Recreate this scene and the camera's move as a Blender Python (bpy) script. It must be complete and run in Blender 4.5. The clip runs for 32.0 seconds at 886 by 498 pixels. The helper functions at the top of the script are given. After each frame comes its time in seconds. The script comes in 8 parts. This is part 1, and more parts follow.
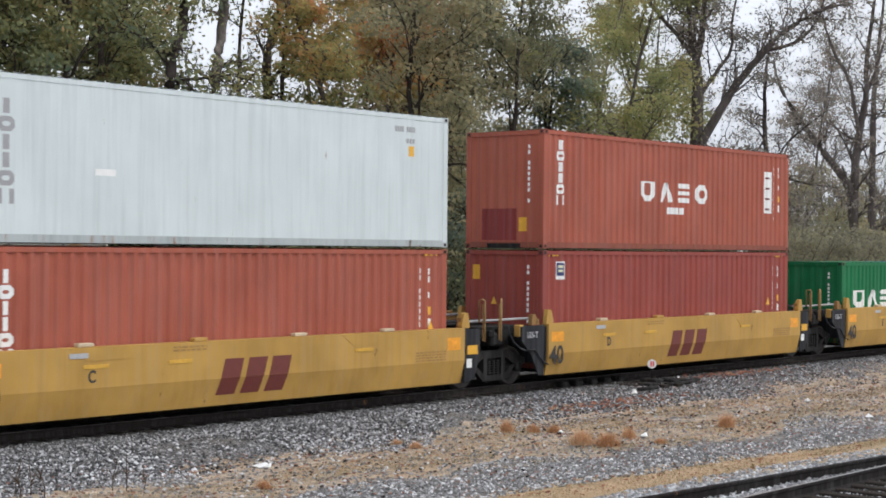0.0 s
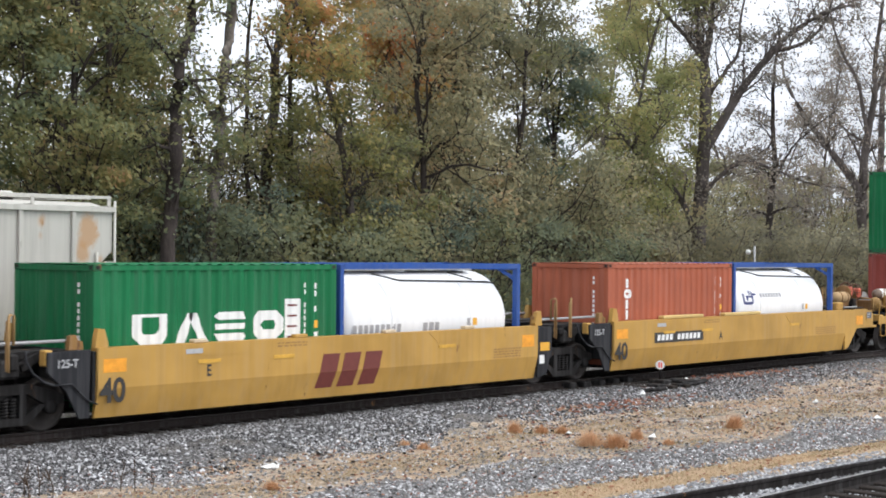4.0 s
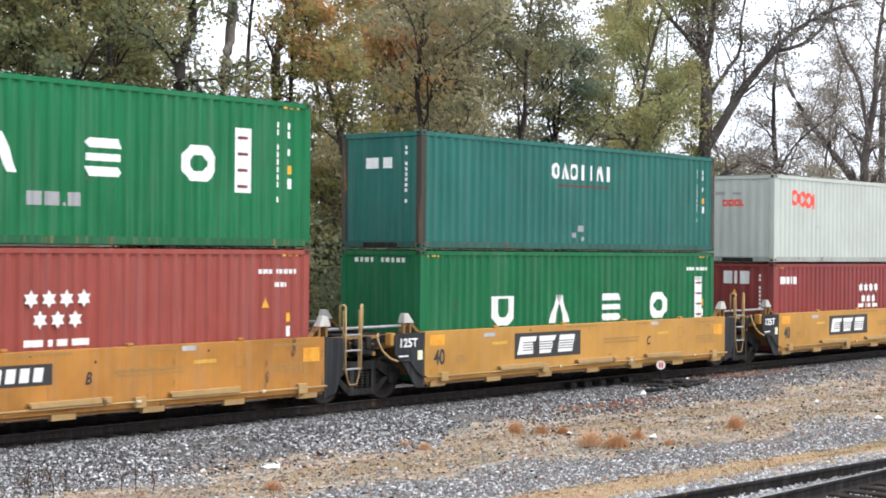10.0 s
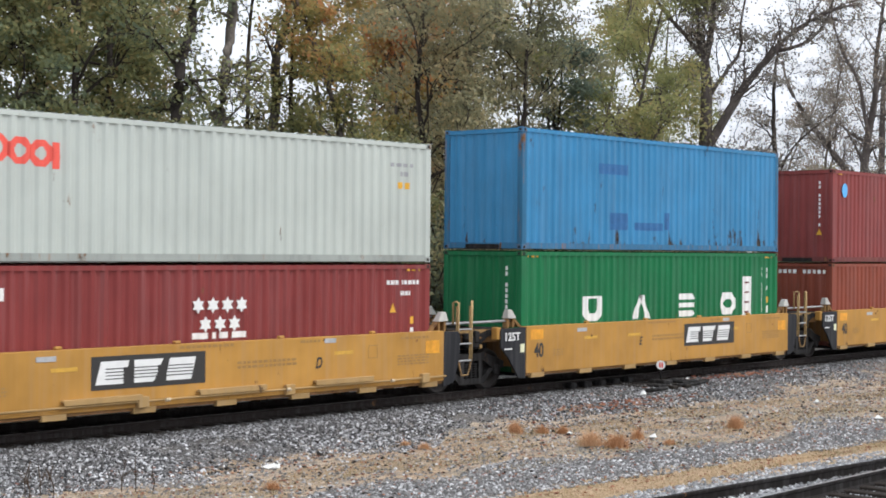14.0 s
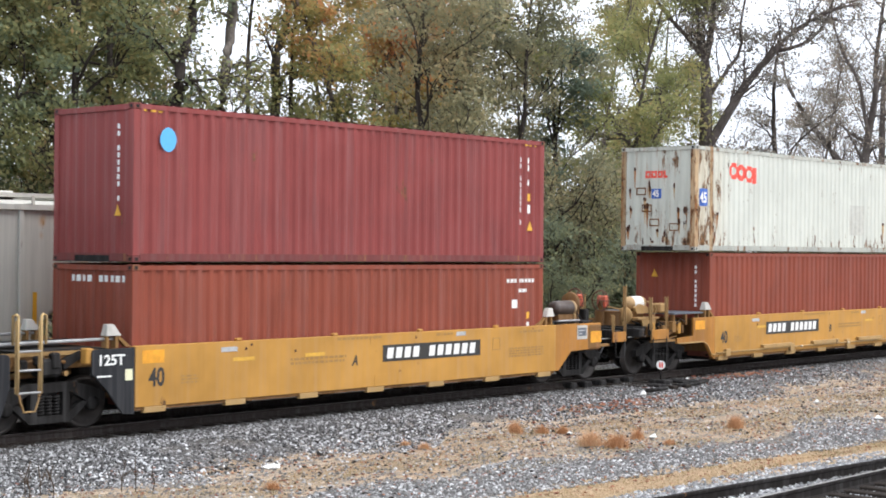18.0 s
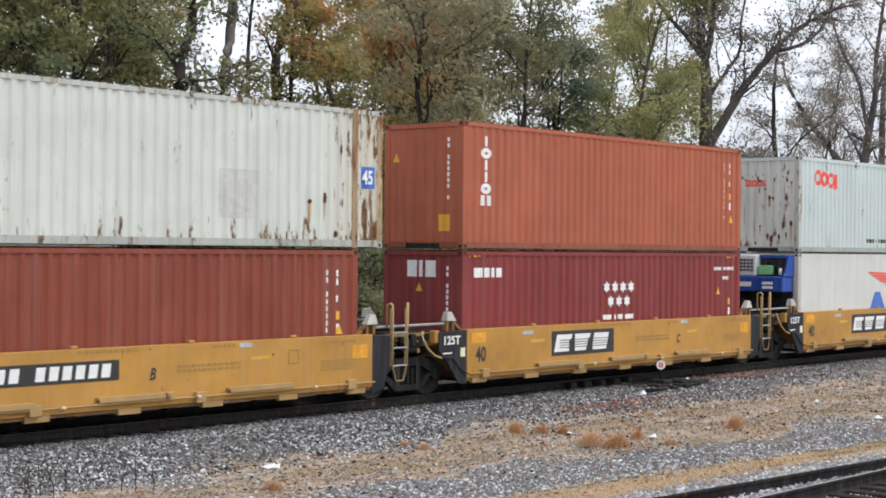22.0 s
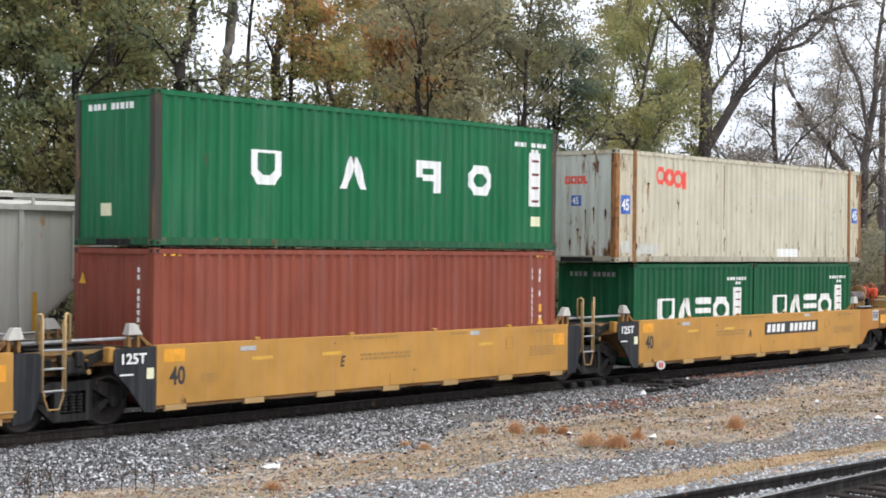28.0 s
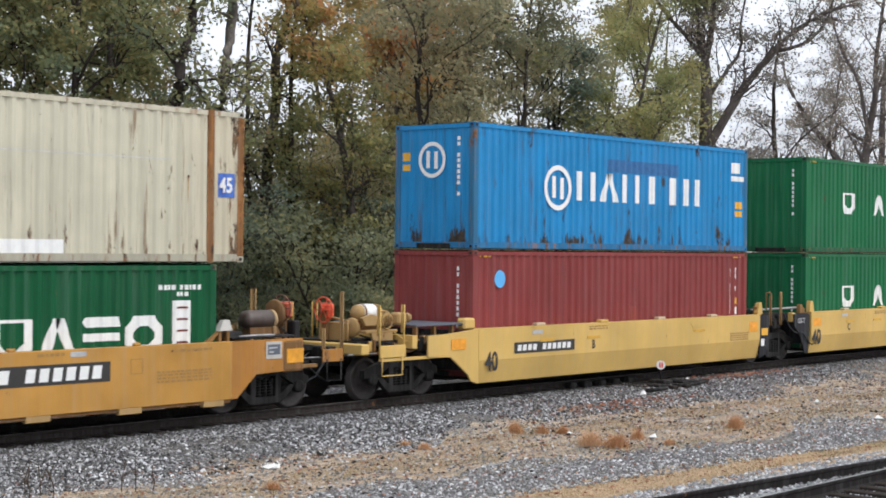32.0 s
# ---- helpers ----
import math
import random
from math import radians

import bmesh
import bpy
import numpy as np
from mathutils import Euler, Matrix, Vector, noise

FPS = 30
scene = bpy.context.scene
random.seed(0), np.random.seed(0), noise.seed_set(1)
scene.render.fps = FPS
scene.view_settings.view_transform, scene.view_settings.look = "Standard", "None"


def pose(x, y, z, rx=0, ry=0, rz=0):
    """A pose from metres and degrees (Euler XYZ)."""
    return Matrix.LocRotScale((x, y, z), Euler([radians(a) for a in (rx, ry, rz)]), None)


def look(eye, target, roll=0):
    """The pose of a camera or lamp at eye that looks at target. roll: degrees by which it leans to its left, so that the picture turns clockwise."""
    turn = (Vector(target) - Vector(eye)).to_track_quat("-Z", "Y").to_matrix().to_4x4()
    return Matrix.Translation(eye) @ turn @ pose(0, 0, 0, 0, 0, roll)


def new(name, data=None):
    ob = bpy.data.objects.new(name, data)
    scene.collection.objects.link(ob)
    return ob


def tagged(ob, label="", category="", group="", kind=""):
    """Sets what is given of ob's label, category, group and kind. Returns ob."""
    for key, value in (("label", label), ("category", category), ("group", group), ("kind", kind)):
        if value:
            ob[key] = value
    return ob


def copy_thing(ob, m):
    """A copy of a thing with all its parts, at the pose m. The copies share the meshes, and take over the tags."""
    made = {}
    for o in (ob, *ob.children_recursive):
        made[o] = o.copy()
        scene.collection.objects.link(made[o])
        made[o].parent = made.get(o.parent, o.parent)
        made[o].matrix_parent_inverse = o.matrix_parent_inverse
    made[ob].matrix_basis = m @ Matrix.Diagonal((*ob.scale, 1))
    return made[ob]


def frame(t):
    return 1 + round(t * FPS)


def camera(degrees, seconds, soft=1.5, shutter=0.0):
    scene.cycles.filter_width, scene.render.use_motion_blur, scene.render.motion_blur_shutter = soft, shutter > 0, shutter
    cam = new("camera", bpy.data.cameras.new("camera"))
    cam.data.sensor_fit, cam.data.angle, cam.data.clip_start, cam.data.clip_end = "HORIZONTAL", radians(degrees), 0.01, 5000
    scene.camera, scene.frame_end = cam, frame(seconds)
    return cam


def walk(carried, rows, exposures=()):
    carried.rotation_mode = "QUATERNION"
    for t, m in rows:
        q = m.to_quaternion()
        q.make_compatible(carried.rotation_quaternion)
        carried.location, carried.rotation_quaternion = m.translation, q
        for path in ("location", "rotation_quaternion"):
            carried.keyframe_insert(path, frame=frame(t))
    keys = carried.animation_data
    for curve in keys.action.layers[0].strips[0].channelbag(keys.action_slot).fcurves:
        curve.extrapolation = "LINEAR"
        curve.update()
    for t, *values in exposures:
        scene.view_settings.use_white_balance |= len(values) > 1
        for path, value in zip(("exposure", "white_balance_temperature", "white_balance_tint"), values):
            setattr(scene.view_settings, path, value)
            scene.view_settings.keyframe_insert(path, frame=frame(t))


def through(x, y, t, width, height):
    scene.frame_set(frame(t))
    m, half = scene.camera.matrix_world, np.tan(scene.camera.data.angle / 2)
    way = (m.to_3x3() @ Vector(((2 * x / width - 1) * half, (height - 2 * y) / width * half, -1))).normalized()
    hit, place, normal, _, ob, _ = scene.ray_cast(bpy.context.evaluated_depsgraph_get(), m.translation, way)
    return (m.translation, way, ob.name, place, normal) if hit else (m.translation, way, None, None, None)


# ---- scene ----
# ---------------------------------------------------------------- camera
# x runs along the main line (the train rolls towards -x), rail tops of the main line lie at z = 0
EYE = (0.0, 0.0, 3.26)
YAW, PITCH, ROLL = 41.0367, -0.0125, 0.5566
cam = camera(31.802, 32.0, 1.75, 0.15)


def aim(dx, dy):
    yaw, pitch = radians(YAW + 0.02082 * dx), radians(PITCH + 0.02082 * dy)
    d = Vector((math.cos(yaw) * math.cos(pitch), math.sin(yaw) * math.cos(pitch), math.sin(pitch)))
    return look(EYE, Vector(EYE) + 50 * d, ROLL)


walk(cam, [(0.0, aim(-15.3, -1.7)), (0.5, aim(-13.0, -1.7)), (1.0, aim(-10.5, -1.6)), (1.5, aim(-8.0, -1.5)),
           (2.0, aim(-6.1, -1.3)), (2.5, aim(-4.5, -0.7)), (3.0, aim(-3.0, -0.2)), (3.5, aim(-2.0, -0.1)),
           (5.5, aim(-0.4, -0.1)), (6.5, aim(-0.05, 0.0)), (7.0, aim(0, 0)), (32.0, aim(0, 0))],
     [(0.0, -0.72), (1.0, -0.58), (2.0, -0.38), (6.0, -0.38), (9.0, -0.12), (12.0, -0.28), (14.0, -0.48), (17.0, -0.26), (18.0, -0.14), (19.0, -0.12), (20.0, -0.28), (21.0, -0.48), (22.0, -0.56), (23.0, -0.40), (25.0, -0.66), (28.0, -0.35), (30.0, -0.50), (32.0, -0.55)])

# ---------------------------------------------------------------- light: an overcast autumn day
world = bpy.data.worlds.new("overcast")
scene.world = world
world.use_nodes = True
wn, wl = world.node_tree.nodes, world.node_tree.links
sky = wn.new("ShaderNodeTexSky")
sky.sky_type, sky.sun_disc = "NISHITA", False
sky.sun_elevation, sky.sun_rotation = radians(62), radians(151)
sky.air_density, sky.dust_density, sky.ozone_density = 1.0, 6.0, 1.0
grey = wn.new("ShaderNodeHueSaturation")
grey.inputs["Saturation"].default_value, grey.inputs["Value"].default_value = 0.15, 0.17
cloud = wn.new("ShaderNodeMix")          # an even cloud layer over the clear sky
cloud.data_type = "RGBA"
cloud.inputs[0].default_value = 0.55
cloud.inputs[7].default_value = (2.40, 2.56, 2.87, 1)
wl.new(sky.outputs["Color"], grey.inputs["Color"])
wl.new(grey.outputs["Color"], cloud.inputs[6])
wl.new(cloud.outputs[2], wn["Background"].inputs["Color"])
wn["Background"].inputs["Strength"].default_value = 1.0
sun = new("sun", bpy.data.lights.new("sun", "SUN"))
sun.data.energy, sun.data.angle, sun.data.color = 1.7, radians(40), (1.0, 0.98, 0.95)
sun.matrix_world = look((50, -18, 50), (30, 20, 0))
# ---------------------------------------------------------------- materials
def mat(name):
    m = bpy.data.materials.new(name)
    m.use_nodes = True
    n = m.node_tree.nodes
    return m, n, m.node_tree.links, n["Principled BSDF"]


def tex(n, l, kind, scale, coord, detail=4.0, rough=0.6, stretch=None, shift=0.0):
    mp = n.new("ShaderNodeMapping")
    l.new(coord, mp.inputs["Vector"])
    mp.inputs["Location"].default_value = (shift, shift * 0.7, shift * 1.3)
    if stretch:
        mp.inputs["Scale"].default_value = stretch
    t = n.new({"noise": "ShaderNodeTexNoise", "voronoi": "ShaderNodeTexVoronoi"}[kind])
    t.inputs["Scale"].default_value = scale
    if kind == "noise":
        t.inputs["Detail"].default_value, t.inputs["Roughness"].default_value = detail, rough
    l.new(mp.outputs["Vector"], t.inputs["Vector"])
    return t


def ramp(n, l, value, stops):
    r = n.new("ShaderNodeValToRGB")
    while len(r.color_ramp.elements) < len(stops):
        r.color_ramp.elements.new(0.5)
    for e, (p, c) in zip(r.color_ramp.elements, stops):
        e.position, e.color = p, (c, c, c, 1) if isinstance(c, float) else (*c, 1)
    l.new(value, r.inputs["Fac"])
    return r.outputs["Color"]


def blend(n, l, fac, a, b, how="MIX"):
    x = n.new("ShaderNodeMix")
    x.data_type, x.blend_type = "RGBA", how
    for sock, v in ((x.inputs[0], fac), (x.inputs[6], a), (x.inputs[7], b)):
        if isinstance(v, (int, float)):
            sock.default_value = v
        elif isinstance(v, tuple):
            sock.default_value = (*v, 1)
        else:
            l.new(v, sock)
    return x.outputs[2]


def math_node(n, l, op, a, b):
    x = n.new("ShaderNodeMath")
    x.operation = op
    for sock, v in zip(x.inputs, (a, b)):
        if isinstance(v, (int, float)):
            sock.default_value = v
        else:
            l.new(v, sock)
    return x.outputs[0]


def relief(n, l, bsdf, height, strength, dist):
    b = n.new("ShaderNodeBump")
    b.inputs["Strength"].default_value, b.inputs["Distance"].default_value = strength, dist
    l.new(height, b.inputs["Height"])
    l.new(b.outputs["Normal"], bsdf.inputs["Normal"])


def coords(n, which="Object"):
    return n.new("ShaderNodeTexCoord").outputs[which]


def shade(c, k):
    return tuple(min(1.0, v * k) for v in c)


COAT = {}


def painted(name, c, seed=0.0, rust=0.0, streak=0.5, rough=0.5, fade=0.12, stains=(), gloss=0.15, foot=0.0, flank=0.0, oxide=None):
    """Weathered steel paint: broad fading, rain streaks down the sheet, specks and runs of rust."""
    m, n, l, b = mat(name)
    COAT[name] = (c, rust)
    dark, light = oxide or ((0.060, 0.038, 0.024), (0.25, 0.125, 0.055))
    co = coords(n)
    broad = tex(n, l, "noise", 0.7, co, 3, 0.6, shift=seed)
    col = blend(n, l, ramp(n, l, broad.outputs["Fac"], [(0.3, 0.0), (0.7, 1.0)]), shade(c, 1 - fade), shade(c, 1 + fade))
    run = tex(n, l, "noise", 2.6, co, 4, 0.7, (2.2, 2.2, 0.10), seed + 3)
    col = blend(n, l, math_node(n, l, "MULTIPLY", ramp(n, l, run.outputs["Fac"], [(0.48, 0.0), (0.75, 1.0)]), streak),
                col, shade(c, 0.45))
    wash = tex(n, l, "noise", 5.0, co, 3, 0.6, (1.5, 1.5, 0.06), seed + 9)
    pale = tuple(v * 0.72 + 0.10 for v in c)
    col = blend(n, l, math_node(n, l, "MULTIPLY", ramp(n, l, wash.outputs["Fac"], [(0.46, 0.0), (0.78, 1.0)]), 0.42), col, pale)
    if rust:
        coarse = rust < 0.6 and not flank
        spot = tex(n, l, "noise", 2.3 if coarse else 5.2, co, 8, 0.72, (1, 1, 0.33 if coarse else 0.24), seed + 17)
        lo = 0.665 - 0.145 * rust
        much = spot.outputs["Fac"]
        if foot or flank:       # rust gathers along the bottom edge and beside the posts
            sep = n.new("ShaderNodeSeparateXYZ")
            l.new(co, sep.inputs[0])
            low = math_node(n, l, "MAXIMUM", math_node(n, l, "SUBTRACT", 0.75, sep.outputs["Z"]), 0.0)
            by = math_node(n, l, "MAXIMUM", math_node(n, l, "SUBTRACT", 2.0, sep.outputs["X"]), 0.0)
            if flank:           # the far posts of a long box, and brown washed-out stain beside them
                by = math_node(n, l, "MAXIMUM", by, math_node(n, l, "SUBTRACT", sep.outputs["X"], 11.9))
                stain = tex(n, l, "noise", 3.0, co, 5, 0.7, (1.5, 1.5, 0.25), seed + 41)
                col = blend(n, l, math_node(n, l, "MINIMUM", math_node(n, l, "MULTIPLY", math_node(n, l, "MULTIPLY", by, stain.outputs["Fac"]), 0.75), 0.7), col, (0.56, 0.48, 0.34))
            much = math_node(n, l, "ADD", much, math_node(n, l, "ADD", math_node(n, l, "MULTIPLY", low, foot), math_node(n, l, "MULTIPLY", by, flank)))
        f = ramp(n, l, much, [(lo, 0.0), (lo + 0.05, 1.0)])
        tone = tex(n, l, "noise", 9.0, co, 4, 0.6, shift=seed)
        col = blend(n, l, f, col, ramp(n, l, tone.outputs["Fac"], [(0.35, dark), (0.65, light)]))
        if rust > 0.3:          # long brown runs below rusted spots
            drip = tex(n, l, "noise", 3.2, co, 5, 0.7, (2.4, 2.4, 0.16), seed + 29)
            col = blend(n, l, math_node(n, l, "MULTIPLY", ramp(n, l, drip.outputs["Fac"], [(0.60 - 0.06 * rust, 0.0), (0.68, 1.0)]), 0.8), col, light if oxide else (0.30, 0.15, 0.07))
    for x, z, r in stains:      # blotches of pale rust with a place and size of their own
        d = n.new("ShaderNodeVectorMath")
        d.operation = "DISTANCE"
        flat = n.new("ShaderNodeVectorMath")
        flat.operation = "MULTIPLY"
        flat.inputs[1].default_value = (1, 0, 0.7)
        l.new(co, flat.inputs[0])
        l.new(flat.outputs[0], d.inputs[0])
        d.inputs[1].default_value = (x, 0, z * 0.7)
        rag = tex(n, l, "noise", 5.0, co, 6, 0.7, shift=x)
        near = math_node(n, l, "SUBTRACT", math_node(n, l, "ADD", r, math_node(n, l, "MULTIPLY", math_node(n, l, "SUBTRACT", rag.outputs["Fac"], 0.5), 1.3 * r)), d.outputs["Value"])
        col = blend(n, l, math_node(n, l, "MULTIPLY", ramp(n, l, math_node(n, l, "ADD", near, 0.5), [(0.5, 0.0), (0.62, 1.0)]), 0.75), col, (0.48, 0.27, 0.12))
    grain = tex(n, l, "noise", 60, co, 3, 0.6)
    l.new(col, b.inputs["Base Color"])
    l.new(ramp(n, l, broad.outputs["Fac"], [(0.2, rough - 0.08), (0.8, min(1.0, rough + 0.12))]), b.inputs["Roughness"])
    b.inputs["Specular IOR Level"].default_value = gloss
    relief(n, l, b, grain.outputs["Fac"], 0.12, 0.004)
    return m


def plain(name, c, rough=0.55, metal=0.0, var=0.12, scale=8.0):
    m, n, l, b = mat(name)
    co = coords(n)
    t = tex(n, l, "noise", scale, co, 5, 0.65)
    l.new(blend(n, l, ramp(n, l, t.outputs["Fac"], [(0.3, 0.0), (0.7, 1.0)]), shade(c, 1 - var), shade(c, 1 + var)), b.inputs["Base Color"])
    b.inputs["Roughness"].default_value, b.inputs["Metallic"].default_value = rough, metal
    return m


def leafy(name, tones, through=0.5, tops=None):
    """Leaves: every leaf takes its own tone out of the list."""
    m, n, l, b = mat(name)
    g = n.new("ShaderNodeNewGeometry")
    stops = [((i + 0.5) / len(tones), c) for i, c in enumerate(tones)]
    patch = tex(n, l, "noise", 0.33, coords(n), 2, 0.5)
    clump = tex(n, l, "noise", 1.3, coords(n), 3, 0.6)
    pick = math_node(n, l, "ADD", math_node(n, l, "MULTIPLY", g.outputs["Random Per Island"], 0.30),
                     math_node(n, l, "ADD", math_node(n, l, "MULTIPLY", ramp(n, l, patch.outputs["Fac"], [(0.3, 0.0), (0.7, 1.0)]), 0.40),
                               math_node(n, l, "MULTIPLY", ramp(n, l, clump.outputs["Fac"], [(0.3, 0.0), (0.7, 1.0)]), 0.30)))
    own = n.new("ShaderNodeObjectInfo")     # every plant has a tone of its own
    pick = math_node(n, l, "ADD", pick, math_node(n, l, "MULTIPLY", math_node(n, l, "SUBTRACT", own.outputs["Random"], 0.5), 0.20))
    if tops:                    # the top of the crown has turned first
        sep = n.new("ShaderNodeSeparateXYZ")
        l.new(coords(n), sep.inputs[0])
        high = math_node(n, l, "MULTIPLY", math_node(n, l, "SUBTRACT", sep.outputs["Z"], 0.5 * (tops[0] + tops[1])), 0.7 / (tops[1] - tops[0]))
        pick = math_node(n, l, "ADD", pick, math_node(n, l, "MINIMUM", math_node(n, l, "MAXIMUM", high, -0.22), 0.25))
    col = ramp(n, l, pick, stops)
    l.new(col, b.inputs["Base Color"])
    b.inputs["Roughness"].default_value = 0.65
    b.inputs["Specular IOR Level"].default_value = 0.2
    tr = n.new("ShaderNodeBsdfTranslucent")
    l.new(col, tr.inputs["Color"])
    mx = n.new("ShaderNodeMixShader")
    mx.inputs[0].default_value = through
    l.new(b.outputs[0], mx.inputs[1])
    l.new(tr.outputs[0], mx.inputs[2])
    l.new(mx.outputs[0], n["Material Output"].inputs["Surface"])
    return m


def bark(name, c):
    m, n, l, b = mat(name)
    co = coords(n)
    t = tex(n, l, "noise", 9, co, 6, 0.7, (1, 1, 0.18))
    l.new(ramp(n, l, t.outputs["Fac"], [(0.3, shade(c, 0.45)), (0.7, shade(c, 1.25))]), b.inputs["Base Color"])
    b.inputs["Roughness"].default_value = 0.92
    b.inputs["Specular IOR Level"].default_value = 0.12
    relief(n, l, b, t.outputs["Fac"], 0.7, 0.04)
    return m


def ground_material():
    """Crushed grey ballast, with bands of bare dirt and straw-dry grass between the tracks."""
    m, n, l, b = mat("ballast_and_dirt")
    co = coords(n)
    sep = n.new("ShaderNodeSeparateXYZ")
    l.new(co, sep.inputs[0])
    x, y = sep.outputs["X"], sep.outputs["Y"]
    stone = tex(n, l, "voronoi", 23, co)
    small = tex(n, l, "voronoi", 48, co)
    tone = n.new("ShaderNodeSeparateColor")
    l.new(stone.outputs["Color"], tone.inputs[0])
    grav = ramp(n, l, tone.outputs[0], [(0.0, (0.035, 0.035, 0.037)), (0.35, (0.125, 0.123, 0.124)), (0.75, (0.25, 0.248, 0.248)), (1.0, (0.52, 0.52, 0.525))])
    # shade in the gaps between stones, painted into the base colour
    grav = blend(n, l, ramp(n, l, stone.outputs["Distance"], [(0.25, 0.0), (0.75, 0.85)]), grav, (0.035, 0.034, 0.034))
    big = tex(n, l, "noise", 0.5, co, 6, 0.62)
    grav = blend(n, l, ramp(n, l, big.outputs["Fac"], [(0.42, 0.0), (0.70, 0.6)]), grav, (0.25, 0.215, 0.175))
    fine = tex(n, l, "noise", 5.0, co, 10, 0.80, (0.40, 1.25, 1))
    dirt = ramp(n, l, fine.outputs["Fac"], [(0.30, (0.14, 0.102, 0.078)), (0.42, (0.31, 0.237, 0.168)), (0.53, (0.50, 0.388, 0.276)), (0.68, (0.72, 0.585, 0.44))])
    straw = tex(n, l, "noise", 24, co, 5, 0.7, (0.35, 1, 1))
    dry = ramp(n, l, straw.outputs["Fac"], [(0.28, (0.20, 0.12, 0.07)), (0.48, (0.42, 0.285, 0.165)), (0.70, (0.66, 0.50, 0.34))])
    patch = tex(n, l, "noise", 0.62, co, 5, 0.6, (0.6, 1, 1), 4.0)
    earth = blend(n, l, ramp(n, l, patch.outputs["Fac"], [(0.46, 0.0), (0.60, 0.9)]), dirt, dry)
    # band of earth in the middle of the yard, and a narrow strip beside the nearer track
    wob = tex(n, l, "noise", 0.45, co, 7, 0.65, shift=8.0)
    w = math_node(n, l, "MULTIPLY", math_node(n, l, "SUBTRACT", wob.outputs["Fac"], 0.5), 4.6)
    yy = math_node(n, l, "ADD", y, w)
    mid = math_node(n, l, "ABSOLUTE", math_node(n, l, "SUBTRACT", math_node(n, l, "ADD", yy, math_node(n, l, "MULTIPLY", x, 0.035)), 19.2), 0.0)
    mid = math_node(n, l, "ADD", mid, math_node(n, l, "MAXIMUM", math_node(n, l, "MULTIPLY", math_node(n, l, "SUBTRACT", 26.0, x), 0.09), 0.0))
    mid = math_node(n, l, "SUBTRACT", mid, math_node(n, l, "MAXIMUM", math_node(n, l, "MULTIPLY", math_node(n, l, "SUBTRACT", x, 26.0), 0.06), 0.0))
    f1 = ramp(n, l, math_node(n, l, "MULTIPLY", mid, 0.2), [(0.32, 1.0), (0.56, 0.0)])
    y2 = math_node(n, l, "ADD", y, math_node(n, l, "MULTIPLY", w, 0.16))
    strip = math_node(n, l, "ABSOLUTE", math_node(n, l, "SUBTRACT", math_node(n, l, "ADD", y2, math_node(n, l, "MULTIPLY", x, 0.099)), 16.0), 0.0)
    f2 = ramp(n, l, math_node(n, l, "MULTIPLY", strip, 0.2), [(0.13, 1.0), (0.24, 0.0)])
    edge = tex(n, l, "noise", 3.4, co, 10, 0.78, shift=2.0)
    sharp = lambda f: ramp(n, l, math_node(n, l, "ADD", f, math_node(n, l, "MULTIPLY", math_node(n, l, "SUBTRACT", edge.outputs["Fac"], 0.5), 2.2)), [(0.42, 0.0), (0.60, 1.0)])
    blot = tex(n, l, "noise", 1.7, co, 6, 0.7, (0.5, 1.3, 1), 13.0)
    earth = blend(n, l, ramp(n, l, blot.outputs["Fac"], [(0.54, 0.0), (0.66, 0.7)]), earth, (0.24, 0.165, 0.125))
    earth = blend(n, l, ramp(n, l, blot.outputs["Fac"], [(0.36, 0.85), (0.47, 0.0)]), earth, grav)
    moss = tex(n, l, "noise", 1.1, co, 6, 0.7, (0.35, 1.6, 1), 21.0)
    earth = blend(n, l, ramp(n, l, moss.outputs["Fac"], [(0.50, 0.0), (0.66, 0.6)]), earth, (0.25, 0.215, 0.135))
    dry = blend(n, l, ramp(n, l, moss.outputs["Fac"], [(0.48, 0.0), (0.62, 0.65)]), dry, (0.30, 0.24, 0.135))
    # single stones lie bare in the dirt
    bare = n.new("ShaderNodeSeparateColor")
    l.new(small.outputs["Color"], bare.inputs[0])
    earth = blend(n, l, ramp(n, l, bare.outputs[1], [(0.74, 0.0), (0.80, 0.8)]), earth, grav)
    # fresher, paler stone round the nearer rails
    fresh = ramp(n, l, math_node(n, l, "MULTIPLY", y, 0.05), [(0.62, 0.45), (0.69, 0.0)])
    grav = blend(n, l, fresh, grav, (0.58, 0.59, 0.61))
    col = blend(n, l, sharp(f1), grav, earth)
    col = blend(n, l, sharp(f2), col, dry)
    # oil and brake dust darken the bed towards the rails
    oily = math_node(n, l, "MULTIPLY", math_node(n, l, "SUBTRACT", math_node(n, l, "ADD", y, math_node(n, l, "MULTIPLY", w, 0.25)), 20.9), 0.4)
    oily = math_node(n, l, "MINIMUM", oily, math_node(n, l, "MULTIPLY", math_node(n, l, "SUBTRACT", 25.6, y), 0.7))
    col = blend(n, l, ramp(n, l, oily, [(0.0, 0.0), (0.7, 0.65)]), col, (0.055, 0.052, 0.050))
    # behind the tracks the woods begin: leaf litter
    litter = tex(n, l, "noise", 6, co, 8, 0.8, shift=5.0)
    wood_floor = ramp(n, l, litter.outputs["Fac"], [(0.3, (0.035, 0.030, 0.018)), (0.55, (0.11, 0.085, 0.045)), (0.75, (0.20, 0.13, 0.06))])
    f3 = ramp(n, l, math_node(n, l, "MULTIPLY", yy, 0.01), [(0.315, 0.0), (0.335, 1.0)])
    col = blend(n, l, f3, col, wood_floor)
    l.new(col, b.inputs["Base Color"])
    b.inputs["Roughness"].default_value = 0.9
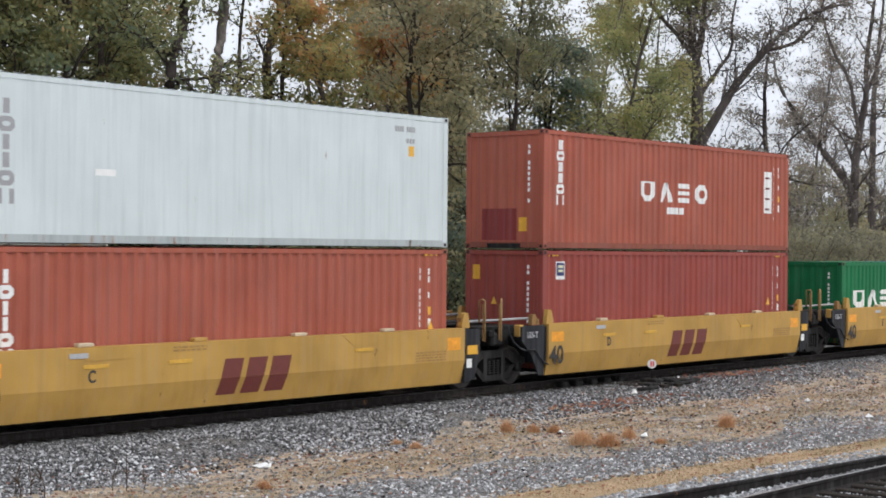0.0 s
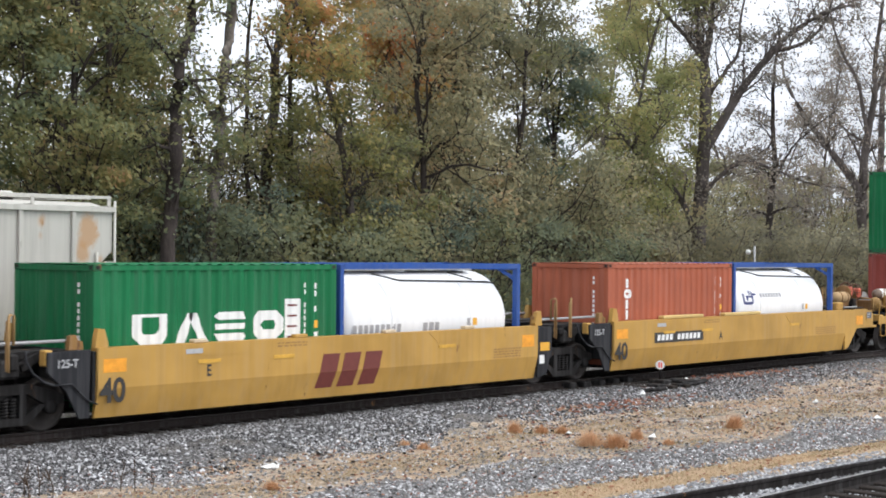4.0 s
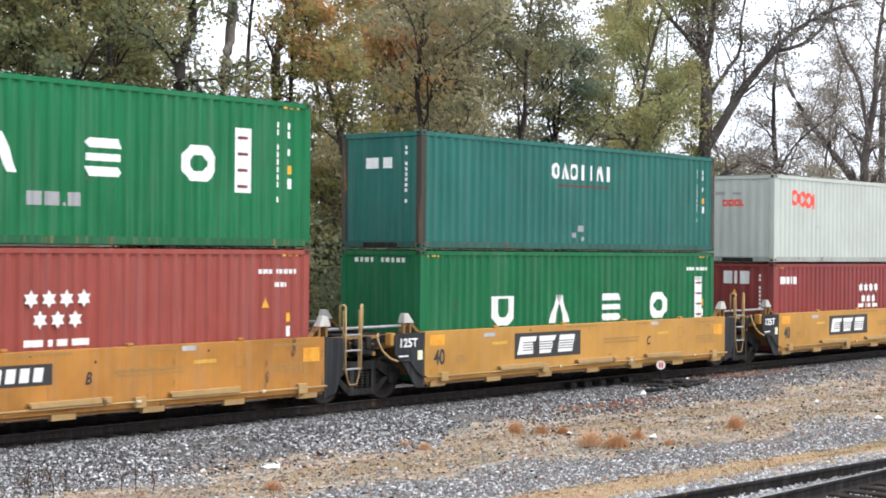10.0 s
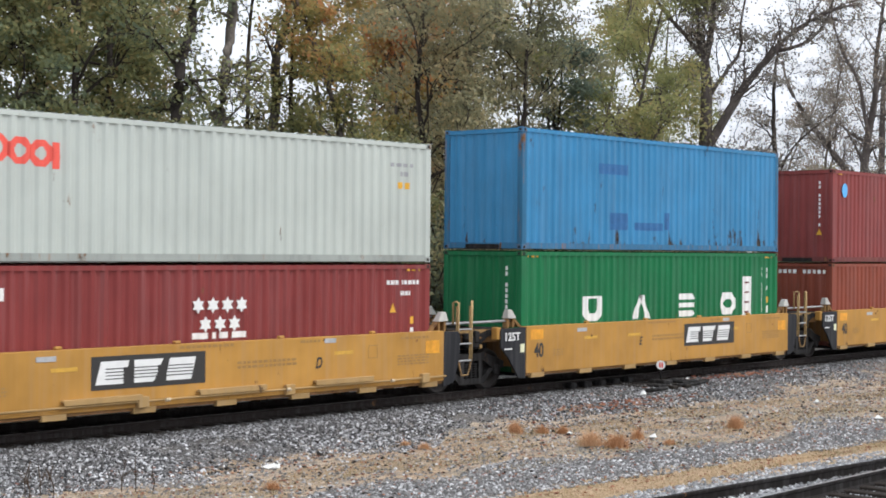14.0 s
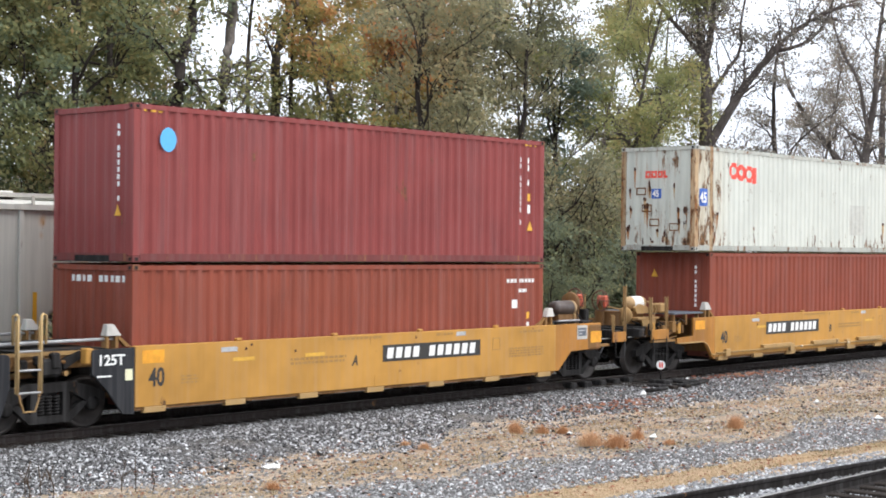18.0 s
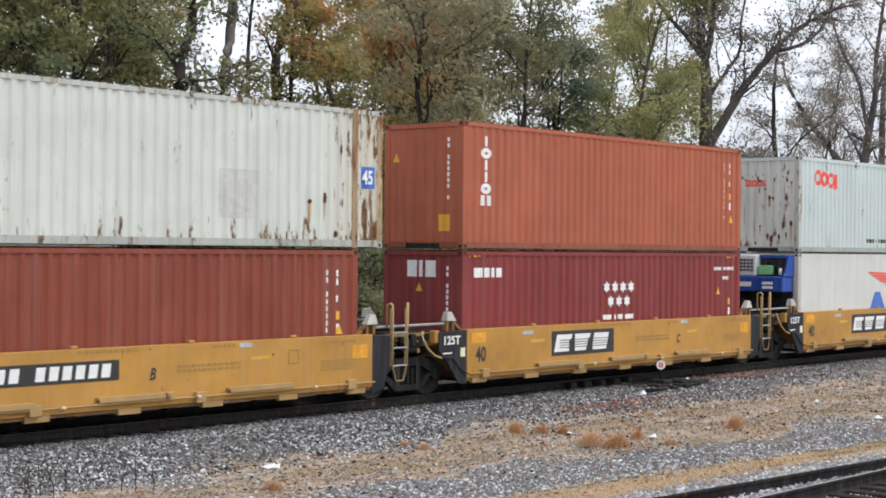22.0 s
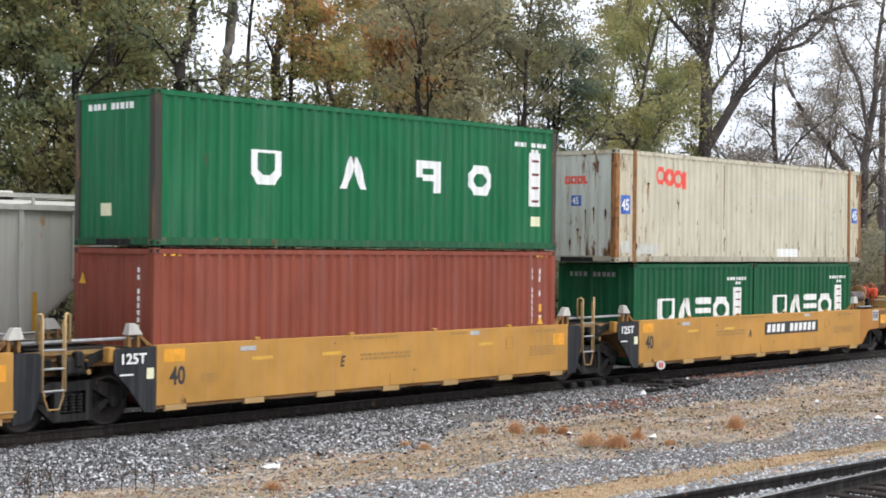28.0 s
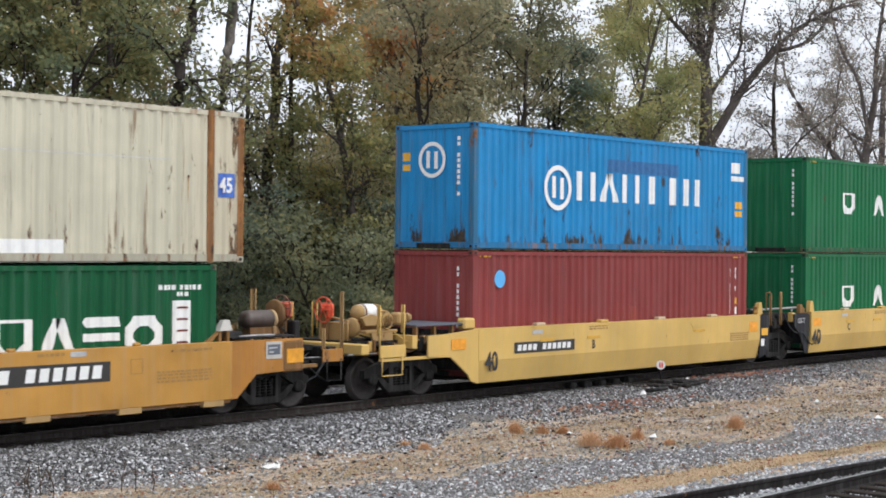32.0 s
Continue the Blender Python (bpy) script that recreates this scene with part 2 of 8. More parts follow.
    h = math_node(n, l, "ADD", math_node(n, l, "MULTIPLY", stone.outputs["Distance"], -1.0), math_node(n, l, "MULTIPLY", small.outputs["Distance"], -0.4))
    relief(n, l, b, h, 0.8, 0.04)
    return m


def stone_material(name="ballast_stone", pale=0.0, film=(0.60, 0.61, 0.63)):
    m, n, l, b = mat(name)
    g = n.new("ShaderNodeNewGeometry")
    t = tex(n, l, "noise", 30, coords(n), 4, 0.6)
    c = ramp(n, l, g.outputs["Random Per Island"], [(0.0, (0.022, 0.022, 0.024)), (0.30, (0.075, 0.073, 0.074)), (0.55, (0.19, 0.186, 0.184)), (0.78, (0.40, 0.40, 0.405)), (0.90, (0.64, 0.64, 0.65)), (1.0, (0.88, 0.89, 0.91))])
    sep = n.new("ShaderNodeSeparateXYZ")
    l.new(coords(n), sep.inputs[0])
    broad = tex(n, l, "noise", 0.9, coords(n), 4, 0.6)
    oily = math_node(n, l, "MULTIPLY", math_node(n, l, "SUBTRACT", math_node(n, l, "ADD", sep.outputs["Y"], broad.outputs["Fac"]), 21.4), 0.4)
    c = blend(n, l, pale, c, film)
    c = blend(n, l, ramp(n, l, oily, [(0.0, 0.0), (0.7, 0.65)]), c, (0.055, 0.052, 0.050))
    l.new(blend(n, l, 0.5, c, blend(n, l, t.outputs["Fac"], (0.55, 0.55, 0.55), (1, 1, 1)), "MULTIPLY"), b.inputs["Base Color"])
    b.inputs["Roughness"].default_value = 0.85
    return m


GROUND = ground_material()
STONE = stone_material()
STONE_DUSTY = stone_material("dusty_yard_stone", 0.28, (0.42, 0.405, 0.39))
STONE_PALE = stone_material("fresh_pale_ballast_stone", 0.35)
RUSTED = painted("rusted_rail_steel", (0.034, 0.026, 0.023), 1.0, 0.25, 0.3, 0.7)
RAIL_TOP = plain("worn_rail_head", (0.32, 0.31, 0.30), 0.35, 0.9)
NEAR_RAIL = painted("dark_oily_rail", (0.016, 0.013, 0.012), 1.7, 0.1, 0.3, 0.8, gloss=0.15)
TIE = bark("creosoted_wood", (0.040, 0.033, 0.028))
BLACK = painted("black_paint", (0.018, 0.0185, 0.0215), 2.0, 0.16, 0.4, 0.7, 0.25, gloss=0.25)
GRIME = painted("grimy_truck_steel", (0.016, 0.0145, 0.014), 5.0, 0.22, 0.4, 0.8, 0.35, gloss=0.2)
WHEEL = plain("wheel_steel", (0.040, 0.034, 0.031), 0.65, 0.3, 0.3)
DECK = plain("galvanised_grating", (0.36, 0.36, 0.365), 0.5, 0.2, 0.25)
WHITE = plain("white_marking", (0.80, 0.80, 0.78), 0.6, 0, 0.05)
DIRTY_WHITE = painted("dirty_white_plastic", (0.50, 0.48, 0.44), 3.0, 0.22, 0.5, 0.6)
INK = plain("black_marking", (0.03, 0.028, 0.026), 0.6, 0, 0.1)
FADED_INK = plain("faded_marking", (0.33, 0.185, 0.055), 0.7, 0, 0.15)
MAROON = plain("maroon_marking", (0.15, 0.032, 0.024), 0.6, 0, 0.1)
ORANGE = plain("reflective_orange_tape", (0.80, 0.33, 0.025), 0.5, 0, 0.16)
FADED_ORANGE = plain("faded_orange_tape", (0.70, 0.31, 0.022), 0.6, 0, 0.22, 5.0)
FADED_AMBER = plain("faded_yellow_tape", (0.60, 0.34, 0.045), 0.6, 0, 0.25, 5.0)
AMBER = plain("amber_sticker", (0.74, 0.39, 0.035), 0.5, 0, 0.08)
RED = plain("red_marking", (0.82, 0.10, 0.07), 0.55, 0, 0.06)
BLUE_INK = plain("blue_marking", (0.06, 0.15, 0.50), 0.55, 0, 0.06)
SKY_INK = plain("light_blue_marking", (0.10, 0.42, 0.80), 0.55, 0, 0.06)
GREY_INK = plain("grey_marking", (0.33, 0.33, 0.34), 0.6, 0, 0.08)
SILVER = plain("silver_tape", (0.42, 0.425, 0.43), 0.5, 0.1, 0.25)
SLATE = plain("slate_grey_field", (0.10, 0.115, 0.14), 0.5, 0, 0.1)
CREAM = plain("cream_placard", (0.75, 0.74, 0.50), 0.6, 0, 0.06)
NIGHT_BLUE = plain("dark_blue_marking", (0.03, 0.04, 0.14), 0.6, 0, 0.06)
YELLOW_NEW = painted("golden_yellow_car_paint", (0.475, 0.280, 0.075), 1.5, 0.10, 0.25, 0.5, 0.16)
YELLOW_OLD = painted("ochre_yellow_car_paint", (0.46, 0.240, 0.058), 6.5, 0.20, 0.13, 0.55, 0.20, foot=0.05)
YELLOW_PALE = painted("pale_yellow_car_paint", (0.62, 0.41, 0.13), 11.5, 0.05, 0.10, 0.5)
YELLOW_WORN = painted("worn_brownish_yellow_paint", (0.41, 0.185, 0.042), 9.5, 0.40, 0.25, 0.6, 0.28, foot=0.04)
DIRTY_YELLOW = painted("dirt_caked_yellow_paint", (0.27, 0.15, 0.055), 18.0, 0.46, 0.5, 0.75)
TANK_STEEL = painted("sooty_tank_steel", (0.15, 0.105, 0.075), 19.0, 0.35, 0.5, 0.45, 0.3, gloss=0.45)
DULL_TAN = painted("dull_tan_tank_paint", (0.43, 0.29, 0.15), 20.0, 0.42, 0.6, 0.6, 0.25)
POST = painted("dirty_tan_post_paint", (0.36, 0.225, 0.095), 24.0, 0.42, 0.5, 0.7, 0.25)
TAN_BLOCK = painted("sun_bleached_lock_block", (0.60, 0.48, 0.33), 27.0, 0.2, 0.4, 0.6)
SOOTY = painted("soot_blackened_tank", (0.060, 0.040, 0.032), 28.0, 0.3, 0.4, 0.38, 0.3, gloss=0.5)
FLAP = painted("pale_yellow_flap_paint", (0.60, 0.43, 0.17), 29.0, 0.1, 0.3, 0.55)
LEDGE = painted("pale_worn_ledge_paint", (0.42, 0.27, 0.115), 21.0, 0.3, 0.3, 0.6)
LADDER_TAN = painted("pale_tan_ladder_paint", (0.50, 0.345, 0.165), 26.0, 0.30, 0.4, 0.65, 0.2)
BROWNED = painted("browned_yellow_steel", (0.20, 0.105, 0.04), 15.0, 0.45, 0.5, 0.7)
HANDBRAKE_RED = plain("brake_gear_red", (0.58, 0.125, 0.07), 0.6, 0, 0.35)
BRIGHT_RED = plain("bright_brake_red", (0.74, 0.105, 0.045), 0.55, 0, 0.2)
WHEEL_BROWN = painted("weathered_brake_wheel", (0.17, 0.085, 0.06), 25.0, 0.4, 0.5, 0.7)
# ---------------------------------------------------------------- mesh helpers
YC = 23.853          # middle of the main line
HW = 1.219           # half a container's width


def part(name, bm, material, parent=None, label="", at=None):
    me = bpy.data.meshes.new(name)
    bm.to_mesh(me)
    bm.free()
    me.materials.append(material)
    ob = new(name, me)
    if parent:
        ob.parent = parent
    if at:
        ob.location = at
    if label:
        ob["label"] = label
    return ob


def thing(name, label, category, group="", at=(0, 0, 0), kind=""):
    ob = new(name)
    ob.location = at
    return tagged(ob, label, category, group, kind)


def box(bm, x0, x1, y0, y1, z0, z1):
    v = [bm.verts.new(p) for p in ((x0, y0, z0), (x1, y0, z0), (x1, y1, z0), (x0, y1, z0), (x0, y0, z1), (x1, y0, z1), (x1, y1, z1), (x0, y1, z1))]
    for f in ((3, 2, 1, 0), (4, 5, 6, 7), (0, 1, 5, 4), (1, 2, 6, 5), (2, 3, 7, 6), (3, 0, 4, 7)):
        bm.faces.new([v[i] for i in f])
    return bm


def prism(bm, pts, y0, y1, axis="y"):
    """A polygon in (x, z) drawn out along y (or in (y, z) along x, or in (x, y) along z)."""
    put = {"y": lambda a, b, c: (a, c, b), "x": lambda a, b, c: (c, a, b), "z": lambda a, b, c: (a, b, c)}[axis]
    lo = [bm.verts.new(put(a, b, y0)) for a, b in pts]
    hi = [bm.verts.new(put(a, b, y1)) for a, b in pts]
    bm.faces.new(lo)
    bm.faces.new(hi[::-1])
    for i in range(len(pts)):
        j = (i + 1) % len(pts)
        bm.faces.new((lo[j], lo[i], hi[i], hi[j]))
    return bm


def squared(bm):
    bmesh.ops.recalc_face_normals(bm, faces=bm.faces[:])
    return bm


def bevelled(bm, w, seg=1):
    bmesh.ops.recalc_face_normals(bm, faces=bm.faces[:])
    bmesh.ops.bevel(bm, geom=bm.edges[:], offset=w, segments=seg, affect="EDGES", profile=0.5)
    return bm


def cyl(bm, p0, p1, r, n=12, r2=None):
    p0, p1 = Vector(p0), Vector(p1)
    d = (p1 - p0).normalized()
    a = d.orthogonal().normalized()
    b = d.cross(a)
    r2 = r if r2 is None else r2
    rings = []
    for p, q in ((p0, r), (p1, r2)):
        rings.append([bm.verts.new(p + q * (math.cos(2 * math.pi * i / n) * a + math.sin(2 * math.pi * i / n) * b)) for i in range(n)])
    for i in range(n):
        f = bm.faces.new((rings[0][i], rings[0][(i + 1) % n], rings[1][(i + 1) % n], rings[1][i]))
        f.smooth = True
    bm.faces.new(rings[0][::-1])
    bm.faces.new(rings[1])
    return bm


def tube(bm, pts, r, n=8):
    """One bent round bar through the points."""
    pts = [Vector(p) for p in pts]
    side, rings = None, []
    for i, p in enumerate(pts):
        d = (pts[min(i + 1, len(pts) - 1)] - pts[max(i - 1, 0)]).normalized()
        if d.length < 0.5:
            d = (pts[i] - pts[i - 1]).normalized()
        side = d.orthogonal().normalized() if side is None else (side - d * side.dot(d)).normalized()
        c = d.cross(side)
        rings.append([bm.verts.new(p + r * (math.cos(2 * math.pi * k / n) * side + math.sin(2 * math.pi * k / n) * c)) for k in range(n)])
    for a, b in zip(rings, rings[1:]):
        for k in range(n):
            bm.faces.new((a[k], a[(k + 1) % n], b[(k + 1) % n], b[k])).smooth = True
    bm.faces.new(rings[0][::-1])
    bm.faces.new(rings[-1])
    return bm


def lathe(bm, prof, axis, at, n=20):
    """Turn a profile of (along, radius) about an axis ('x' or 'y') through at."""
    rings = []
    for s, r in prof:
        ring = []
        for i in range(n):
            c, k = r * math.cos(2 * math.pi * i / n), r * math.sin(2 * math.pi * i / n)
            p = (s, c, k) if axis == "x" else (c, s, k)
            ring.append(bm.verts.new(Vector(at) + Vector(p)))
        rings.append(ring)
    for a, b in zip(rings, rings[1:]):
        for i in range(n):
            f = bm.faces.new((a[i], a[(i + 1) % n], b[(i + 1) % n], b[i]))
            f.smooth = True
    bm.faces.new(rings[0])
    bm.faces.new(rings[-1])
    return squared(bm)


NB = bmesh.new


def letters(text, size, material, parent, x, y, z, name="stencil", label="", shear=0.0, wide=1.0, end=False):
    """Writing in the built-in font, its lower left corner at (x, z) on a side wall, or at (y, z) on an end wall."""
    cu = bpy.data.curves.new("stencil", "FONT")
    cu.body, cu.size, cu.shear, cu.extrude, cu.offset = text, size, shear, 0.002, 0.024 * size
    tmp = bpy.data.objects.new("tmp", cu)
    scene.collection.objects.link(tmp)
    me = bpy.data.meshes.new_from_object(tmp.evaluated_get(bpy.context.evaluated_depsgraph_get()))
    bpy.data.objects.remove(tmp)
    me.materials.clear()
    me.materials.append(material)
    m = Matrix.Diagonal((wide, 1, 1, 1))
    if end:
        m = pose(x, y, z, 90, 0, -90) @ m
    else:
        m = pose(x, y, z, 90, 0, 0) @ m
    me.transform(m)
    ob = new(name, me)
    ob.parent = parent
    if label:
        ob["label"] = label
    return ob


# ---------------------------------------------------------------- containers
PITCH_W = 0.278


def waves(a, b, depth, pitch=PITCH_W):
    """Break points (along, depth) of a corrugated sheet from a to b."""
    n = max(2, round((b - a) / pitch))
    p = (b - a) / n
    out = [(a, 0.0)]
    for i in range(n):
        s = a + i * p
        out += [(s + 0.26 * p, 0.0), (s + 0.48 * p, depth), (s + 0.78 * p, depth), (s + p, 0.0)]
    return out


def depth_at(prof, s):
    for (a, u), (b, v) in zip(prof, prof[1:]):
        if a <= s <= b:
            return u + (v - u) * (s - a) / max(1e-6, b - a)
    return 0.0


def sheet(bm, prof, z0, z1, place):
    lo = [bm.verts.new(place(s, d, z0)) for s, d in prof]
    hi = [bm.verts.new(place(s, d, z1)) for s, d in prof]
    for i in range(len(prof) - 1):
        bm.faces.new((lo[i], lo[i + 1], hi[i + 1], hi[i]))
    return bm


def corners(shape):
    """A rectangle (x0, x1, z0, z1) or a convex outline, as an outline."""
    if isinstance(shape[0], tuple):
        return list(shape)
    x0, x1, z0, z1 = shape
    return [(x0, z0), (x1, z0), (x1, z1), (x0, z1)]


def slice_between(pts, a, b):
    """The part of a convex outline that lies between x = a and x = b."""
    for lim, keep in ((a, 1), (b, -1)):
        out = []
        for (x, z), (u, w) in zip(pts, pts[1:] + pts[:1]):
            p, q = keep * (x - lim) >= -1e-6, keep * (u - lim) >= -1e-6
            if p:
                out.append((x, z))
            if p != q:
                t = (lim - x) / (u - x)
                out.append((lim, z + (w - z) * t))
        pts = out
        if len(pts) < 3:
            return []
    return pts


def sheet_paint(shapes, prof, place):
    """Flat paint cut along the folds of a wall, so that it follows the corrugation."""
    bm = NB()
    for shape in shapes:
        pts = corners(shape)
        x0, x1 = min(p[0] for p in pts), max(p[0] for p in pts)
        cuts = [x0] + [s for s, _ in prof if x0 + 1e-4 < s < x1 - 1e-4] + [x1]
        for a, b in zip(cuts, cuts[1:]):
            piece = []
            for p in slice_between(pts, a, b):
                if not piece or abs(p[0] - piece[-1][0]) + abs(p[1] - piece[-1][1]) > 1e-5:
                    piece.append(p)
            if len(piece) > 1 and abs(piece[0][0] - piece[-1][0]) + abs(piece[0][1] - piece[-1][1]) < 1e-5:
                piece.pop()
            if len(piece) > 2:
                bm.faces.new([bm.verts.new(place(s, z)) for s, z in piece])
    return bm


def on_side(shapes, prof, depth_out=0.004):
    """Paint on the near side wall."""
    return sheet_paint(shapes, prof, lambda s, z: (s, -HW + depth_at(prof, s) + 0.006 - depth_out, z))


def on_end(shapes, prof, depth_out=0.004):
    """Paint on the end wall that faces -x."""
    return sheet_paint(shapes, prof, lambda s, z: (depth_at(prof, s) + 0.022 - depth_out, s, z))


def glyph(kind, x, z, w, h, t):
    """Plain marks of a letter's size, never letters: rings, bars and stacks."""
    if kind in ("ring", "tub"):
        def outline(x0, x1, z0, z1, c, top):
            return [(x0 + c, z0), (x1 - c, z0), (x1, z0 + c), (x1, z1 - top), (x1 - top, z1), (x0 + top, z1), (x0, z1 - top), (x0, z0 + c)]
        c = 0.28 * min(w, h)
        top = c if kind == "ring" else 0.02 * w
        a = outline(x, x + w, z, z + h, c, top)
        b = outline(x + t, x + w - t, z + t, z + h - (t if kind == "ring" else 0.3 * t), max(0.02, c - 0.42 * t), max(0.01, top - 0.42 * t))
        return [(a[i], a[(i + 1) % 8], b[(i + 1) % 8], b[i]) for i in range(8)]
    if kind == "lean":
        m = x + w / 2
        return [((x, z), (x + 1.15 * t, z), (m + 0.45 * t, z + h), (m - 0.6 * t, z + h)), ((x + w - 1.15 * t, z), (x + w, z), (m + 0.6 * t, z + h), (m - 0.45 * t, z + h))]
    if kind == "twin":
        return [(x, x + 1.15 * t, z, z + h), (x + w - 1.15 * t, x + w, z, z + h)]
    if kind == "stack":
        u, c = h / 5, 0.10 * w
        return [((x + c, z + 4 * u - 0.2 * t), (x + w, z + 4 * u - 0.2 * t), (x + w - c, z + h), (x + c, z + h), (x, z + h - c)), (x + 0.3 * c, x + w - 0.3 * c, z + 2 * u, z + 3 * u), ((x + c, z), (x + w - c, z), (x + w, z + c), (x + w - c, z + u + 0.2 * t), (x, z + u + 0.2 * t))]
    if kind == "bar":
        return [(x + w / 2 - 0.75 * t, x + w / 2 + 0.75 * t, z, z + h)]
    return [(x, x + w, z, z + h)]


def code_column(x, z0, z1, n, w=0.075):
    """A column of small bars, where a serial number runs down the wall."""
    s = (z1 - z0) / n
    return [(x, x + w, z0 + i * s + 0.02, z0 + (i + 1) * s - 0.02) for i in range(n) if i not in (1, 8)]


def code_row(x0, x1, z, n, h=0.09):
    s = (x1 - x0) / n
    return [(x0 + i * s, x0 + (i + 0.72) * s, z, z + h) for i in range(n) if i not in (4,)]


GRIMY = {}


def grimy(paint):
    """The same paint, darker and more rusted, as it is on the bottom rails."""
    k = paint.name
    if k not in GRIMY:
        GRIMY[k] = painted(k.replace("container", "container_sill"), tuple(0.66 * v + 0.012 for v in COAT[k][0]), len(k) + 3.0, 0.34 + 1.0 * COAT[k][1], 0.5, 0.65)
    return GRIMY[k]


SPLIT = ("old_paint_patch", "notice", "payload_sticker", "patch", "block_mark", "old_mark", "crest_bar")


class Box:
    """A shipping container, built in parts round an Empty at its near lower corner line."""

    def __init__(self, label, L, H, paint, x, z, smooth=False, rail=None, post=None, doors=False, group="containers on the train", extra=(), roof=None, front=None):
        self.L, self.H, self.x, self.z = L, H, x, z
        e = self.e = thing("shipping_container", label, "container", group, (x, YC, z))
        rail, post = rail or paint, post or paint
        dep = 0.006 if smooth else 0.036
        self.prof = p = waves(0.17, L - 0.17, dep, 0.61 if smooth else PITCH_W)
        self.eprof = q = waves(-HW + 0.17, HW - 0.17, 0.006 if smooth else 0.02, 0.3)
        part("side_wall", sheet(NB(), p, 0.16, H - 0.10, lambda s, d, z: (s, -HW + 0.006 + d, z)), paint, e)
        part("side_wall", sheet(NB(), p, 0.16, H - 0.10, lambda s, d, z: (s, HW - 0.006 - d, z)), paint, e)
        part("end_wall", sheet(NB(), q, 0.16, H - 0.10, lambda s, d, z: (0.022 + d, s, z)), front or paint, e)
        part("door_wall", sheet(NB(), q, 0.16, H - 0.10, lambda s, d, z: (L - 0.022 - d, s, z)), paint, e)
        part("roof", sheet(NB(), waves(0.17, L - 0.17, 0.02), -HW + 0.02, HW - 0.02, lambda s, d, y: (s, y, H + 0.003 - d)), roof or paint, e)
        part("floor", box(NB(), 0.12, L - 0.12, -HW + 0.075, HW - 0.075, 0.10, 0.14), TIE, e)
        # cross-members as one solid dark block, added to stop light through the stack gap
        part("under_frame", box(NB(), 0.11, L - 0.11, -HW + 0.20, HW - 0.20, 0.004, 0.10), GRIME, e)
        for y in (-1, 1):
            part("bottom_rail", box(NB(), 0.17, L - 0.17, y * HW - 0.07 * (y > 0), y * HW + 0.07 * (y < 0), 0.02, 0.16), grimy(paint), e)
            part("top_rail", box(NB(), 0.17, L - 0.17, y * HW - 0.06 * (y > 0), y * HW + 0.06 * (y < 0), H - 0.11, H - 0.02), rail, e)
        for x0 in (0.0, L - 0.10):
            part("end_sill", box(NB(), x0, x0 + 0.10, -HW + 0.16, HW - 0.16, 0.02, 0.16), grimy(paint), e)
            part("end_header", box(NB(), x0, x0 + 0.10, -HW + 0.16, HW - 0.16, H - 0.12, H - 0.02), rail, e)
        # dark slab over the sill draws the shade of the gooseneck tunnel
        part("gooseneck_recess", box(NB(), -0.004, 0.10, -0.52, 0.52, 0.0, 0.125), GRIME, e)
        cols = [(0.0, 0.17), (L - 0.17, L)]
        for y in (-1, 1):
            for x0, x1 in cols:
                part("corner_post", bevelled(box(NB(), x0, x1, min(y * HW, y * (HW - 0.16)), max(y * HW, y * (HW - 0.16)), 0.118, H - 0.118), 0.012), post, e)
                for z0 in (0.0, H - 0.118):
                    bm = box(NB(), x0 - 0.003, x1 + 0.003, min(y * (HW + 0.003), y * (HW - 0.165)), max(y * (HW + 0.003), y * (HW - 0.165)), z0, z0 + 0.118)
                    cast = part("corner_casting", bevelled(bm, 0.01), grimy(paint), e)
                    xm, zm = (x0 + x1) / 2, z0 + 0.059
                    # apertures are dark plugs: the shade inside them is put into the colour
                    part("casting_hole", box(NB(), xm - 0.036, xm + 0.036, min(y * (HW + 0.004), y * (HW - 0.02)), max(y * (HW + 0.004), y * (HW - 0.02)), zm - 0.03, zm + 0.03), GRIME, cast)
                    if x0 < 1:
                        part("casting_hole", box(NB(), x0 - 0.0045, x0 + 0.02, y * (HW - 0.08) - 0.036, y * (HW - 0.08) + 0.036, zm - 0.03, zm + 0.03), GRIME, cast)
            for x0 in extra:      # posts at the forty-foot points of a longer box
                part("inner_post", box(NB(), x0, x0 + 0.16, y * HW - 0.05 * (y > 0) - 0.004 * (y < 0), y * HW + 0.05 * (y < 0) + 0.004 * (y > 0), 0.0, H), post, e)

    def side(self, name, rects, m, label="", out=0.004):
        if 1 < len(rects) < 6 and name in SPLIT:
            return [self.side(name, [r], m, label, out) for r in rects][-1]
        ob = part(name, on_side(rects, self.prof, out), m, self.e, label)
        if len(rects) > 5 or name in ("type_code", "script_line", "painted_line"):
            ob["kind"] = "stuff"
        return ob

    def end(self, name, rects, m, label="", out=0.004):
        if 1 < len(rects) < 6 and name in SPLIT:
            return [self.end(name, [r], m, label, out) for r in rects][-1]
        ob = part(name, on_end(rects, self.eprof, out), m, self.e, label)
        if len(rects) > 5:
            ob["kind"] = "stuff"
        return ob

    def codes(self, vertical=True, end=True, m=None, hazard=True):
        m = m or WHITE
        L, H = self.L, self.H
        if vertical:
            self.side("serial_code", code_column(L - 0.92, H * 0.30, H * 0.86, 11), m)
            self.side("type_code", code_column(L - 0.62, H * 0.62, H * 0.86, 4), m)
        else:
            self.side("serial_code", code_row(L - 1.35, L - 0.35, H * 0.83, 11), m)
            self.side("type_code", code_row(L - 0.95, L - 0.6, H * 0.74, 4), m)
        self.side("payload_sticker", [(L - 0.62, L - 0.50, H * 0.50, H * 0.56)], AMBER)
        self.side("notice", [(L - 0.62, L - 0.50, H * 0.40, H * 0.47)], WHITE)
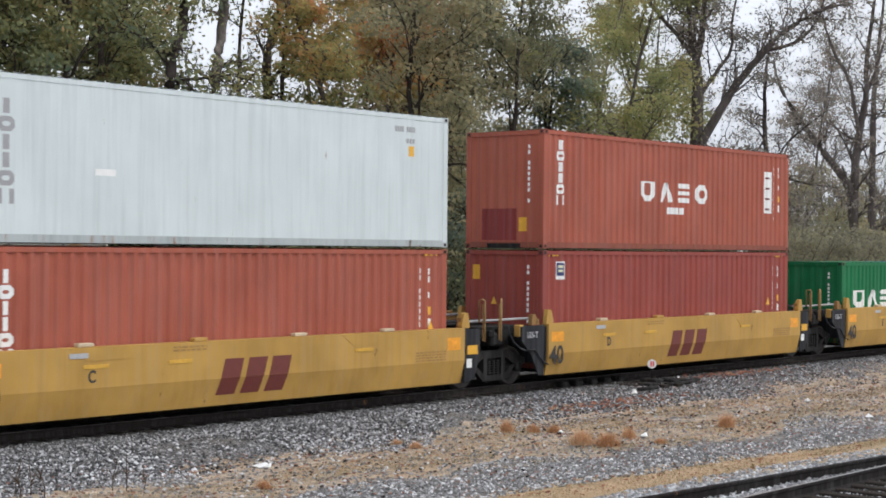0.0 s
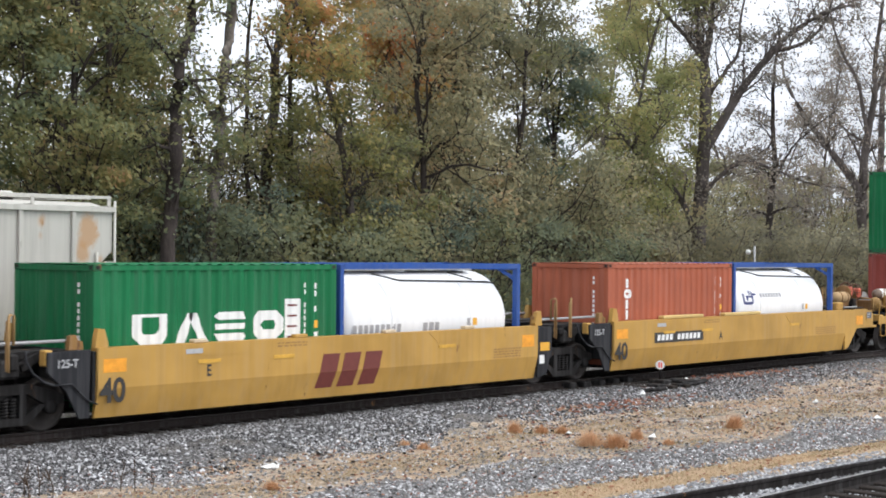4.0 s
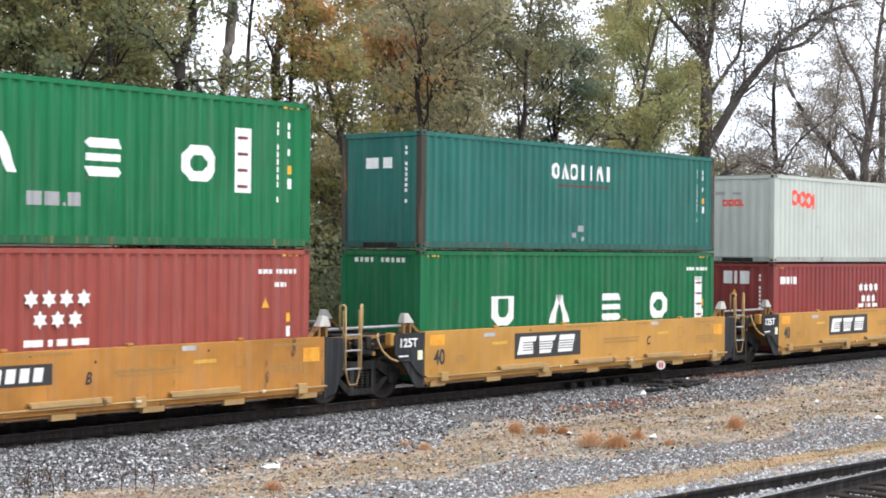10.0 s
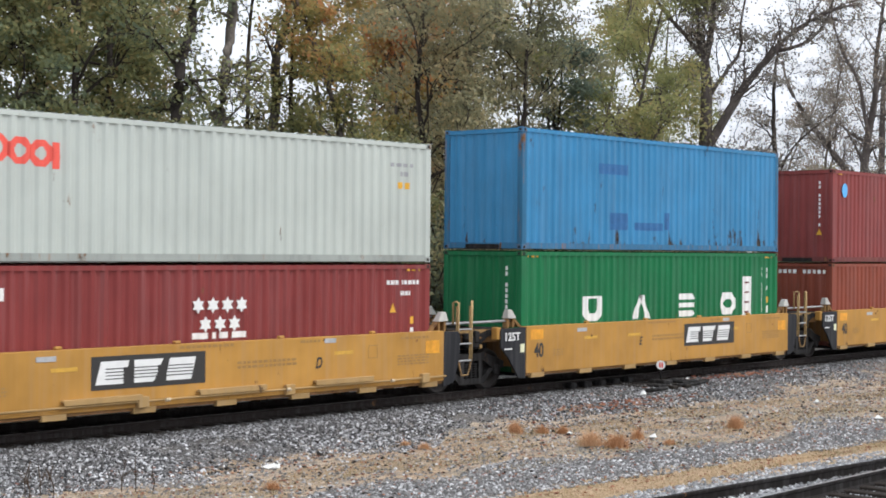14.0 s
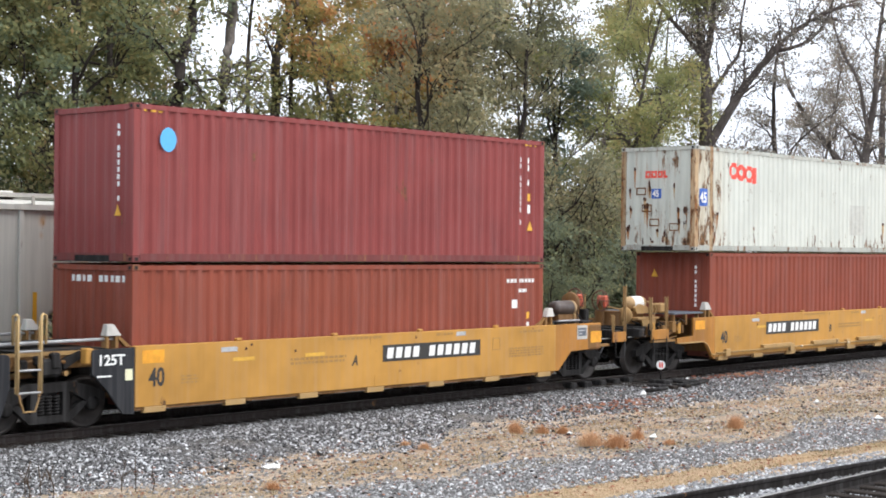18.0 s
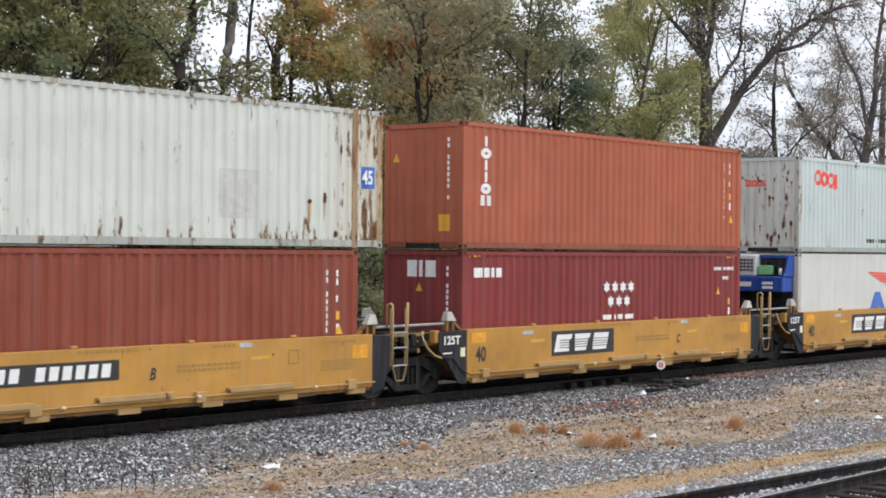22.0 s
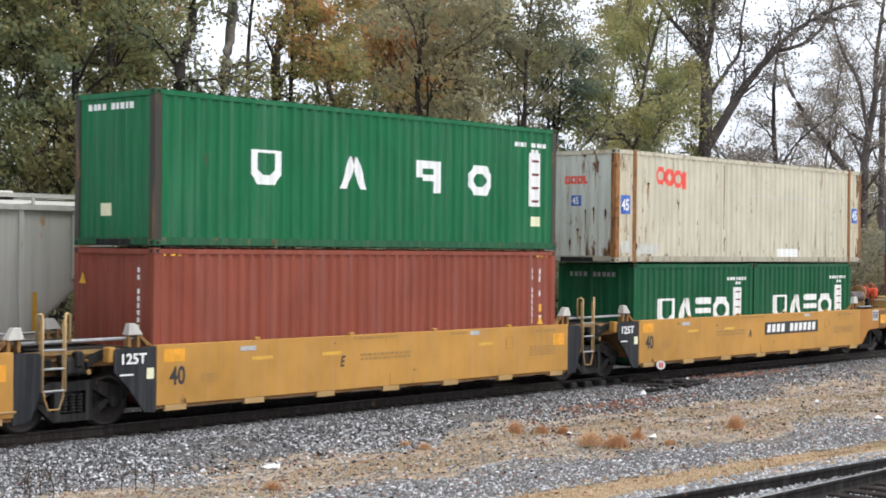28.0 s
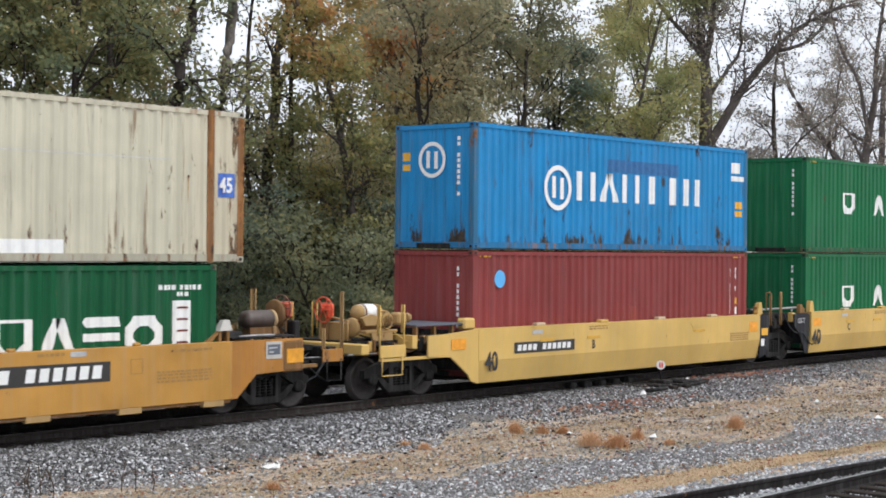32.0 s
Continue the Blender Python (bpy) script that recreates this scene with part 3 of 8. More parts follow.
        if end:
            self.end("serial_code", code_column(-0.78, H * 0.38, H * 0.88, 11, 0.06), m)
        if hazard:
            for k in (0, 1, 2):
                self.side("height_stripe", [(L - 0.75 + 0.18 * k, L - 0.66 + 0.18 * k, H - 0.15, H - 0.11)], AMBER, "", 0.012)
                self.side("height_stripe", [(0.22 + 0.18 * k, 0.31 + 0.18 * k, H - 0.15, H - 0.11)], AMBER, "", 0.012)

    def triangle(self, s, z, w=0.22, end=False):
        bm = NB()
        if end:
            v = [bm.verts.new((0.012, y, zz)) for y, zz in ((s - w / 2, z), (s + w / 2, z), (s, z + w))]
            bm.faces.new(v[::-1])
        else:
            v = [bm.verts.new((x, -HW - 0.004, zz)) for x, zz in ((s - w / 2, z), (s + w / 2, z), (s, z + w))]
            bm.faces.new(v)
        part("warning_triangle", bm, AMBER, self.e, "yellow warning triangle")

    def mark(self, name, kind, rects, m, label):
        """A ring is one mark; bars that lie apart are marks of their own."""
        if kind in ("ring", "tub", "lean"):
            bm = on_side(rects, self.prof)
            bmesh.ops.remove_doubles(bm, verts=bm.verts[:], dist=0.002)
            part(name, bm, m, self.e, label)
        else:
            for r in rects:
                self.side(name, [r], m, label)

    def row(self, name, kinds, x0, x1, z, h, w, t, m, label):
        step = (x1 - x0 - w) / max(1, len(kinds) - 1)
        for i, k in enumerate(kinds):
            self.mark(name, k, glyph(k, x0 + i * step, z, w, h, t), m, label)

    def column(self, name, kinds, x, z1, w, h, gap, t, m, label):
        for i, k in enumerate(kinds):
            self.mark(name, k, glyph(k, x, z1 - (i + 1) * h - i * gap, w, h, t), m, label)

    def panel(self, x, z0, z1, w=0.42):
        """The upright white panel with four dark lines of script."""
        self.side("script_panel", [(x, x + w, z0, z1)], WHITE, "upright white panel with dark script bars")
        n, s = 4, (z1 - z0) / 4
        self.side("script_line", [(x + 0.08, x + w - 0.08, z0 + i * s + 0.30 * s, z0 + i * s + 0.48 * s) for i in range(n)], MAROON, "", 0.008)
# ---------------------------------------------------------------- well cars
MOVERS, WHEELS = [], []
SIDE = 1.46          # half width of a well car


def wheelset_mesh():
    bm = NB()
    lathe(bm, [(-1.02, 0.07), (-0.84, 0.08), (-0.83, 0.075), (0.83, 0.075), (0.84, 0.08), (1.02, 0.07)], "y", (0, 0, 0), 10)
    for s in (-1, 1):
        lathe(bm, [(s * 0.68, 0.10), (s * 0.69, 0.30), (s * 0.685, 0.485), (s * 0.715, 0.485), (s * 0.72, 0.46), (s * 0.82, 0.455), (s * 0.822, 0.395), (s * 0.79, 0.375), (s * 0.76, 0.19), (s * 0.82, 0.16), (s * 0.82, 0.09)], "y", (0, 0, 0), 28)
    return bm


WHEEL_ME = None


def truck(parent, xc):
    """A three-piece freight truck with two wheelsets under the car's body."""
    global WHEEL_ME
    bm = NB()
    box(bm, -0.19, 0.19, -0.98, 0.98, 0.56, 0.84)
    tr = part("truck", bevelled(bm, 0.02), GRIME, parent, "grimy cast steel freight truck", (xc, 0, 0))
    for s in (-1, 1):
        bm = NB()
        y0, y1 = s * 0.93, s * 1.07
        prism(bm, [(-1.16, 0.50), (-1.16, 0.66), (-0.48, 0.87), (0.48, 0.87), (1.16, 0.66), (1.16, 0.50), (0.78, 0.50), (0.42, 0.70), (-0.42, 0.70), (-0.78, 0.50)], y0, y1)
        prism(bm, [(-0.80, 0.50), (-0.42, 0.17), (0.42, 0.17), (0.80, 0.50), (0.66, 0.52), (0.34, 0.30), (-0.34, 0.30), (-0.66, 0.52)], y0, y1)
        for a in (-0.40, 0.26):
            box(bm, a, a + 0.14, y0 + s * 0.004, y1 - s * 0.004, 0.26, 0.74)
        part("side_frame", squared(bm), GRIME, tr)
        for a in (-0.16, 0.0, 0.16):
            part("spring", tube(NB(), [(a + 0.05 * math.cos(1.05 * k), s * 1.0 + 0.05 * math.sin(1.05 * k), 0.30 + 0.0092 * k) for k in range(38)], 0.030, 4), GRIME, tr)
        for a in (-0.89, 0.89):
            part("bearing_cap", lathe(NB(), [(-0.07, 0.13), (0.05, 0.13), (0.075, 0.09), (0.08, 0.03)] if s > 0 else [(0.07, 0.13), (-0.05, 0.13), (-0.075, 0.09), (-0.08, 0.03)], "y", (a, s * 1.04, 0.46), 14), GRIME, tr)
    for a in (-0.89, 0.89):
        if WHEEL_ME is None:
            w = part("wheelset", wheelset_mesh(), WHEEL, tr, "steel wheels on an axle", (a, 0, 0.46))
            WHEEL_ME = w.data
        else:
            w = new("wheelset", WHEEL_ME)
            w.parent, w.location = tr, (a, 0, 0.46)
            w["label"] = "steel wheels on an axle"
        WHEELS.append((w, a))
    return tr


def guide(parent, x, s, new_style, paint, flip=1):
    """The sloping guide that steers a container into the well."""
    bm = NB()
    if new_style:
        h = x + (0.48 if flip > 0 else -0.02)
        prism(bm, [(h - 0.13 * flip, 1.46), (h + 0.13 * flip, 1.46), (h + 0.15 * flip, 1.52), (h + 0.07 * flip, 1.78), (h - 0.07 * flip, 1.80), (h - 0.10 * flip, 1.66)], s * 1.29, s * 1.41)
        part("container_guide", squared(bm), paint, parent)
        bm = prism(NB(), [(x - 0.16, 1.44), (x + 0.14, 1.44), (x + 0.12, 1.58), (x + 0.03, 1.60), (x - 0.02, 1.70), (x - 0.14, 1.68)], s * 1.24, s * 1.36)
        part("guide_bracket", squared(bm), DIRTY_YELLOW, parent)
    else:
        lo = [(x - 0.16, s * 1.34), (x + 0.17, s * 1.34), (x + 0.17, s * 1.14), (x - 0.16, s * 1.14)]
        hi = [(x - 0.12 * flip, s * 1.30), (x + 0.03, s * 1.30), (x + 0.03, s * 1.18), (x - 0.12 * flip, s * 1.18)] if flip > 0 else [(x - 0.03, s * 1.30), (x + 0.13, s * 1.30), (x + 0.13, s * 1.18), (x - 0.03, s * 1.18)]
        a = [bm.verts.new((*p, 1.65)) for p in lo]
        b = [bm.verts.new((*p, 1.86)) for p in hi]
        bm.faces.new(a), bm.faces.new(b)
        for i in range(4):
            bm.faces.new((a[i], a[(i + 1) % 4], b[(i + 1) % 4], b[i]))
        part("container_guide", bevelled(bm, 0.012), DIRTY_WHITE, parent, "dirty white wedge-shaped guide")
        for u in (-0.14, 0.06):
            part("guide_bracket", squared(prism(NB(), [(x + u, 1.44), (x + u + 0.06, 1.44), (x + u + 0.06, 1.65), (x + u, 1.65)], s * 1.16, s * 1.30)), DIRTY_YELLOW, parent)
        part("guide_brace", squared(prism(NB(), [(x + 0.17 * flip, 1.64), (x + 0.10 * flip, 1.64), (x + 0.30 * flip, 1.45), (x + 0.42 * flip, 1.45)], s * 1.18, s * 1.28)), DIRTY_YELLOW, parent)


def ladder(parent, x, paint, rungs=True, w=0.42, low=0.62):
    y = -1.42
    for a, back in ((x, 0.0), (x + w, 0.20)):
        part("grab_post", tube(NB(), [(a, y, low), (a, y, 2.05), (a + 0.3 * back, y + 0.05, 2.08), (a + back, y + 0.16, 2.06), (a + back, y + 0.16, 1.56)], 0.024), paint, parent)
        part("post_plate", box(NB(), a - 0.035, a + 0.035, y + 0.028, y + 0.045, low + 0.02, 1.98), paint, parent)
    if rungs:
        for z in (low + 0.02, 1.14, 1.46):
            part("rung", cyl(NB(), (x, y, z), (x + w, y, z), 0.020, 8), DECK, parent, "worn bright rung")
        part("stirrup", tube(NB(), [(x + 0.03, y, low), (x + 0.05, y, low - 0.12), (x + 0.12, y, low - 0.30), (x + w - 0.12, y, low - 0.30), (x + w - 0.05, y, low - 0.12), (x + w - 0.03, y, low)], 0.018), POST, parent)


def faded_text(parent, x0, x1, z, rows, y, h=0.035, m=None):
    bm = NB()
    random.seed(int(x0 * 100) + rows)
    for r in range(rows):
        x = x0
        while x < x1:
            w = random.uniform(0.05, 0.14)
            box(bm, x, min(x + w, x1), y - 0.003, y, z - r * h * 1.7, z - r * h * 1.7 + h)
            x += w + 0.035
    part("faded_stencil", bm, m or FADED_INK, parent, "rows of small unreadable stencil marks")["kind"] = "stuff"


def number_plate(parent, x0, x1, z0, z1, groups, y):
    part("number_board", box(NB(), x0, x1, y - 0.004, y, z0, z1), INK, parent, "black board with white bars")
    n = sum(groups) + 0.9
    s = (x1 - x0 - 0.24) / n
    k = 0.0
    for g in groups:
        for i in range(g):
            a = x0 + 0.12 + (k + i) * s
            part("number_bar", squared(prism(NB(), [(a, z0 + 0.06), (a + s * 0.68, z0 + 0.06), (a + s * 0.80, z1 - 0.06), (a + s * 0.12, z1 - 0.06)], y - 0.008, y - 0.004)), WHITE, parent)
        k += g + 0.9


def logo_board(parent, x0, x1, z0, z1, y):
    """Black board with three slanted white block marks crossed by thin lines."""
    part("logo_board", box(NB(), x0, x1, y - 0.004, y, z0, z1), INK, parent, "black board with white block marks")
    w = (x1 - x0 - 0.40) / 3
    for i in range(3):
        a, lo, hi = x0 + 0.09 + i * (w + 0.04), z0 + 0.09, z1 - 0.09
        pts = [(a, lo), (a + w * 0.84, lo), (a + w * 1.0, hi), (a + w * 0.16, hi)] if i != 1 else [(a + w * 0.1, lo), (a + w * 0.70, lo), (a + w * 1.0, hi), (a + w * 0.1, hi)]
        part("block_mark", squared(prism(NB(), pts, y - 0.009, y - 0.004)), WHITE, parent, "slanted white block mark")
    for j in range(4):
        part("pinstripe", box(NB(), x0 + 0.3, x1 - 0.3, y - 0.0125, y - 0.0095, z0 + (0.30 + 0.10 * j) * (z1 - z0), z0 + (0.33 + 0.10 * j) * (z1 - z0)), INK, parent)
    for i in range(2):
        a = x0 + 0.12 + w * (i + 0.92) + 0.04 * i
        part("notch", box(NB(), a - 0.10, a + 0.10, y - 0.012, y - 0.009, z0 + 0.09, z0 + 0.38), INK, parent)


def air_tank(parent, x0, x1, y, z, r, m, straps=True):
    t = part("air_reservoir", lathe(NB(), [(x0, 0.02), (x0 + 0.03, r * 0.6), (x0 + 0.10, r * 0.93), (x0 + 0.14, r), (x1 - 0.14, r), (x1 - 0.10, r * 0.93), (x1 - 0.03, r * 0.6), (x1, 0.02)], "x", (0, y, z), 20), m, parent, "weathered cylindrical air reservoir")
    for a in (x0 + 0.22, x1 - 0.26) if straps else ():
        part("strap", lathe(NB(), [(a, r + 0.012), (a + 0.05, r + 0.012)], "x", (0, y, z), 20), BROWNED, t)
    part("saddle", box(NB(), x0 + 0.15, x1 - 0.15, y - 0.12, y + 0.12, z - r - 0.18, z - r + 0.06), BROWNED, t)


def brake_wheel(parent, x, y, z, lean, bright=False):
    bm = NB()
    n = 18
    pts = [(x + 0.02 * math.sin(lean), y + 0.27 * math.cos(2 * math.pi * i / n), z + 0.27 * math.sin(2 * math.pi * i / n)) for i in range(n + 1)]
    tube(bm, pts, 0.018, 6)
    for i in range(3):
        a = math.pi * i / 3
        cyl(bm, (x, y - 0.26 * math.cos(a), z - 0.26 * math.sin(a)), (x, y + 0.26 * math.cos(a), z + 0.26 * math.sin(a)), 0.012, 6)
    wh = part("brake_wheel", bm, BRIGHT_RED if bright else WHEEL_BROWN, parent, "bright red hand brake wheel" if bright else "brown weathered hand brake wheel")
    part("gear_box", bevelled(box(NB(), x + 0.05 * lean, x + 0.05 * lean + 0.16, y - 0.17, y + 0.17, z - 0.20, z + 0.14), 0.05), BRIGHT_RED if bright else HANDBRAKE_RED, wh)
    part("brake_mast", box(NB(), x + 0.02, x + 0.12, y - 0.06, y + 0.06, 1.2, z), BROWNED, wh)


def coupler(parent, x, d):
    bm = NB()
    box(bm, min(x, x + d * 0.75), max(x, x + d * 0.75), -0.12, 0.12, 0.72, 0.98)
    prism(bm, [(x + d * 0.7, -0.2), (x + d * 1.02, -0.24), (x + d * 1.08, -0.02), (x + d * 0.92, 0.06), (x + d * 1.05, 0.22), (x + d * 0.7, 0.2)], 0.70, 1.02, "z")
    part("coupler", squared(bm), GRIME, parent, "rusty knuckle coupler")
    part("air_hose", tube(NB(), [(x + d * 0.4, -0.35, 0.82), (x + d * 0.7, -0.4, 0.55), (x + d * 1.0, -0.36, 0.42), (x + d * 1.2, -0.3, 0.5)], 0.025, 8), BLACK, parent)


def end_deck(parent, x0, d, paint, handbrake, new_style):
    """The open platform at a car's outer end: deck, rails, steps, reservoir, hand brake, coupler. d: the way it points."""
    X = lambda a: x0 + d * a
    clean, paint = paint, paint if new_style else DIRTY_YELLOW
    span = lambda a, b: (min(X(a), X(b)), max(X(a), X(b)))
    rr = random.Random(int(x0 * 10))
    part("centre_sill", box(NB(), *span(0, 2.6), -0.32, 0.32, 0.74, 1.16), GRIME, parent)
    part("end_sill", bevelled(box(NB(), *span(2.35, 2.6), -1.36, 1.36, 1.02, 1.24), 0.02), GRIME if not new_style else paint, parent)
    part("cross_sill", box(NB(), *span(0.9, 1.06), -1.38, 1.38, 1.10, 1.38), paint, parent)
    part("deck_beam", box(NB(), *span(0.1, 2.3), -0.95, 0.95, 1.16, 1.27), GRIME, parent)
    part("side_ledge", box(NB(), *span(0.0, 2.0), -1.40, -1.28, 0.86, 0.92), paint, parent)
    # the upper walkway stands level with the guides; the lower one lies over the sill
    if handbrake:
        part("deck_plate", bevelled(box(NB(), *span(-0.80, 0.80), -1.26, 1.26, 1.555, 1.60), 0.008), SLATE, parent, "dark steel walkway plate")
        for a in (-0.5, 0.1, 0.7):
            part("deck_bracket", box(NB(), *span(a, a + 0.07), -1.22, -1.12, 1.27, 1.55), BROWNED, parent)
    else:
        part("deck_plate", box(NB(), *span(0.0, 1.70), -1.10, 1.24, 1.47, 1.50), GRIME, parent, "dark steel walkway plate")
        part("deck_rail", tube(NB(), [(X(0.1), -1.20, 1.53), (X(1.0), -1.20, 1.53)], 0.022), DECK, parent)
    for k in range(14):
        u, yy, tall = rr.uniform(0.0, 1.9), rr.uniform(-1.34, -0.9), rr.uniform(0.05, 0.24)
        part("fitting", bevelled(box(NB(), *span(u, u + rr.uniform(0.06, 0.22)), yy, yy + rr.uniform(0.05, 0.14), 1.04, 1.14 + tall), 0.015), rr.choice((BROWNED, clean, GRIME, GRIME, BROWNED, paint)), parent)
    for k in range(5):
        u, zz, yy = rr.uniform(0.1, 1.1), rr.uniform(0.95, 1.42), rr.uniform(-1.34, -1.2)
        part("air_pipe", tube(NB(), [(X(u), yy, zz), (X(u + 0.25), yy - 0.03, zz + rr.uniform(-0.1, 0.1)), (X(u + 0.6), yy, zz - 0.1), (X(u + 0.9), yy + 0.1, zz + rr.uniform(-0.05, 0.1))], rr.uniform(0.010, 0.018), 6), rr.choice((BROWNED, GRIME, paint, GRIME)), parent)
    part("pull_rod", tube(NB(), [(X(0.3), -1.0, 1.4), (X(1.3), -0.9, 0.9)], 0.03), GRIME, parent)
    part("valve_block", bevelled(box(NB(), *span(0.25, 0.52), -1.15, -0.85, 1.12, 1.36), 0.04), BROWNED, parent)
    part("brake_pipe", tube(NB(), [(X(0.2), -1.0, 1.2), (X(0.8), -1.1, 1.02), (X(1.5), -1.1, 1.05), (X(2.0), -0.8, 0.95)], 0.03), BROWNED, parent)
    part("brake_cylinder", cyl(NB(), (X(1.1), -0.7, 1.22), (X(1.7), -0.7, 1.22), 0.13, 14), GRIME, parent)
    for yy, zz in ((-1.10, 1.02), (-0.62, 1.06)):
        part("crossover_edge", tube(NB(), [(X(1.9), yy, zz), (X(2.75), yy, zz)], 0.016, 6), DECK, parent, "pale worn edge of the crossover step")
    part("crossover_step", box(NB(), *span(2.0, 2.72), -1.10, -0.62, 0.98, 1.01), GRIME, parent)
    # steps and posts: inboard at a hand brake end, at the very corner at the other
    p, q = (1.35, 2.10) if handbrake else (2.20, 2.72)
    tops = (2.05, 2.05) if handbrake else (1.62, 2.36 if not new_style else 2.08)
    for s in (-1, 1):
        part("step_plate", bevelled(box(NB(), *span(p - 0.05, q), s * 1.40 - 0.02, s * 1.40 + 0.02, 0.94, 1.20), 0.008), clean if new_style else YELLOW_WORN, parent)
        part("stirrup", tube(NB(), [(X(p + 0.06), s * 1.42, 1.0), (X(p + 0.06), s * 1.42, 0.56), (X(q - 0.06), s * 1.42, 0.56), (X(q - 0.06), s * 1.42, 1.0)], 0.015), paint if new_style else GRIME, parent)
        for a, top in zip((p, q), tops):
            part("grab_post", tube(NB(), [(X(a), s * 1.40, 0.95), (X(a), s * 1.40, top), (X(a) + 0.04, s * 1.30, top), (X(a) + 0.04, s * 1.30, 1.45)], 0.02), POST if not new_style else clean, parent)
            if not new_style:
                part("post_plate", box(NB(), X(a) - 0.045, X(a) + 0.045, s * 1.37 - 0.01, s * 1.37 + 0.01, 1.2, top - 0.03), POST, parent)
    if handbrake:
        rig = LEDGE if new_style else POST
        tank = LEDGE if new_style else TANK_STEEL if clean is YELLOW_WORN else DULL_TAN
        air_tank(parent, *span(1.15, 2.0), -0.50, 1.86, 0.18, tank, new_style)
        part("tank_label", lathe(NB(), [(X(1.38), 0.186), (X(1.80), 0.186)], "x", (0, -0.50, 1.86), 20), WHITE, parent, "white paper label round the reservoir")
        part("tank_shelf", bevelled(box(NB(), *span(1.05, 2.05), -0.95, -0.15, 1.44, 1.50), 0.015), rig, parent)
        part("tank_stand", squared(prism(NB(), [(X(1.2), 1.27), (X(1.2), 1.50), (X(1.9), 1.50), (X(1.8), 1.27)], -0.94, -0.88)), rig, parent)
        part("gear_disc", lathe(NB(), [(X(2.02), 0.02), (X(2.02), 0.20), (X(2.07), 0.22), (X(2.12), 0.20), (X(2.12), 0.02)], "x", (0, -0.55, 1.55), 20), rig, parent, "round tan brake gear case")
        part("gear_ring", tube(NB(), [(X(1.42) + 0.16 * math.cos(0.449 * k), -0.97, 1.68 + 0.16 * math.sin(0.449 * k)) for k in range(15)], 0.016, 6), rig, parent)
        part("chain_rod", tube(NB(), [(X(2.05), -0.75, 1.40), (X(1.1), -1.05, 1.12)], 0.02), GRIME, parent)
        part("tank_bracket", squared(prism(NB(), [(X(1.15), 1.60), (X(1.95), 1.60), (X(2.05), 1.76), (X(1.75), 1.84), (X(1.15), 1.70)], -0.84, -0.76)), BROWNED if clean is YELLOW_WORN else rig, parent)
        for k in range(3):
            part("pipe_loop", tube(NB(), [(X(1.2 + 0.08 * k), -0.86, 1.6), (X(1.2 + 0.08 * k), -0.9, 1.78), (X(1.32 + 0.08 * k), -0.86, 1.9), (X(1.5), -0.8, 1.92)], 0.016), rig, parent)
        brake_wheel(parent, X(2.3), 0.1, 1.92, -d, new_style)
        part("valve_box", bevelled(box(NB(), *span(0.78, 1.08), -0.98, -0.72, 1.60, 1.86), 0.04), rig, parent)
        part("valve_ring", lathe(NB(), [(X(0.7), 0.08), (X(0.7) + 0.05, 0.11), (X(0.7) + 0.1, 0.08)], "x", (0, -0.86, 1.74), 14), rig, parent)
        part("rig_frame", bevelled(box(NB(), *span(1.95, 2.15), -0.45, 0.4, 1.2, 1.66), 0.03), BROWNED if not new_style else rig, parent)
        part("rig_leg", tube(NB(), [(X(2.2), -0.55, 1.2), (X(2.2), -0.55, 1.70), (X(2.2), 0.1, 1.78)], 0.025), rig, parent)
    else:
        air_tank(parent, *span(0.70, 1.60), -0.55, 1.80, 0.19, DULL_TAN if new_style else SOOTY, new_style)
        if not new_style:
            part("tank_end_ring", lathe(NB(), [(X(1.45), 0.196), (X(1.53), 0.194), (X(1.56), 0.17)], "x", (0, -0.55, 1.80), 20), DULL_TAN, parent, "tan dished end of the reservoir")
            part("tank_stand", bevelled(box(NB(), *span(1.44, 1.54), -0.72, -0.40, 1.24, 1.66), 0.02), POST, parent)
        brake_wheel(parent, X(2.02), -0.30, 2.0, d)
        part("brake_housing", lathe(NB(), [(X(1.80), 0.02), (X(1.80), 0.27), (X(1.86), 0.29), (X(1.92), 0.25), (X(1.92), 0.02)], "x", (0, -0.30, 1.90), 22), BROWNED, parent, "rust-brown round hand brake housing")
        part("housing_stand", squared(prism(NB(), [(X(1.80), 1.24), (X(1.80), 1.72), (X(1.86), 1.72), (X(2.05), 1.24)], -0.36, -0.24)), BROWNED, parent)
        part("brace_bar", tube(NB(), [(X(1.75), -0.62, 1.62), (X(2.28), -0.62, 1.14)], 0.022), GRIME, parent)
        part("brake_chain", tube(NB(), [(X(2.05), -0.35, 1.9), (X(2.08), -0.36, 1.5), (X(2.0), -0.36, 1.1)], 0.015, 6), GRIME, parent)
        part("rig_frame", bevelled(box(NB(), *span(2.2, 2.4), -0.5, 0.5, 1.2, 1.75), 0.03), GRIME, parent)
    coupler(parent, X(2.3), d)


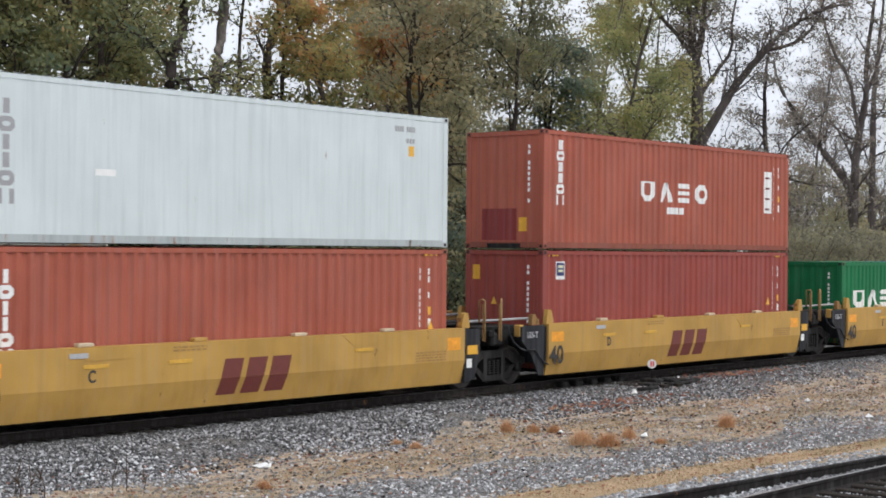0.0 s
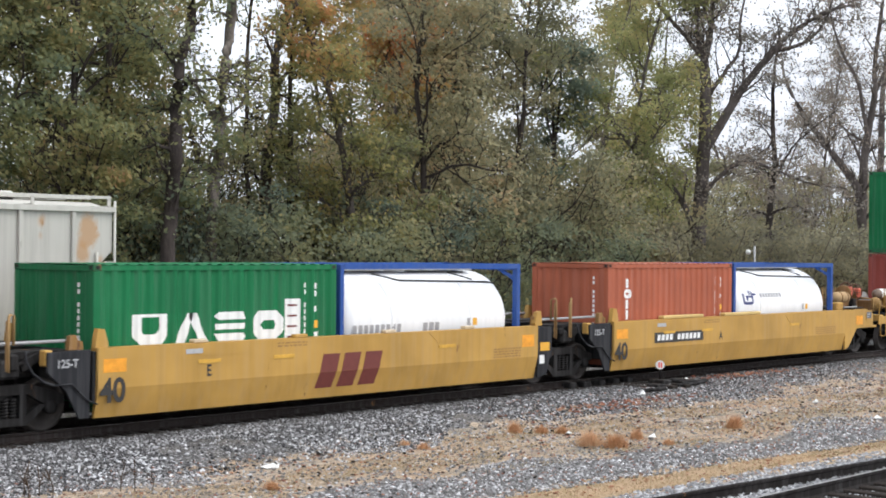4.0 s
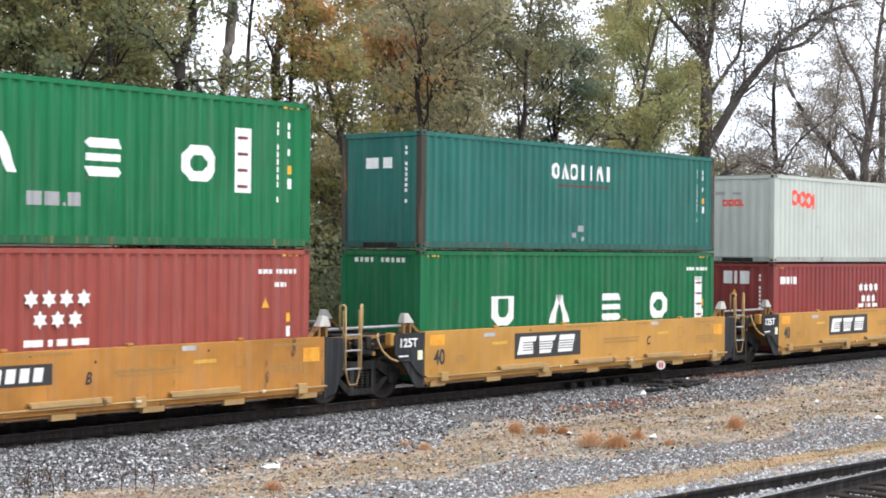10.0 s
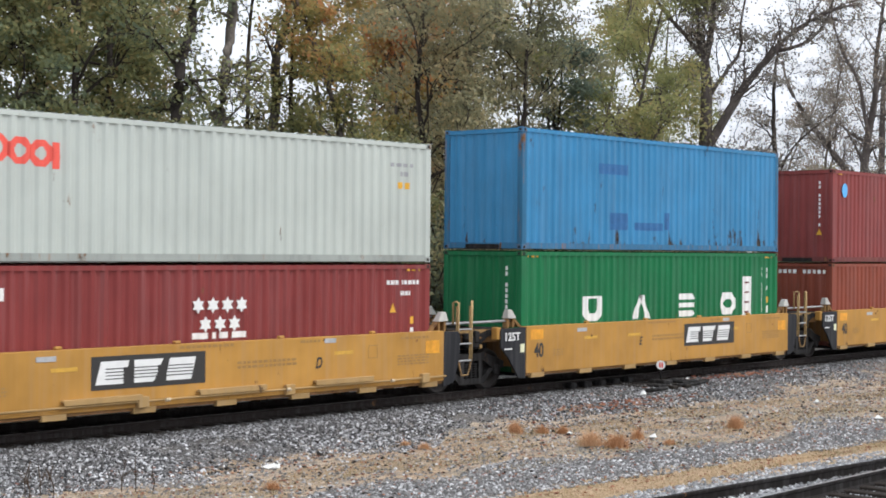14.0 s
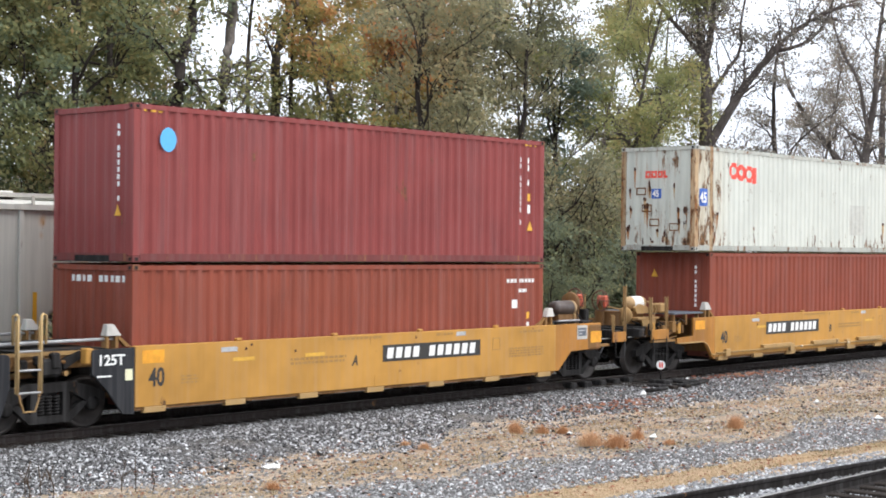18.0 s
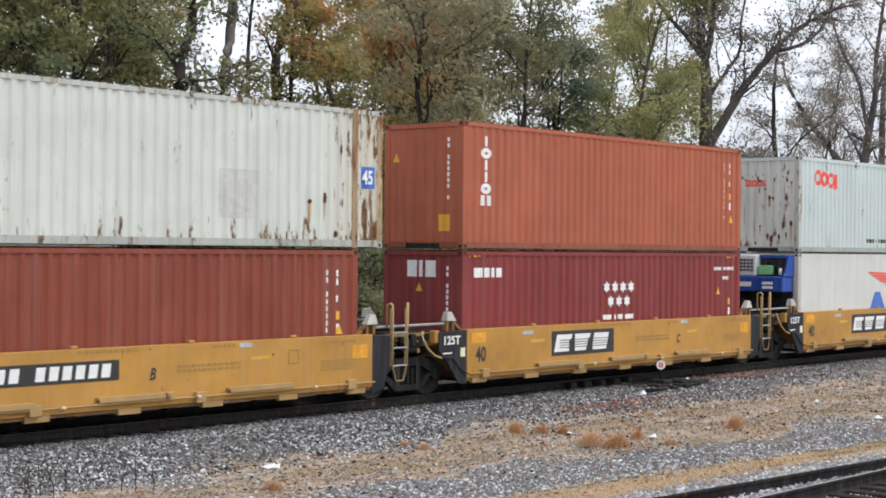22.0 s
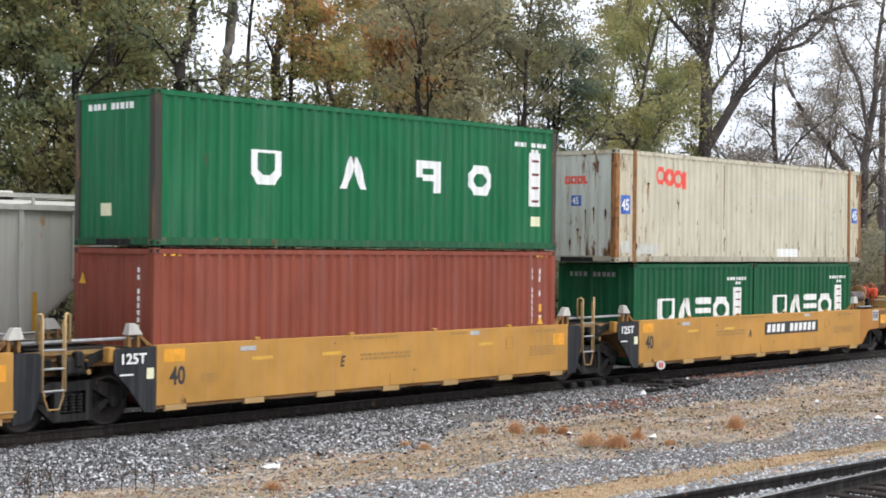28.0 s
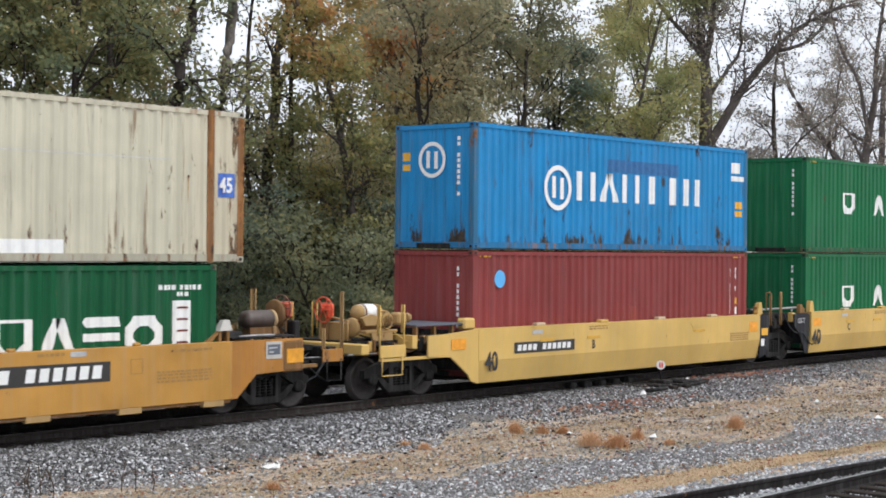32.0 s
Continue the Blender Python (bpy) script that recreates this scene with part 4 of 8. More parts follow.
def well_car(label, x, new_style, letter, paint, board, left, right, pipe=False, fifty=True, group="well cars of the train"):
    """One well unit. left, right: 'art' for a shared truck between two wells, 'end' for an outer end with coupler."""
    e = thing("well_car", label, "rail car", group, (x, YC, 0))
    MOVERS.append((e, x, 0.0))
    a, b = (-0.06, 12.55) if new_style else (-0.10, 12.40)
    y = -SIDE
    for s in (-1, 1):
        if new_style:
            # upright upper plate, lower plate that leans inwards
            xl, xr = (a - 0.10 if left == "art" else a - 1.9), (b if right == "art" else b + 2.0)
            bm = NB()
            sec = [(s * 1.46, 1.46), (s * 1.46, 0.74), (s * 1.34, 0.22), (s * 1.28, 0.22), (s * 1.39, 0.76), (s * 1.39, 1.38), (s * 1.25, 1.38), (s * 1.25, 1.46)]
            prism(bm, sec, a, b, "x")
            part("side_sill", squared(bm), paint, e)
            if left == "end":
                part("side_extension", squared(prism(NB(), [(a, 1.46), (a - 1.05, 1.38), (a - 1.7, 1.36), (a - 1.7, 0.90), (a - 0.95, 0.86), (a - 0.35, 0.44), (a - 0.25, 0.30), (a, 0.22)], s * 1.45, s * 1.40)), paint, e)
            if right == "end":
                part("side_extension", squared(prism(NB(), [(b, 1.46), (b + 1.5, 1.46), (b + 1.95, 1.30), (b + 1.95, 0.92), (b + 0.8, 0.86), (b + 0.25, 0.30), (b, 0.22)], s * 1.45, s * 1.40)), paint, e)
        else:
            bm = box(NB(), a, b, min(s * 1.46, s * 1.42), max(s * 1.46, s * 1.42), 0.36, 1.46)
            part("side_sill", bevelled(bm, 0.008), paint, e)
            part("top_chord", box(NB(), a + 0.01, b - 0.01, min(s * 1.42, s * 1.26), max(s * 1.42, s * 1.26), 1.37, 1.455), paint, e)
            part("bottom_flange", box(NB(), a + 0.01, b - 0.01, min(s * 1.42, s * 1.28), max(s * 1.42, s * 1.28), 0.30, 0.36), BROWNED, e)
            for k in range(7):
                xx = a + 0.2 + k * (b - a - 0.9) / 6
                part("bottom_lug", bevelled(box(NB(), xx, xx + 0.5, min(s * 1.458, s * 1.36), max(s * 1.458, s * 1.36), 0.25, 0.36), 0.006), LEDGE, e)
            if left == "end":
                part("side_extension", squared(prism(NB(), [(a, 1.46), (a - 1.10, 1.46), (a - 1.10, 0.98), (a - 1.9, 0.94), (a - 1.9, 0.80), (a - 0.55, 0.80), (a - 0.22, 0.42), (a, 0.30)], s * 1.455, s * 1.40)), YELLOW_WORN, e)
                part("train_line_pipe", tube(NB(), [(a - 1.9, s * 1.475, 0.80), (a - 0.62, s * 1.475, 0.80), (a - 0.42, s * 1.475, 0.72), (a - 0.20, s * 1.475, 0.44), (a + 0.1, s * 1.475, 0.42), (a + 0.5, s * 1.475, 0.46)], 0.02), LEDGE, e, "pale dusty pipe along the sill's lower edge")
            if right == "end":
                part("side_extension", squared(prism(NB(), [(b, 1.46), (b + 1.85, 1.46), (b + 1.85, 0.84), (b + 0.62, 0.80), (b + 0.12, 0.36), (b, 0.36)], s * 1.455, s * 1.40)), YELLOW_WORN, e)
                part("end_box", bevelled(box(NB(), b + 1.30, b + 1.87, min(s * 1.47, s * 1.2), max(s * 1.47, s * 1.2), 0.80, 1.44), 0.06, 2), BROWNED, e)
        for xx, flip, kind in ((a - (0.38 if left == "art" else 0.14), 1, left), (b + (0.12 if right == "art" else -0.06), -1, right)):
            if kind == "end" and new_style:
                part("container_guide", bevelled(box(NB(), xx - 0.2, xx + 0.2, s * 1.2 - 0.12, s * 1.2 + 0.12, 1.44, 1.70), 0.04), paint, e)
            else:
                guide(e, xx, s, new_style, paint, flip)
        if left == "art":
            part("end_panel", bevelled(prism(NB(), [(-1.02, 1.37), (-1.0, 1.42), (-0.95, 1.43), (a - 0.004, 1.44), (a - 0.004, 0.24), (-0.36, 0.26), (-0.72, 0.72), (-1.02, 1.0)] if not new_style else [(-1.1, 1.42), (a - 0.15, 1.44), (a - 0.17, 0.8), (a - 0.17, 0.24), (-0.44, 0.24), (-0.72, 0.74), (-1.1, 1.08)], s * 1.45, s * 1.40), 0.008), BLACK, e, "black painted end plate of the side sill")
        if right == "art":
            part("end_panel", bevelled(prism(NB(), [(b + 0.004, 1.44), (b + 0.49, 1.425), (b + 0.54, 1.40), (b + 0.56, 1.34), (b + 0.56, 0.85), (b + 0.36, 0.30), (b + 0.004, 0.22)], s * 1.45, s * 1.40), 0.008), BLACK, e, "black painted end plate of the side sill")
    for k in range(6):
        xx = a + 0.5 + k * (b - a - 1.2) / 5
        part("cross_beam", box(NB(), xx, xx + 0.2, -1.27, 1.27, 0.23, 0.33), GRIME, e)
    part("well_floor", box(NB(), a + 0.05, b - 0.05, -0.45, 0.45, 0.235, 0.27), GRIME, e)
    for xx in (a - 0.06, b):
        part("bulkhead", box(NB(), xx, xx + 0.06, -1.38, 1.38, 0.5, 1.40), BROWNED if not new_style else BLACK, e)
    flaps = ((2.2, 4.2), (5.3, 7.3)) if new_style and letter == "A" else ()
    for u0, u1 in flaps:
        part("lock_flap", bevelled(box(NB(), u0, u1, -1.46, -1.28, 1.462, 1.55), 0.02), FLAP, e, "long pale yellow hinged flap")
    for k, xx in enumerate(() if flaps else (2.1, 4.7, 7.3, 9.9) if new_style else (2.3, 4.9, 7.5, 10.1)):
        bm = box(NB(), xx, xx + 0.34, -1.45, -1.30, 1.46, 1.53) if new_style else box(NB(), xx, xx + 0.14, -1.45, -1.36, 1.46, 1.52)
        part("lock_block", bevelled(bm, 0.015), TAN_BLOCK if new_style and k != 1 else paint, e)
    f = y - 0.002
    # creases and plates on the side
    if new_style:
        for x0, x1 in ((1.9, 3.5), (8.6, 10.2)):
            bm = NB()
            prism(bm, [(x0, 1.455), (x1, 1.455), (x1 - 0.25, 1.22), (x0 + 0.35, 1.22)], f - 0.006, f)
            part("door_plate", squared(bm), paint, e)
    else:
        if pipe:
            part("brake_pipe", tube(NB(), [(a, f - 0.06, 0.47), (b, f - 0.06, 0.47)], 0.022), LEDGE, e)
            for xx in (0.35, 4.0, 7.6, 11.6):
                part("pipe_clip", bevelled(box(NB(), xx, xx + 0.24, f - 0.10, f, 0.36, 0.56), 0.01), LEDGE, e)
            for xx in (2.4, 5.4, 8.4):
                part("ledge", bevelled(box(NB(), xx, xx + 1.7, f - 0.09, f, 0.55, 0.60), 0.008), LEDGE, e)
                part("ledge_lip", box(NB(), xx + 0.02, xx + 1.68, f - 0.10, f - 0.085, 0.50, 0.56), LEDGE, e)
                part("pipe_union", cyl(NB(), (xx + 2.2, f - 0.10, 0.47), (xx + 2.3, f - 0.10, 0.47), 0.034, 8), TAN_BLOCK, e)
        for xx in ((0.1, 6.2, 11.4) if pipe else (6.1,)):
            part("splice_plate", box(NB(), xx, xx + 0.9, f - 0.006, f, 0.37, 0.62), paint, e)
    # tape, stencils and boards
    o1 = 0.05 if left == "art" else (-1.12 if not new_style else -1.0)
    part("reflector", box(NB(), o1, o1 + 0.50, f - 0.002, f, 1.02 if new_style else 1.14, 1.26 if new_style else 1.38), ORANGE if new_style or paint is YELLOW_WORN else FADED_ORANGE, e, "orange reflective tape")
    o2 = b - 0.6 if right == "art" else b + (1.4 if not new_style else 0.75)
    fo = f - (0.012 if right == "end" and not new_style else 0.0)
    part("reflector", box(NB(), o2, o2 + 0.45, fo - 0.002, fo, 0.98, 1.26), ORANGE if new_style else FADED_ORANGE, e, "orange reflective tape")
    for xx in (2.2, 4.1, 9.0):
        part("reflector", box(NB(), xx, xx + 0.55, f - 0.002 - 0.007 * new_style, f, 1.08, 1.15), FADED_AMBER, e, "faded yellow reflective tape")
    part("silver_tape", box(NB(), 1.9, 2.3, f - 0.009, f - 0.006 * new_style, 1.27, 1.36), SILVER, e)
    letters("40", 0.60 if new_style else 0.46, INK, e, -0.02 if new_style and left == "art" else 0.17 if new_style else 0.20, f - 0.002 if not new_style else y - 0.006, 0.50 if new_style else 0.73, "stencil", "black stencilled size mark", wide=(0.92 if left == "art" else 0.75) if new_style else 0.78)
    if letter:
        at = {"C": 2.3, "D": 2.38, "E": 2.4, "A": 5.0, "B": 4.3}[letter] if new_style else {"A": 5.43, "B": 6.57, "C": 8.5, "D": 8.47, "E": 4.6}[letter]
        letters(letter, 0.30, INK, e, at, f - 0.002, 0.84, "stencil", "black stencilled unit letter", 0.0 if new_style else 0.25, 0.8)
    if fifty and left == "art":
        letters("125-T" if new_style else "125T", 0.20 if new_style else 0.26, WHITE if not new_style else SILVER, e, -0.92, y + 0.006, 1.15, "stencil", "white capacity stencil", wide=0.92 if new_style else 1.08)
        if not new_style:
            part("placard", box(NB(), -0.32, -0.16, y + 0.004, y + 0.008, 0.86, 1.06), CREAM, e, "pale yellow placard")
        if not new_style:
            part("stencil_line", box(NB(), -0.92, -0.62, y + 0.004, y + 0.008, 0.94, 0.97), WHITE, e)
    if right == "art" and new_style:
        part("reflector", box(NB(), b + 0.10, b + 0.46, y + 0.004, y + 0.008, 0.86, 1.06), AMBER, e)
        part("placard", box(NB(), b + 0.08, b + 0.26, y + 0.004, y + 0.008, 0.56, 0.76), WHITE, e)
    faded_text(e, 10.9 if right == "art" else 10.6, 11.9, 0.95, 4, f)
    if not new_style:
        tx = {"A": 3.7, "B": 7.2, "C": 6.6, "D": 6.4, "E": 5.2}[letter or "C"]
        faded_text(e, tx, tx + 1.55, 1.02, 2, f, 0.05)
        faded_text(e, 0.95, 1.35, 0.85, 3, f)
        faded_text(e, 5.0, 6.3, 1.37, 1, f, 0.05)
        faded_text(e, 8.05, 8.6, 1.36, 1, f, 0.05)
        faded_text(e, 11.0, 11.9, 1.32, 1, f, 0.05)
        rr = random.Random(int(x))
        for k in range(5 if letter in ("A", "B") else 2):          # nicks in the paint, bare brown steel below
            u, v, w, g = rr.uniform(1.5, b - 0.6) if k else b - 0.9, rr.uniform(1.15, 1.42), rr.uniform(0.015, 0.035), rr.uniform(0.5, 1.6)
            part("paint_scar", squared(prism(NB(), [(u - w, v), (u - 0.5 * w, v - w * g), (u + 0.6 * w, v - 0.8 * w * g), (u + w, v), (u + 0.4 * w, v + 0.7 * w), (u - 0.5 * w, v + 0.6 * w)], f - 0.004, f)), SCAB, e)
        part("silver_tape", box(NB(), 8.72, 9.05, f - 0.003, f, 1.33, 1.42), SILVER, e)
        for u0, u1, v0, v1 in ((10.0, 10.28, 1.22, 1.235), (10.0, 10.28, 0.96, 0.975), (10.0, 10.015, 0.975, 1.22), (10.265, 10.28, 0.975, 1.22)):
            part("stencil_frame", box(NB(), u0, u1, f - 0.003, f, v0, v1), FADED_INK, e)
    else:
        faded_text(e, 4.2, 5.0, 1.36, 2, f - 0.0)
    if board == "maroon":
        # three slanted maroon blocks, folded over the crease of the side
        for x0, x1 in ((5.36, 5.84), (5.98, 6.46), (6.60, 7.10)):
            bm = NB()
            prism(bm, [(x0, 0.745), (x1, 0.745), (x1 + 0.10, 1.11), (x0 + 0.10, 1.11)], f - 0.004, f)
            bm.faces.new([bm.verts.new(p) for p in ((x0 - 0.09, -1.389, 0.42), (x1 - 0.09, -1.389, 0.42), (x1, -1.463, 0.742), (x0, -1.463, 0.742))])
            part("block_mark", squared(bm), MAROON, e, "faded maroon block mark")
    elif board == "logo":
        lx = 6.74 if letter == "E" else 3.03
        logo_board(e, lx, lx + 2.58, 0.72, 1.31, f)
    elif board == "number":
        px = (1.77, 4.16, 0.85, 1.12) if new_style and letter == "A" else (1.22, 3.58, 0.84, 1.10) if new_style else (6.35, 9.56, 0.87, 1.22) if letter == "A" else (2.70, 5.90, 0.88, 1.24)
        number_plate(e, *px, (4, 6), f)
    # ends
    if left == "art":
        truck(e, -1.62 if not new_style else -1.65)
        part("deck_plate", box(NB(), -2.75, -0.35, -0.30, 0.30, 1.50, 1.53), GRIME, e, "dark grating walkway")
        part("deck_rail", tube(NB(), [(-2.85, -1.22, 1.58), (-0.30, -1.22, 1.60)], 0.03), DECK, e, "grey bar along the walkway")
        part("deck_rail", tube(NB(), [(-2.80, -0.95, 1.57), (-0.40, -0.95, 1.58)], 0.022), DECK, e)
        part("deck_rail", tube(NB(), [(-2.85, 1.22, 1.58), (-0.30, 1.22, 1.60)], 0.03), DECK, e)
        part("truss_plate", squared(prism(NB(), [(-1.40, 1.27), (-1.05, 1.40), (-0.62, 1.40), (-0.62, 1.34), (-1.08, 1.24), (-1.36, 1.08)], -1.10, -1.04)), GRIME, e)
        part("brake_lever", tube(NB(), [(-2.3, -1.05, 1.18), (-1.9, -1.12, 1.30), (-1.35, -1.1, 1.22)], 0.03), BROWNED if not new_style else GRIME, e)
        part("slack_adjuster", cyl(NB(), (-2.4, -0.75, 0.98), (-1.0, -0.75, 1.02), 0.055, 10), BROWNED if not new_style else GRIME, e)
        for k in range(3):
            part("fitting", bevelled(box(NB(), -2.35 + 0.33 * k, -2.18 + 0.33 * k, -1.24, -1.08, 1.12 + 0.07 * (k % 2), 1.30 + 0.05 * k), 0.03), GRIME, e)
        part("deck_beam", box(NB(), -2.2, -0.35, -1.0, 1.0, 1.30, 1.42), GRIME, e)
        if not new_style:
            part("bolster_plate", bevelled(box(NB(), -2.6, -0.62, -1.02, -0.94, 1.10, 1.40), 0.02), BROWNED, e, "rust-brown cross plate over the shared truck")
            part("bolster_lip", box(NB(), -2.6, -0.62, -1.06, -1.02, 1.34, 1.41), POST, e)
            for k in range(3):
                part("anchor_nut", cyl(NB(), (-1.62 + 0.16 * k, -1.08, 1.30 - 0.14 * k), (-1.62 + 0.16 * k, -1.02, 1.30 - 0.14 * k), 0.05, 8), POST, e)
        part("articulation", bevelled(box(NB(), -2.3, -0.16, -0.35, 0.35, 0.72, 1.25), 0.05), GRIME, e)
        part("valve_bracket", bevelled(box(NB(), -1.12, -0.96, -1.4, -1.22, 1.18, 1.46), 0.02), paint, e)
        if pipe or new_style:
            part("brake_hose", tube(NB(), [(-1.30, -1.2, 1.44), (-1.44, -1.3, 1.42), (-1.46, -1.36, 1.28), (-1.36, -1.40, 1.08), (-1.16, -1.44, 0.92), (-0.98, -1.47, 0.86)], 0.022), LADDER_TAN if not new_style else BLACK, e)
            part("brake_pipe", tube(NB(), [(-0.98, -1.47, 0.86), (-0.62, -1.48, 0.86), (-0.3, -1.48, 0.56), (-0.1, -1.5, 0.48)], 0.018), BLACK, e)
        part("brake_valve", bevelled(box(NB(), -1.9, -1.45, -1.2, -0.85, 0.98, 1.3), 0.05), GRIME, e)
        if new_style:
            ladder(e, -2.45, POST, False, 0.60, 1.12)
        else:
            ladder(e, -2.51, LADDER_TAN, True, 0.46, 0.74)
    else:
        truck(e, -2.2)
        end_deck(e, -1.05 if not new_style else -1.15, -1, paint, True, new_style)
    if right == "end":
        truck(e, 13.62)
        end_deck(e, b + 0.30, 1, paint, False, new_style)
        px = b + (0.85 if not new_style else 1.42)
        part("placard", box(NB(), px, px + 0.42, f - 0.004, f, 1.08, 1.42), DIRTY_WHITE if not new_style else paint, e, "framed placard with a dark field")
        part("placard_field", box(NB(), px + 0.05, px + 0.37, f - 0.007, f - 0.004, 1.16, 1.36), SLATE, e)
        for k in range(2):
            part("placard_bar", box(NB(), px + 0.08, px + 0.20 + 0.1 * k, f - 0.009, f - 0.007, 1.20 + 0.08 * k, 1.23 + 0.08 * k), SILVER, e)
    return e
# spots on the ground: dry tufts (x, y, radius, height), pale rocks, dead weeds (x, y, height)
TUFTS = [(24.91, 19.68, 0.17, 0.28), (24.37, 17.41, 0.26, 0.34), (24.62, 16.97, 0.24, 0.30), (25.92, 17.38, 0.16, 0.24), (29.09, 17.01, 0.20, 0.32),
         (16.54, 17.87, 0.14, 0.16), (21.72, 19.33, 0.13, 0.15), (21.84, 19.9, 0.12, 0.14), (25.31, 19.29, 0.14, 0.20), (25.6, 19.0, 0.15, 0.18), (25.61, 16.43, 0.13, 0.14)]
PALE = [(18.0, 19.47), (18.08, 19.43), (25.55, 18.78), (26.2, 17.2), (35.6, 22.3), (31.93, 21.23), (31.2, 20.9), (33.0, 15.6), (35.4, 18.4)]
WEEDS = [(13.41, 19.87, 0.55), (13.56, 19.72, 0.5), (13.55, 19.36, 0.42), (13.3, 19.6, 0.35), (14.73, 19.29, 0.42), (14.88, 19.14, 0.5), (15.1, 19.0, 0.3)]
# ---------------------------------------------------------------- the train
HC, STD = 2.896, 2.591
LOW = 0.33
UP = lambda h: LOW + h + 0.035
FT40, FT20, FT45 = 12.192, 6.058, 13.716
MARKS = ("tub", "lean", "stack", "ring")


def load(b):
    MOVERS.append((b.e, b.x, b.z))
    return b


def uasc_like(b, x0, x1, z, h, w, panel=None, last=True):
    b.row("block_mark", MARKS, x0, x1, z, h, w, 0.19 if w > 0.7 else 0.15, WHITE, "row of four white block marks")
    if panel:
        b.panel(*panel)


def star_mark(b, x, z, m):
    """A mark of seven six-pointed stars with a cut-off bar below."""
    for r, (n, zz) in enumerate(((4, z + 0.36), (3, z))):
        for i in range(n):
            cx, cz = x + 0.15 + 0.36 * i + (0.18 if r else 0.0), zz + 0.14
            bm = NB()
            for flip in (1, -1):
                v = [bm.verts.new((cx + 0.16 * math.sin(2 * math.pi * k / 3), -HW - 0.003 - 0.001 * flip, cz + flip * 0.16 * math.cos(2 * math.pi * k / 3))) for k in range(3)]
                bm.faces.new(v if flip < 0 else v)
            part("star", bm, m, b.e, "white six-pointed star")
    b.side("block_mark", [(x + 0.02, x + 0.42, 1.18, 1.30), (x + 0.50, x + 0.62, 1.18, 1.30), (x + 0.70, x + 0.92, 1.18, 1.30), (x + 1.0, x + 1.35, 1.18, 1.30)], m)


def zim_like(x, h, paint, label):
    b = load(Box(label, FT40, h, paint, x, LOW))
    k = h - HC
    b.side("painted_line", glyph("block", 0.42, 2.28 + k, 0.30, 0.22, 0.1) + [(0.77, 0.98, 2.28 + k, 2.50 + k), (1.03, 1.18, 2.28 + k, 2.50 + k), (1.23, 1.45, 2.28 + k, 2.50 + k)], WHITE, "white bars of a painted-on line")
    star_mark(b, 5.48, 1.50 + k * 0.6, WHITE)
    b.end("block_mark", [(0.18, 0.48, 2.28 + k, 2.66 + k), (0.02, 0.12, 2.28 + k, 2.66 + k), (-0.40, -0.08, 2.28 + k, 2.66 + k)], WHITE, "white block marks")
    b.triangle(0.1, 1.95 + k, 0.2, True)
    b.codes(False, True)
    b.triangle(FT40 - 1.2, h * 0.6, 0.2)
    return b


def triton_like(b, x, z1, cut=6):
    b.column("block_mark", ("bar", "ring", "bar", "bar", "ring", "twin")[:cut], x, z1, 0.33, 0.235, 0.035, 0.085, WHITE, "column of white block marks")


def oocl_like(b, x, z, m, end=None, ey=0.6):
    for i, k in enumerate(("ring", "ring", "ring", "bar")):
        b.mark("block_mark", k, glyph(k, x + (0.0, 0.43, 0.86, 1.24)[i], z - 0.03 * i, 0.46 if i < 3 else 0.30, 0.46, 0.115), m, "red ring and bar marks in a row")
    if end is not None:
        for i in range(4):
            y0 = ey - 0.2 * i
            r = [(y0 - 0.18, y0 - 0.12, end, end + 0.2), (y0 - 0.06, y0, end, end + 0.2), (y0 - 0.12, y0 - 0.06, end + 0.14, end + 0.2), (y0 - 0.12, y0 - 0.06, end, end + 0.06)]
            part("block_mark", on_end(r if i < 3 else r[1:2] + r[3:], b.eprof), m, b.e, "red block mark")


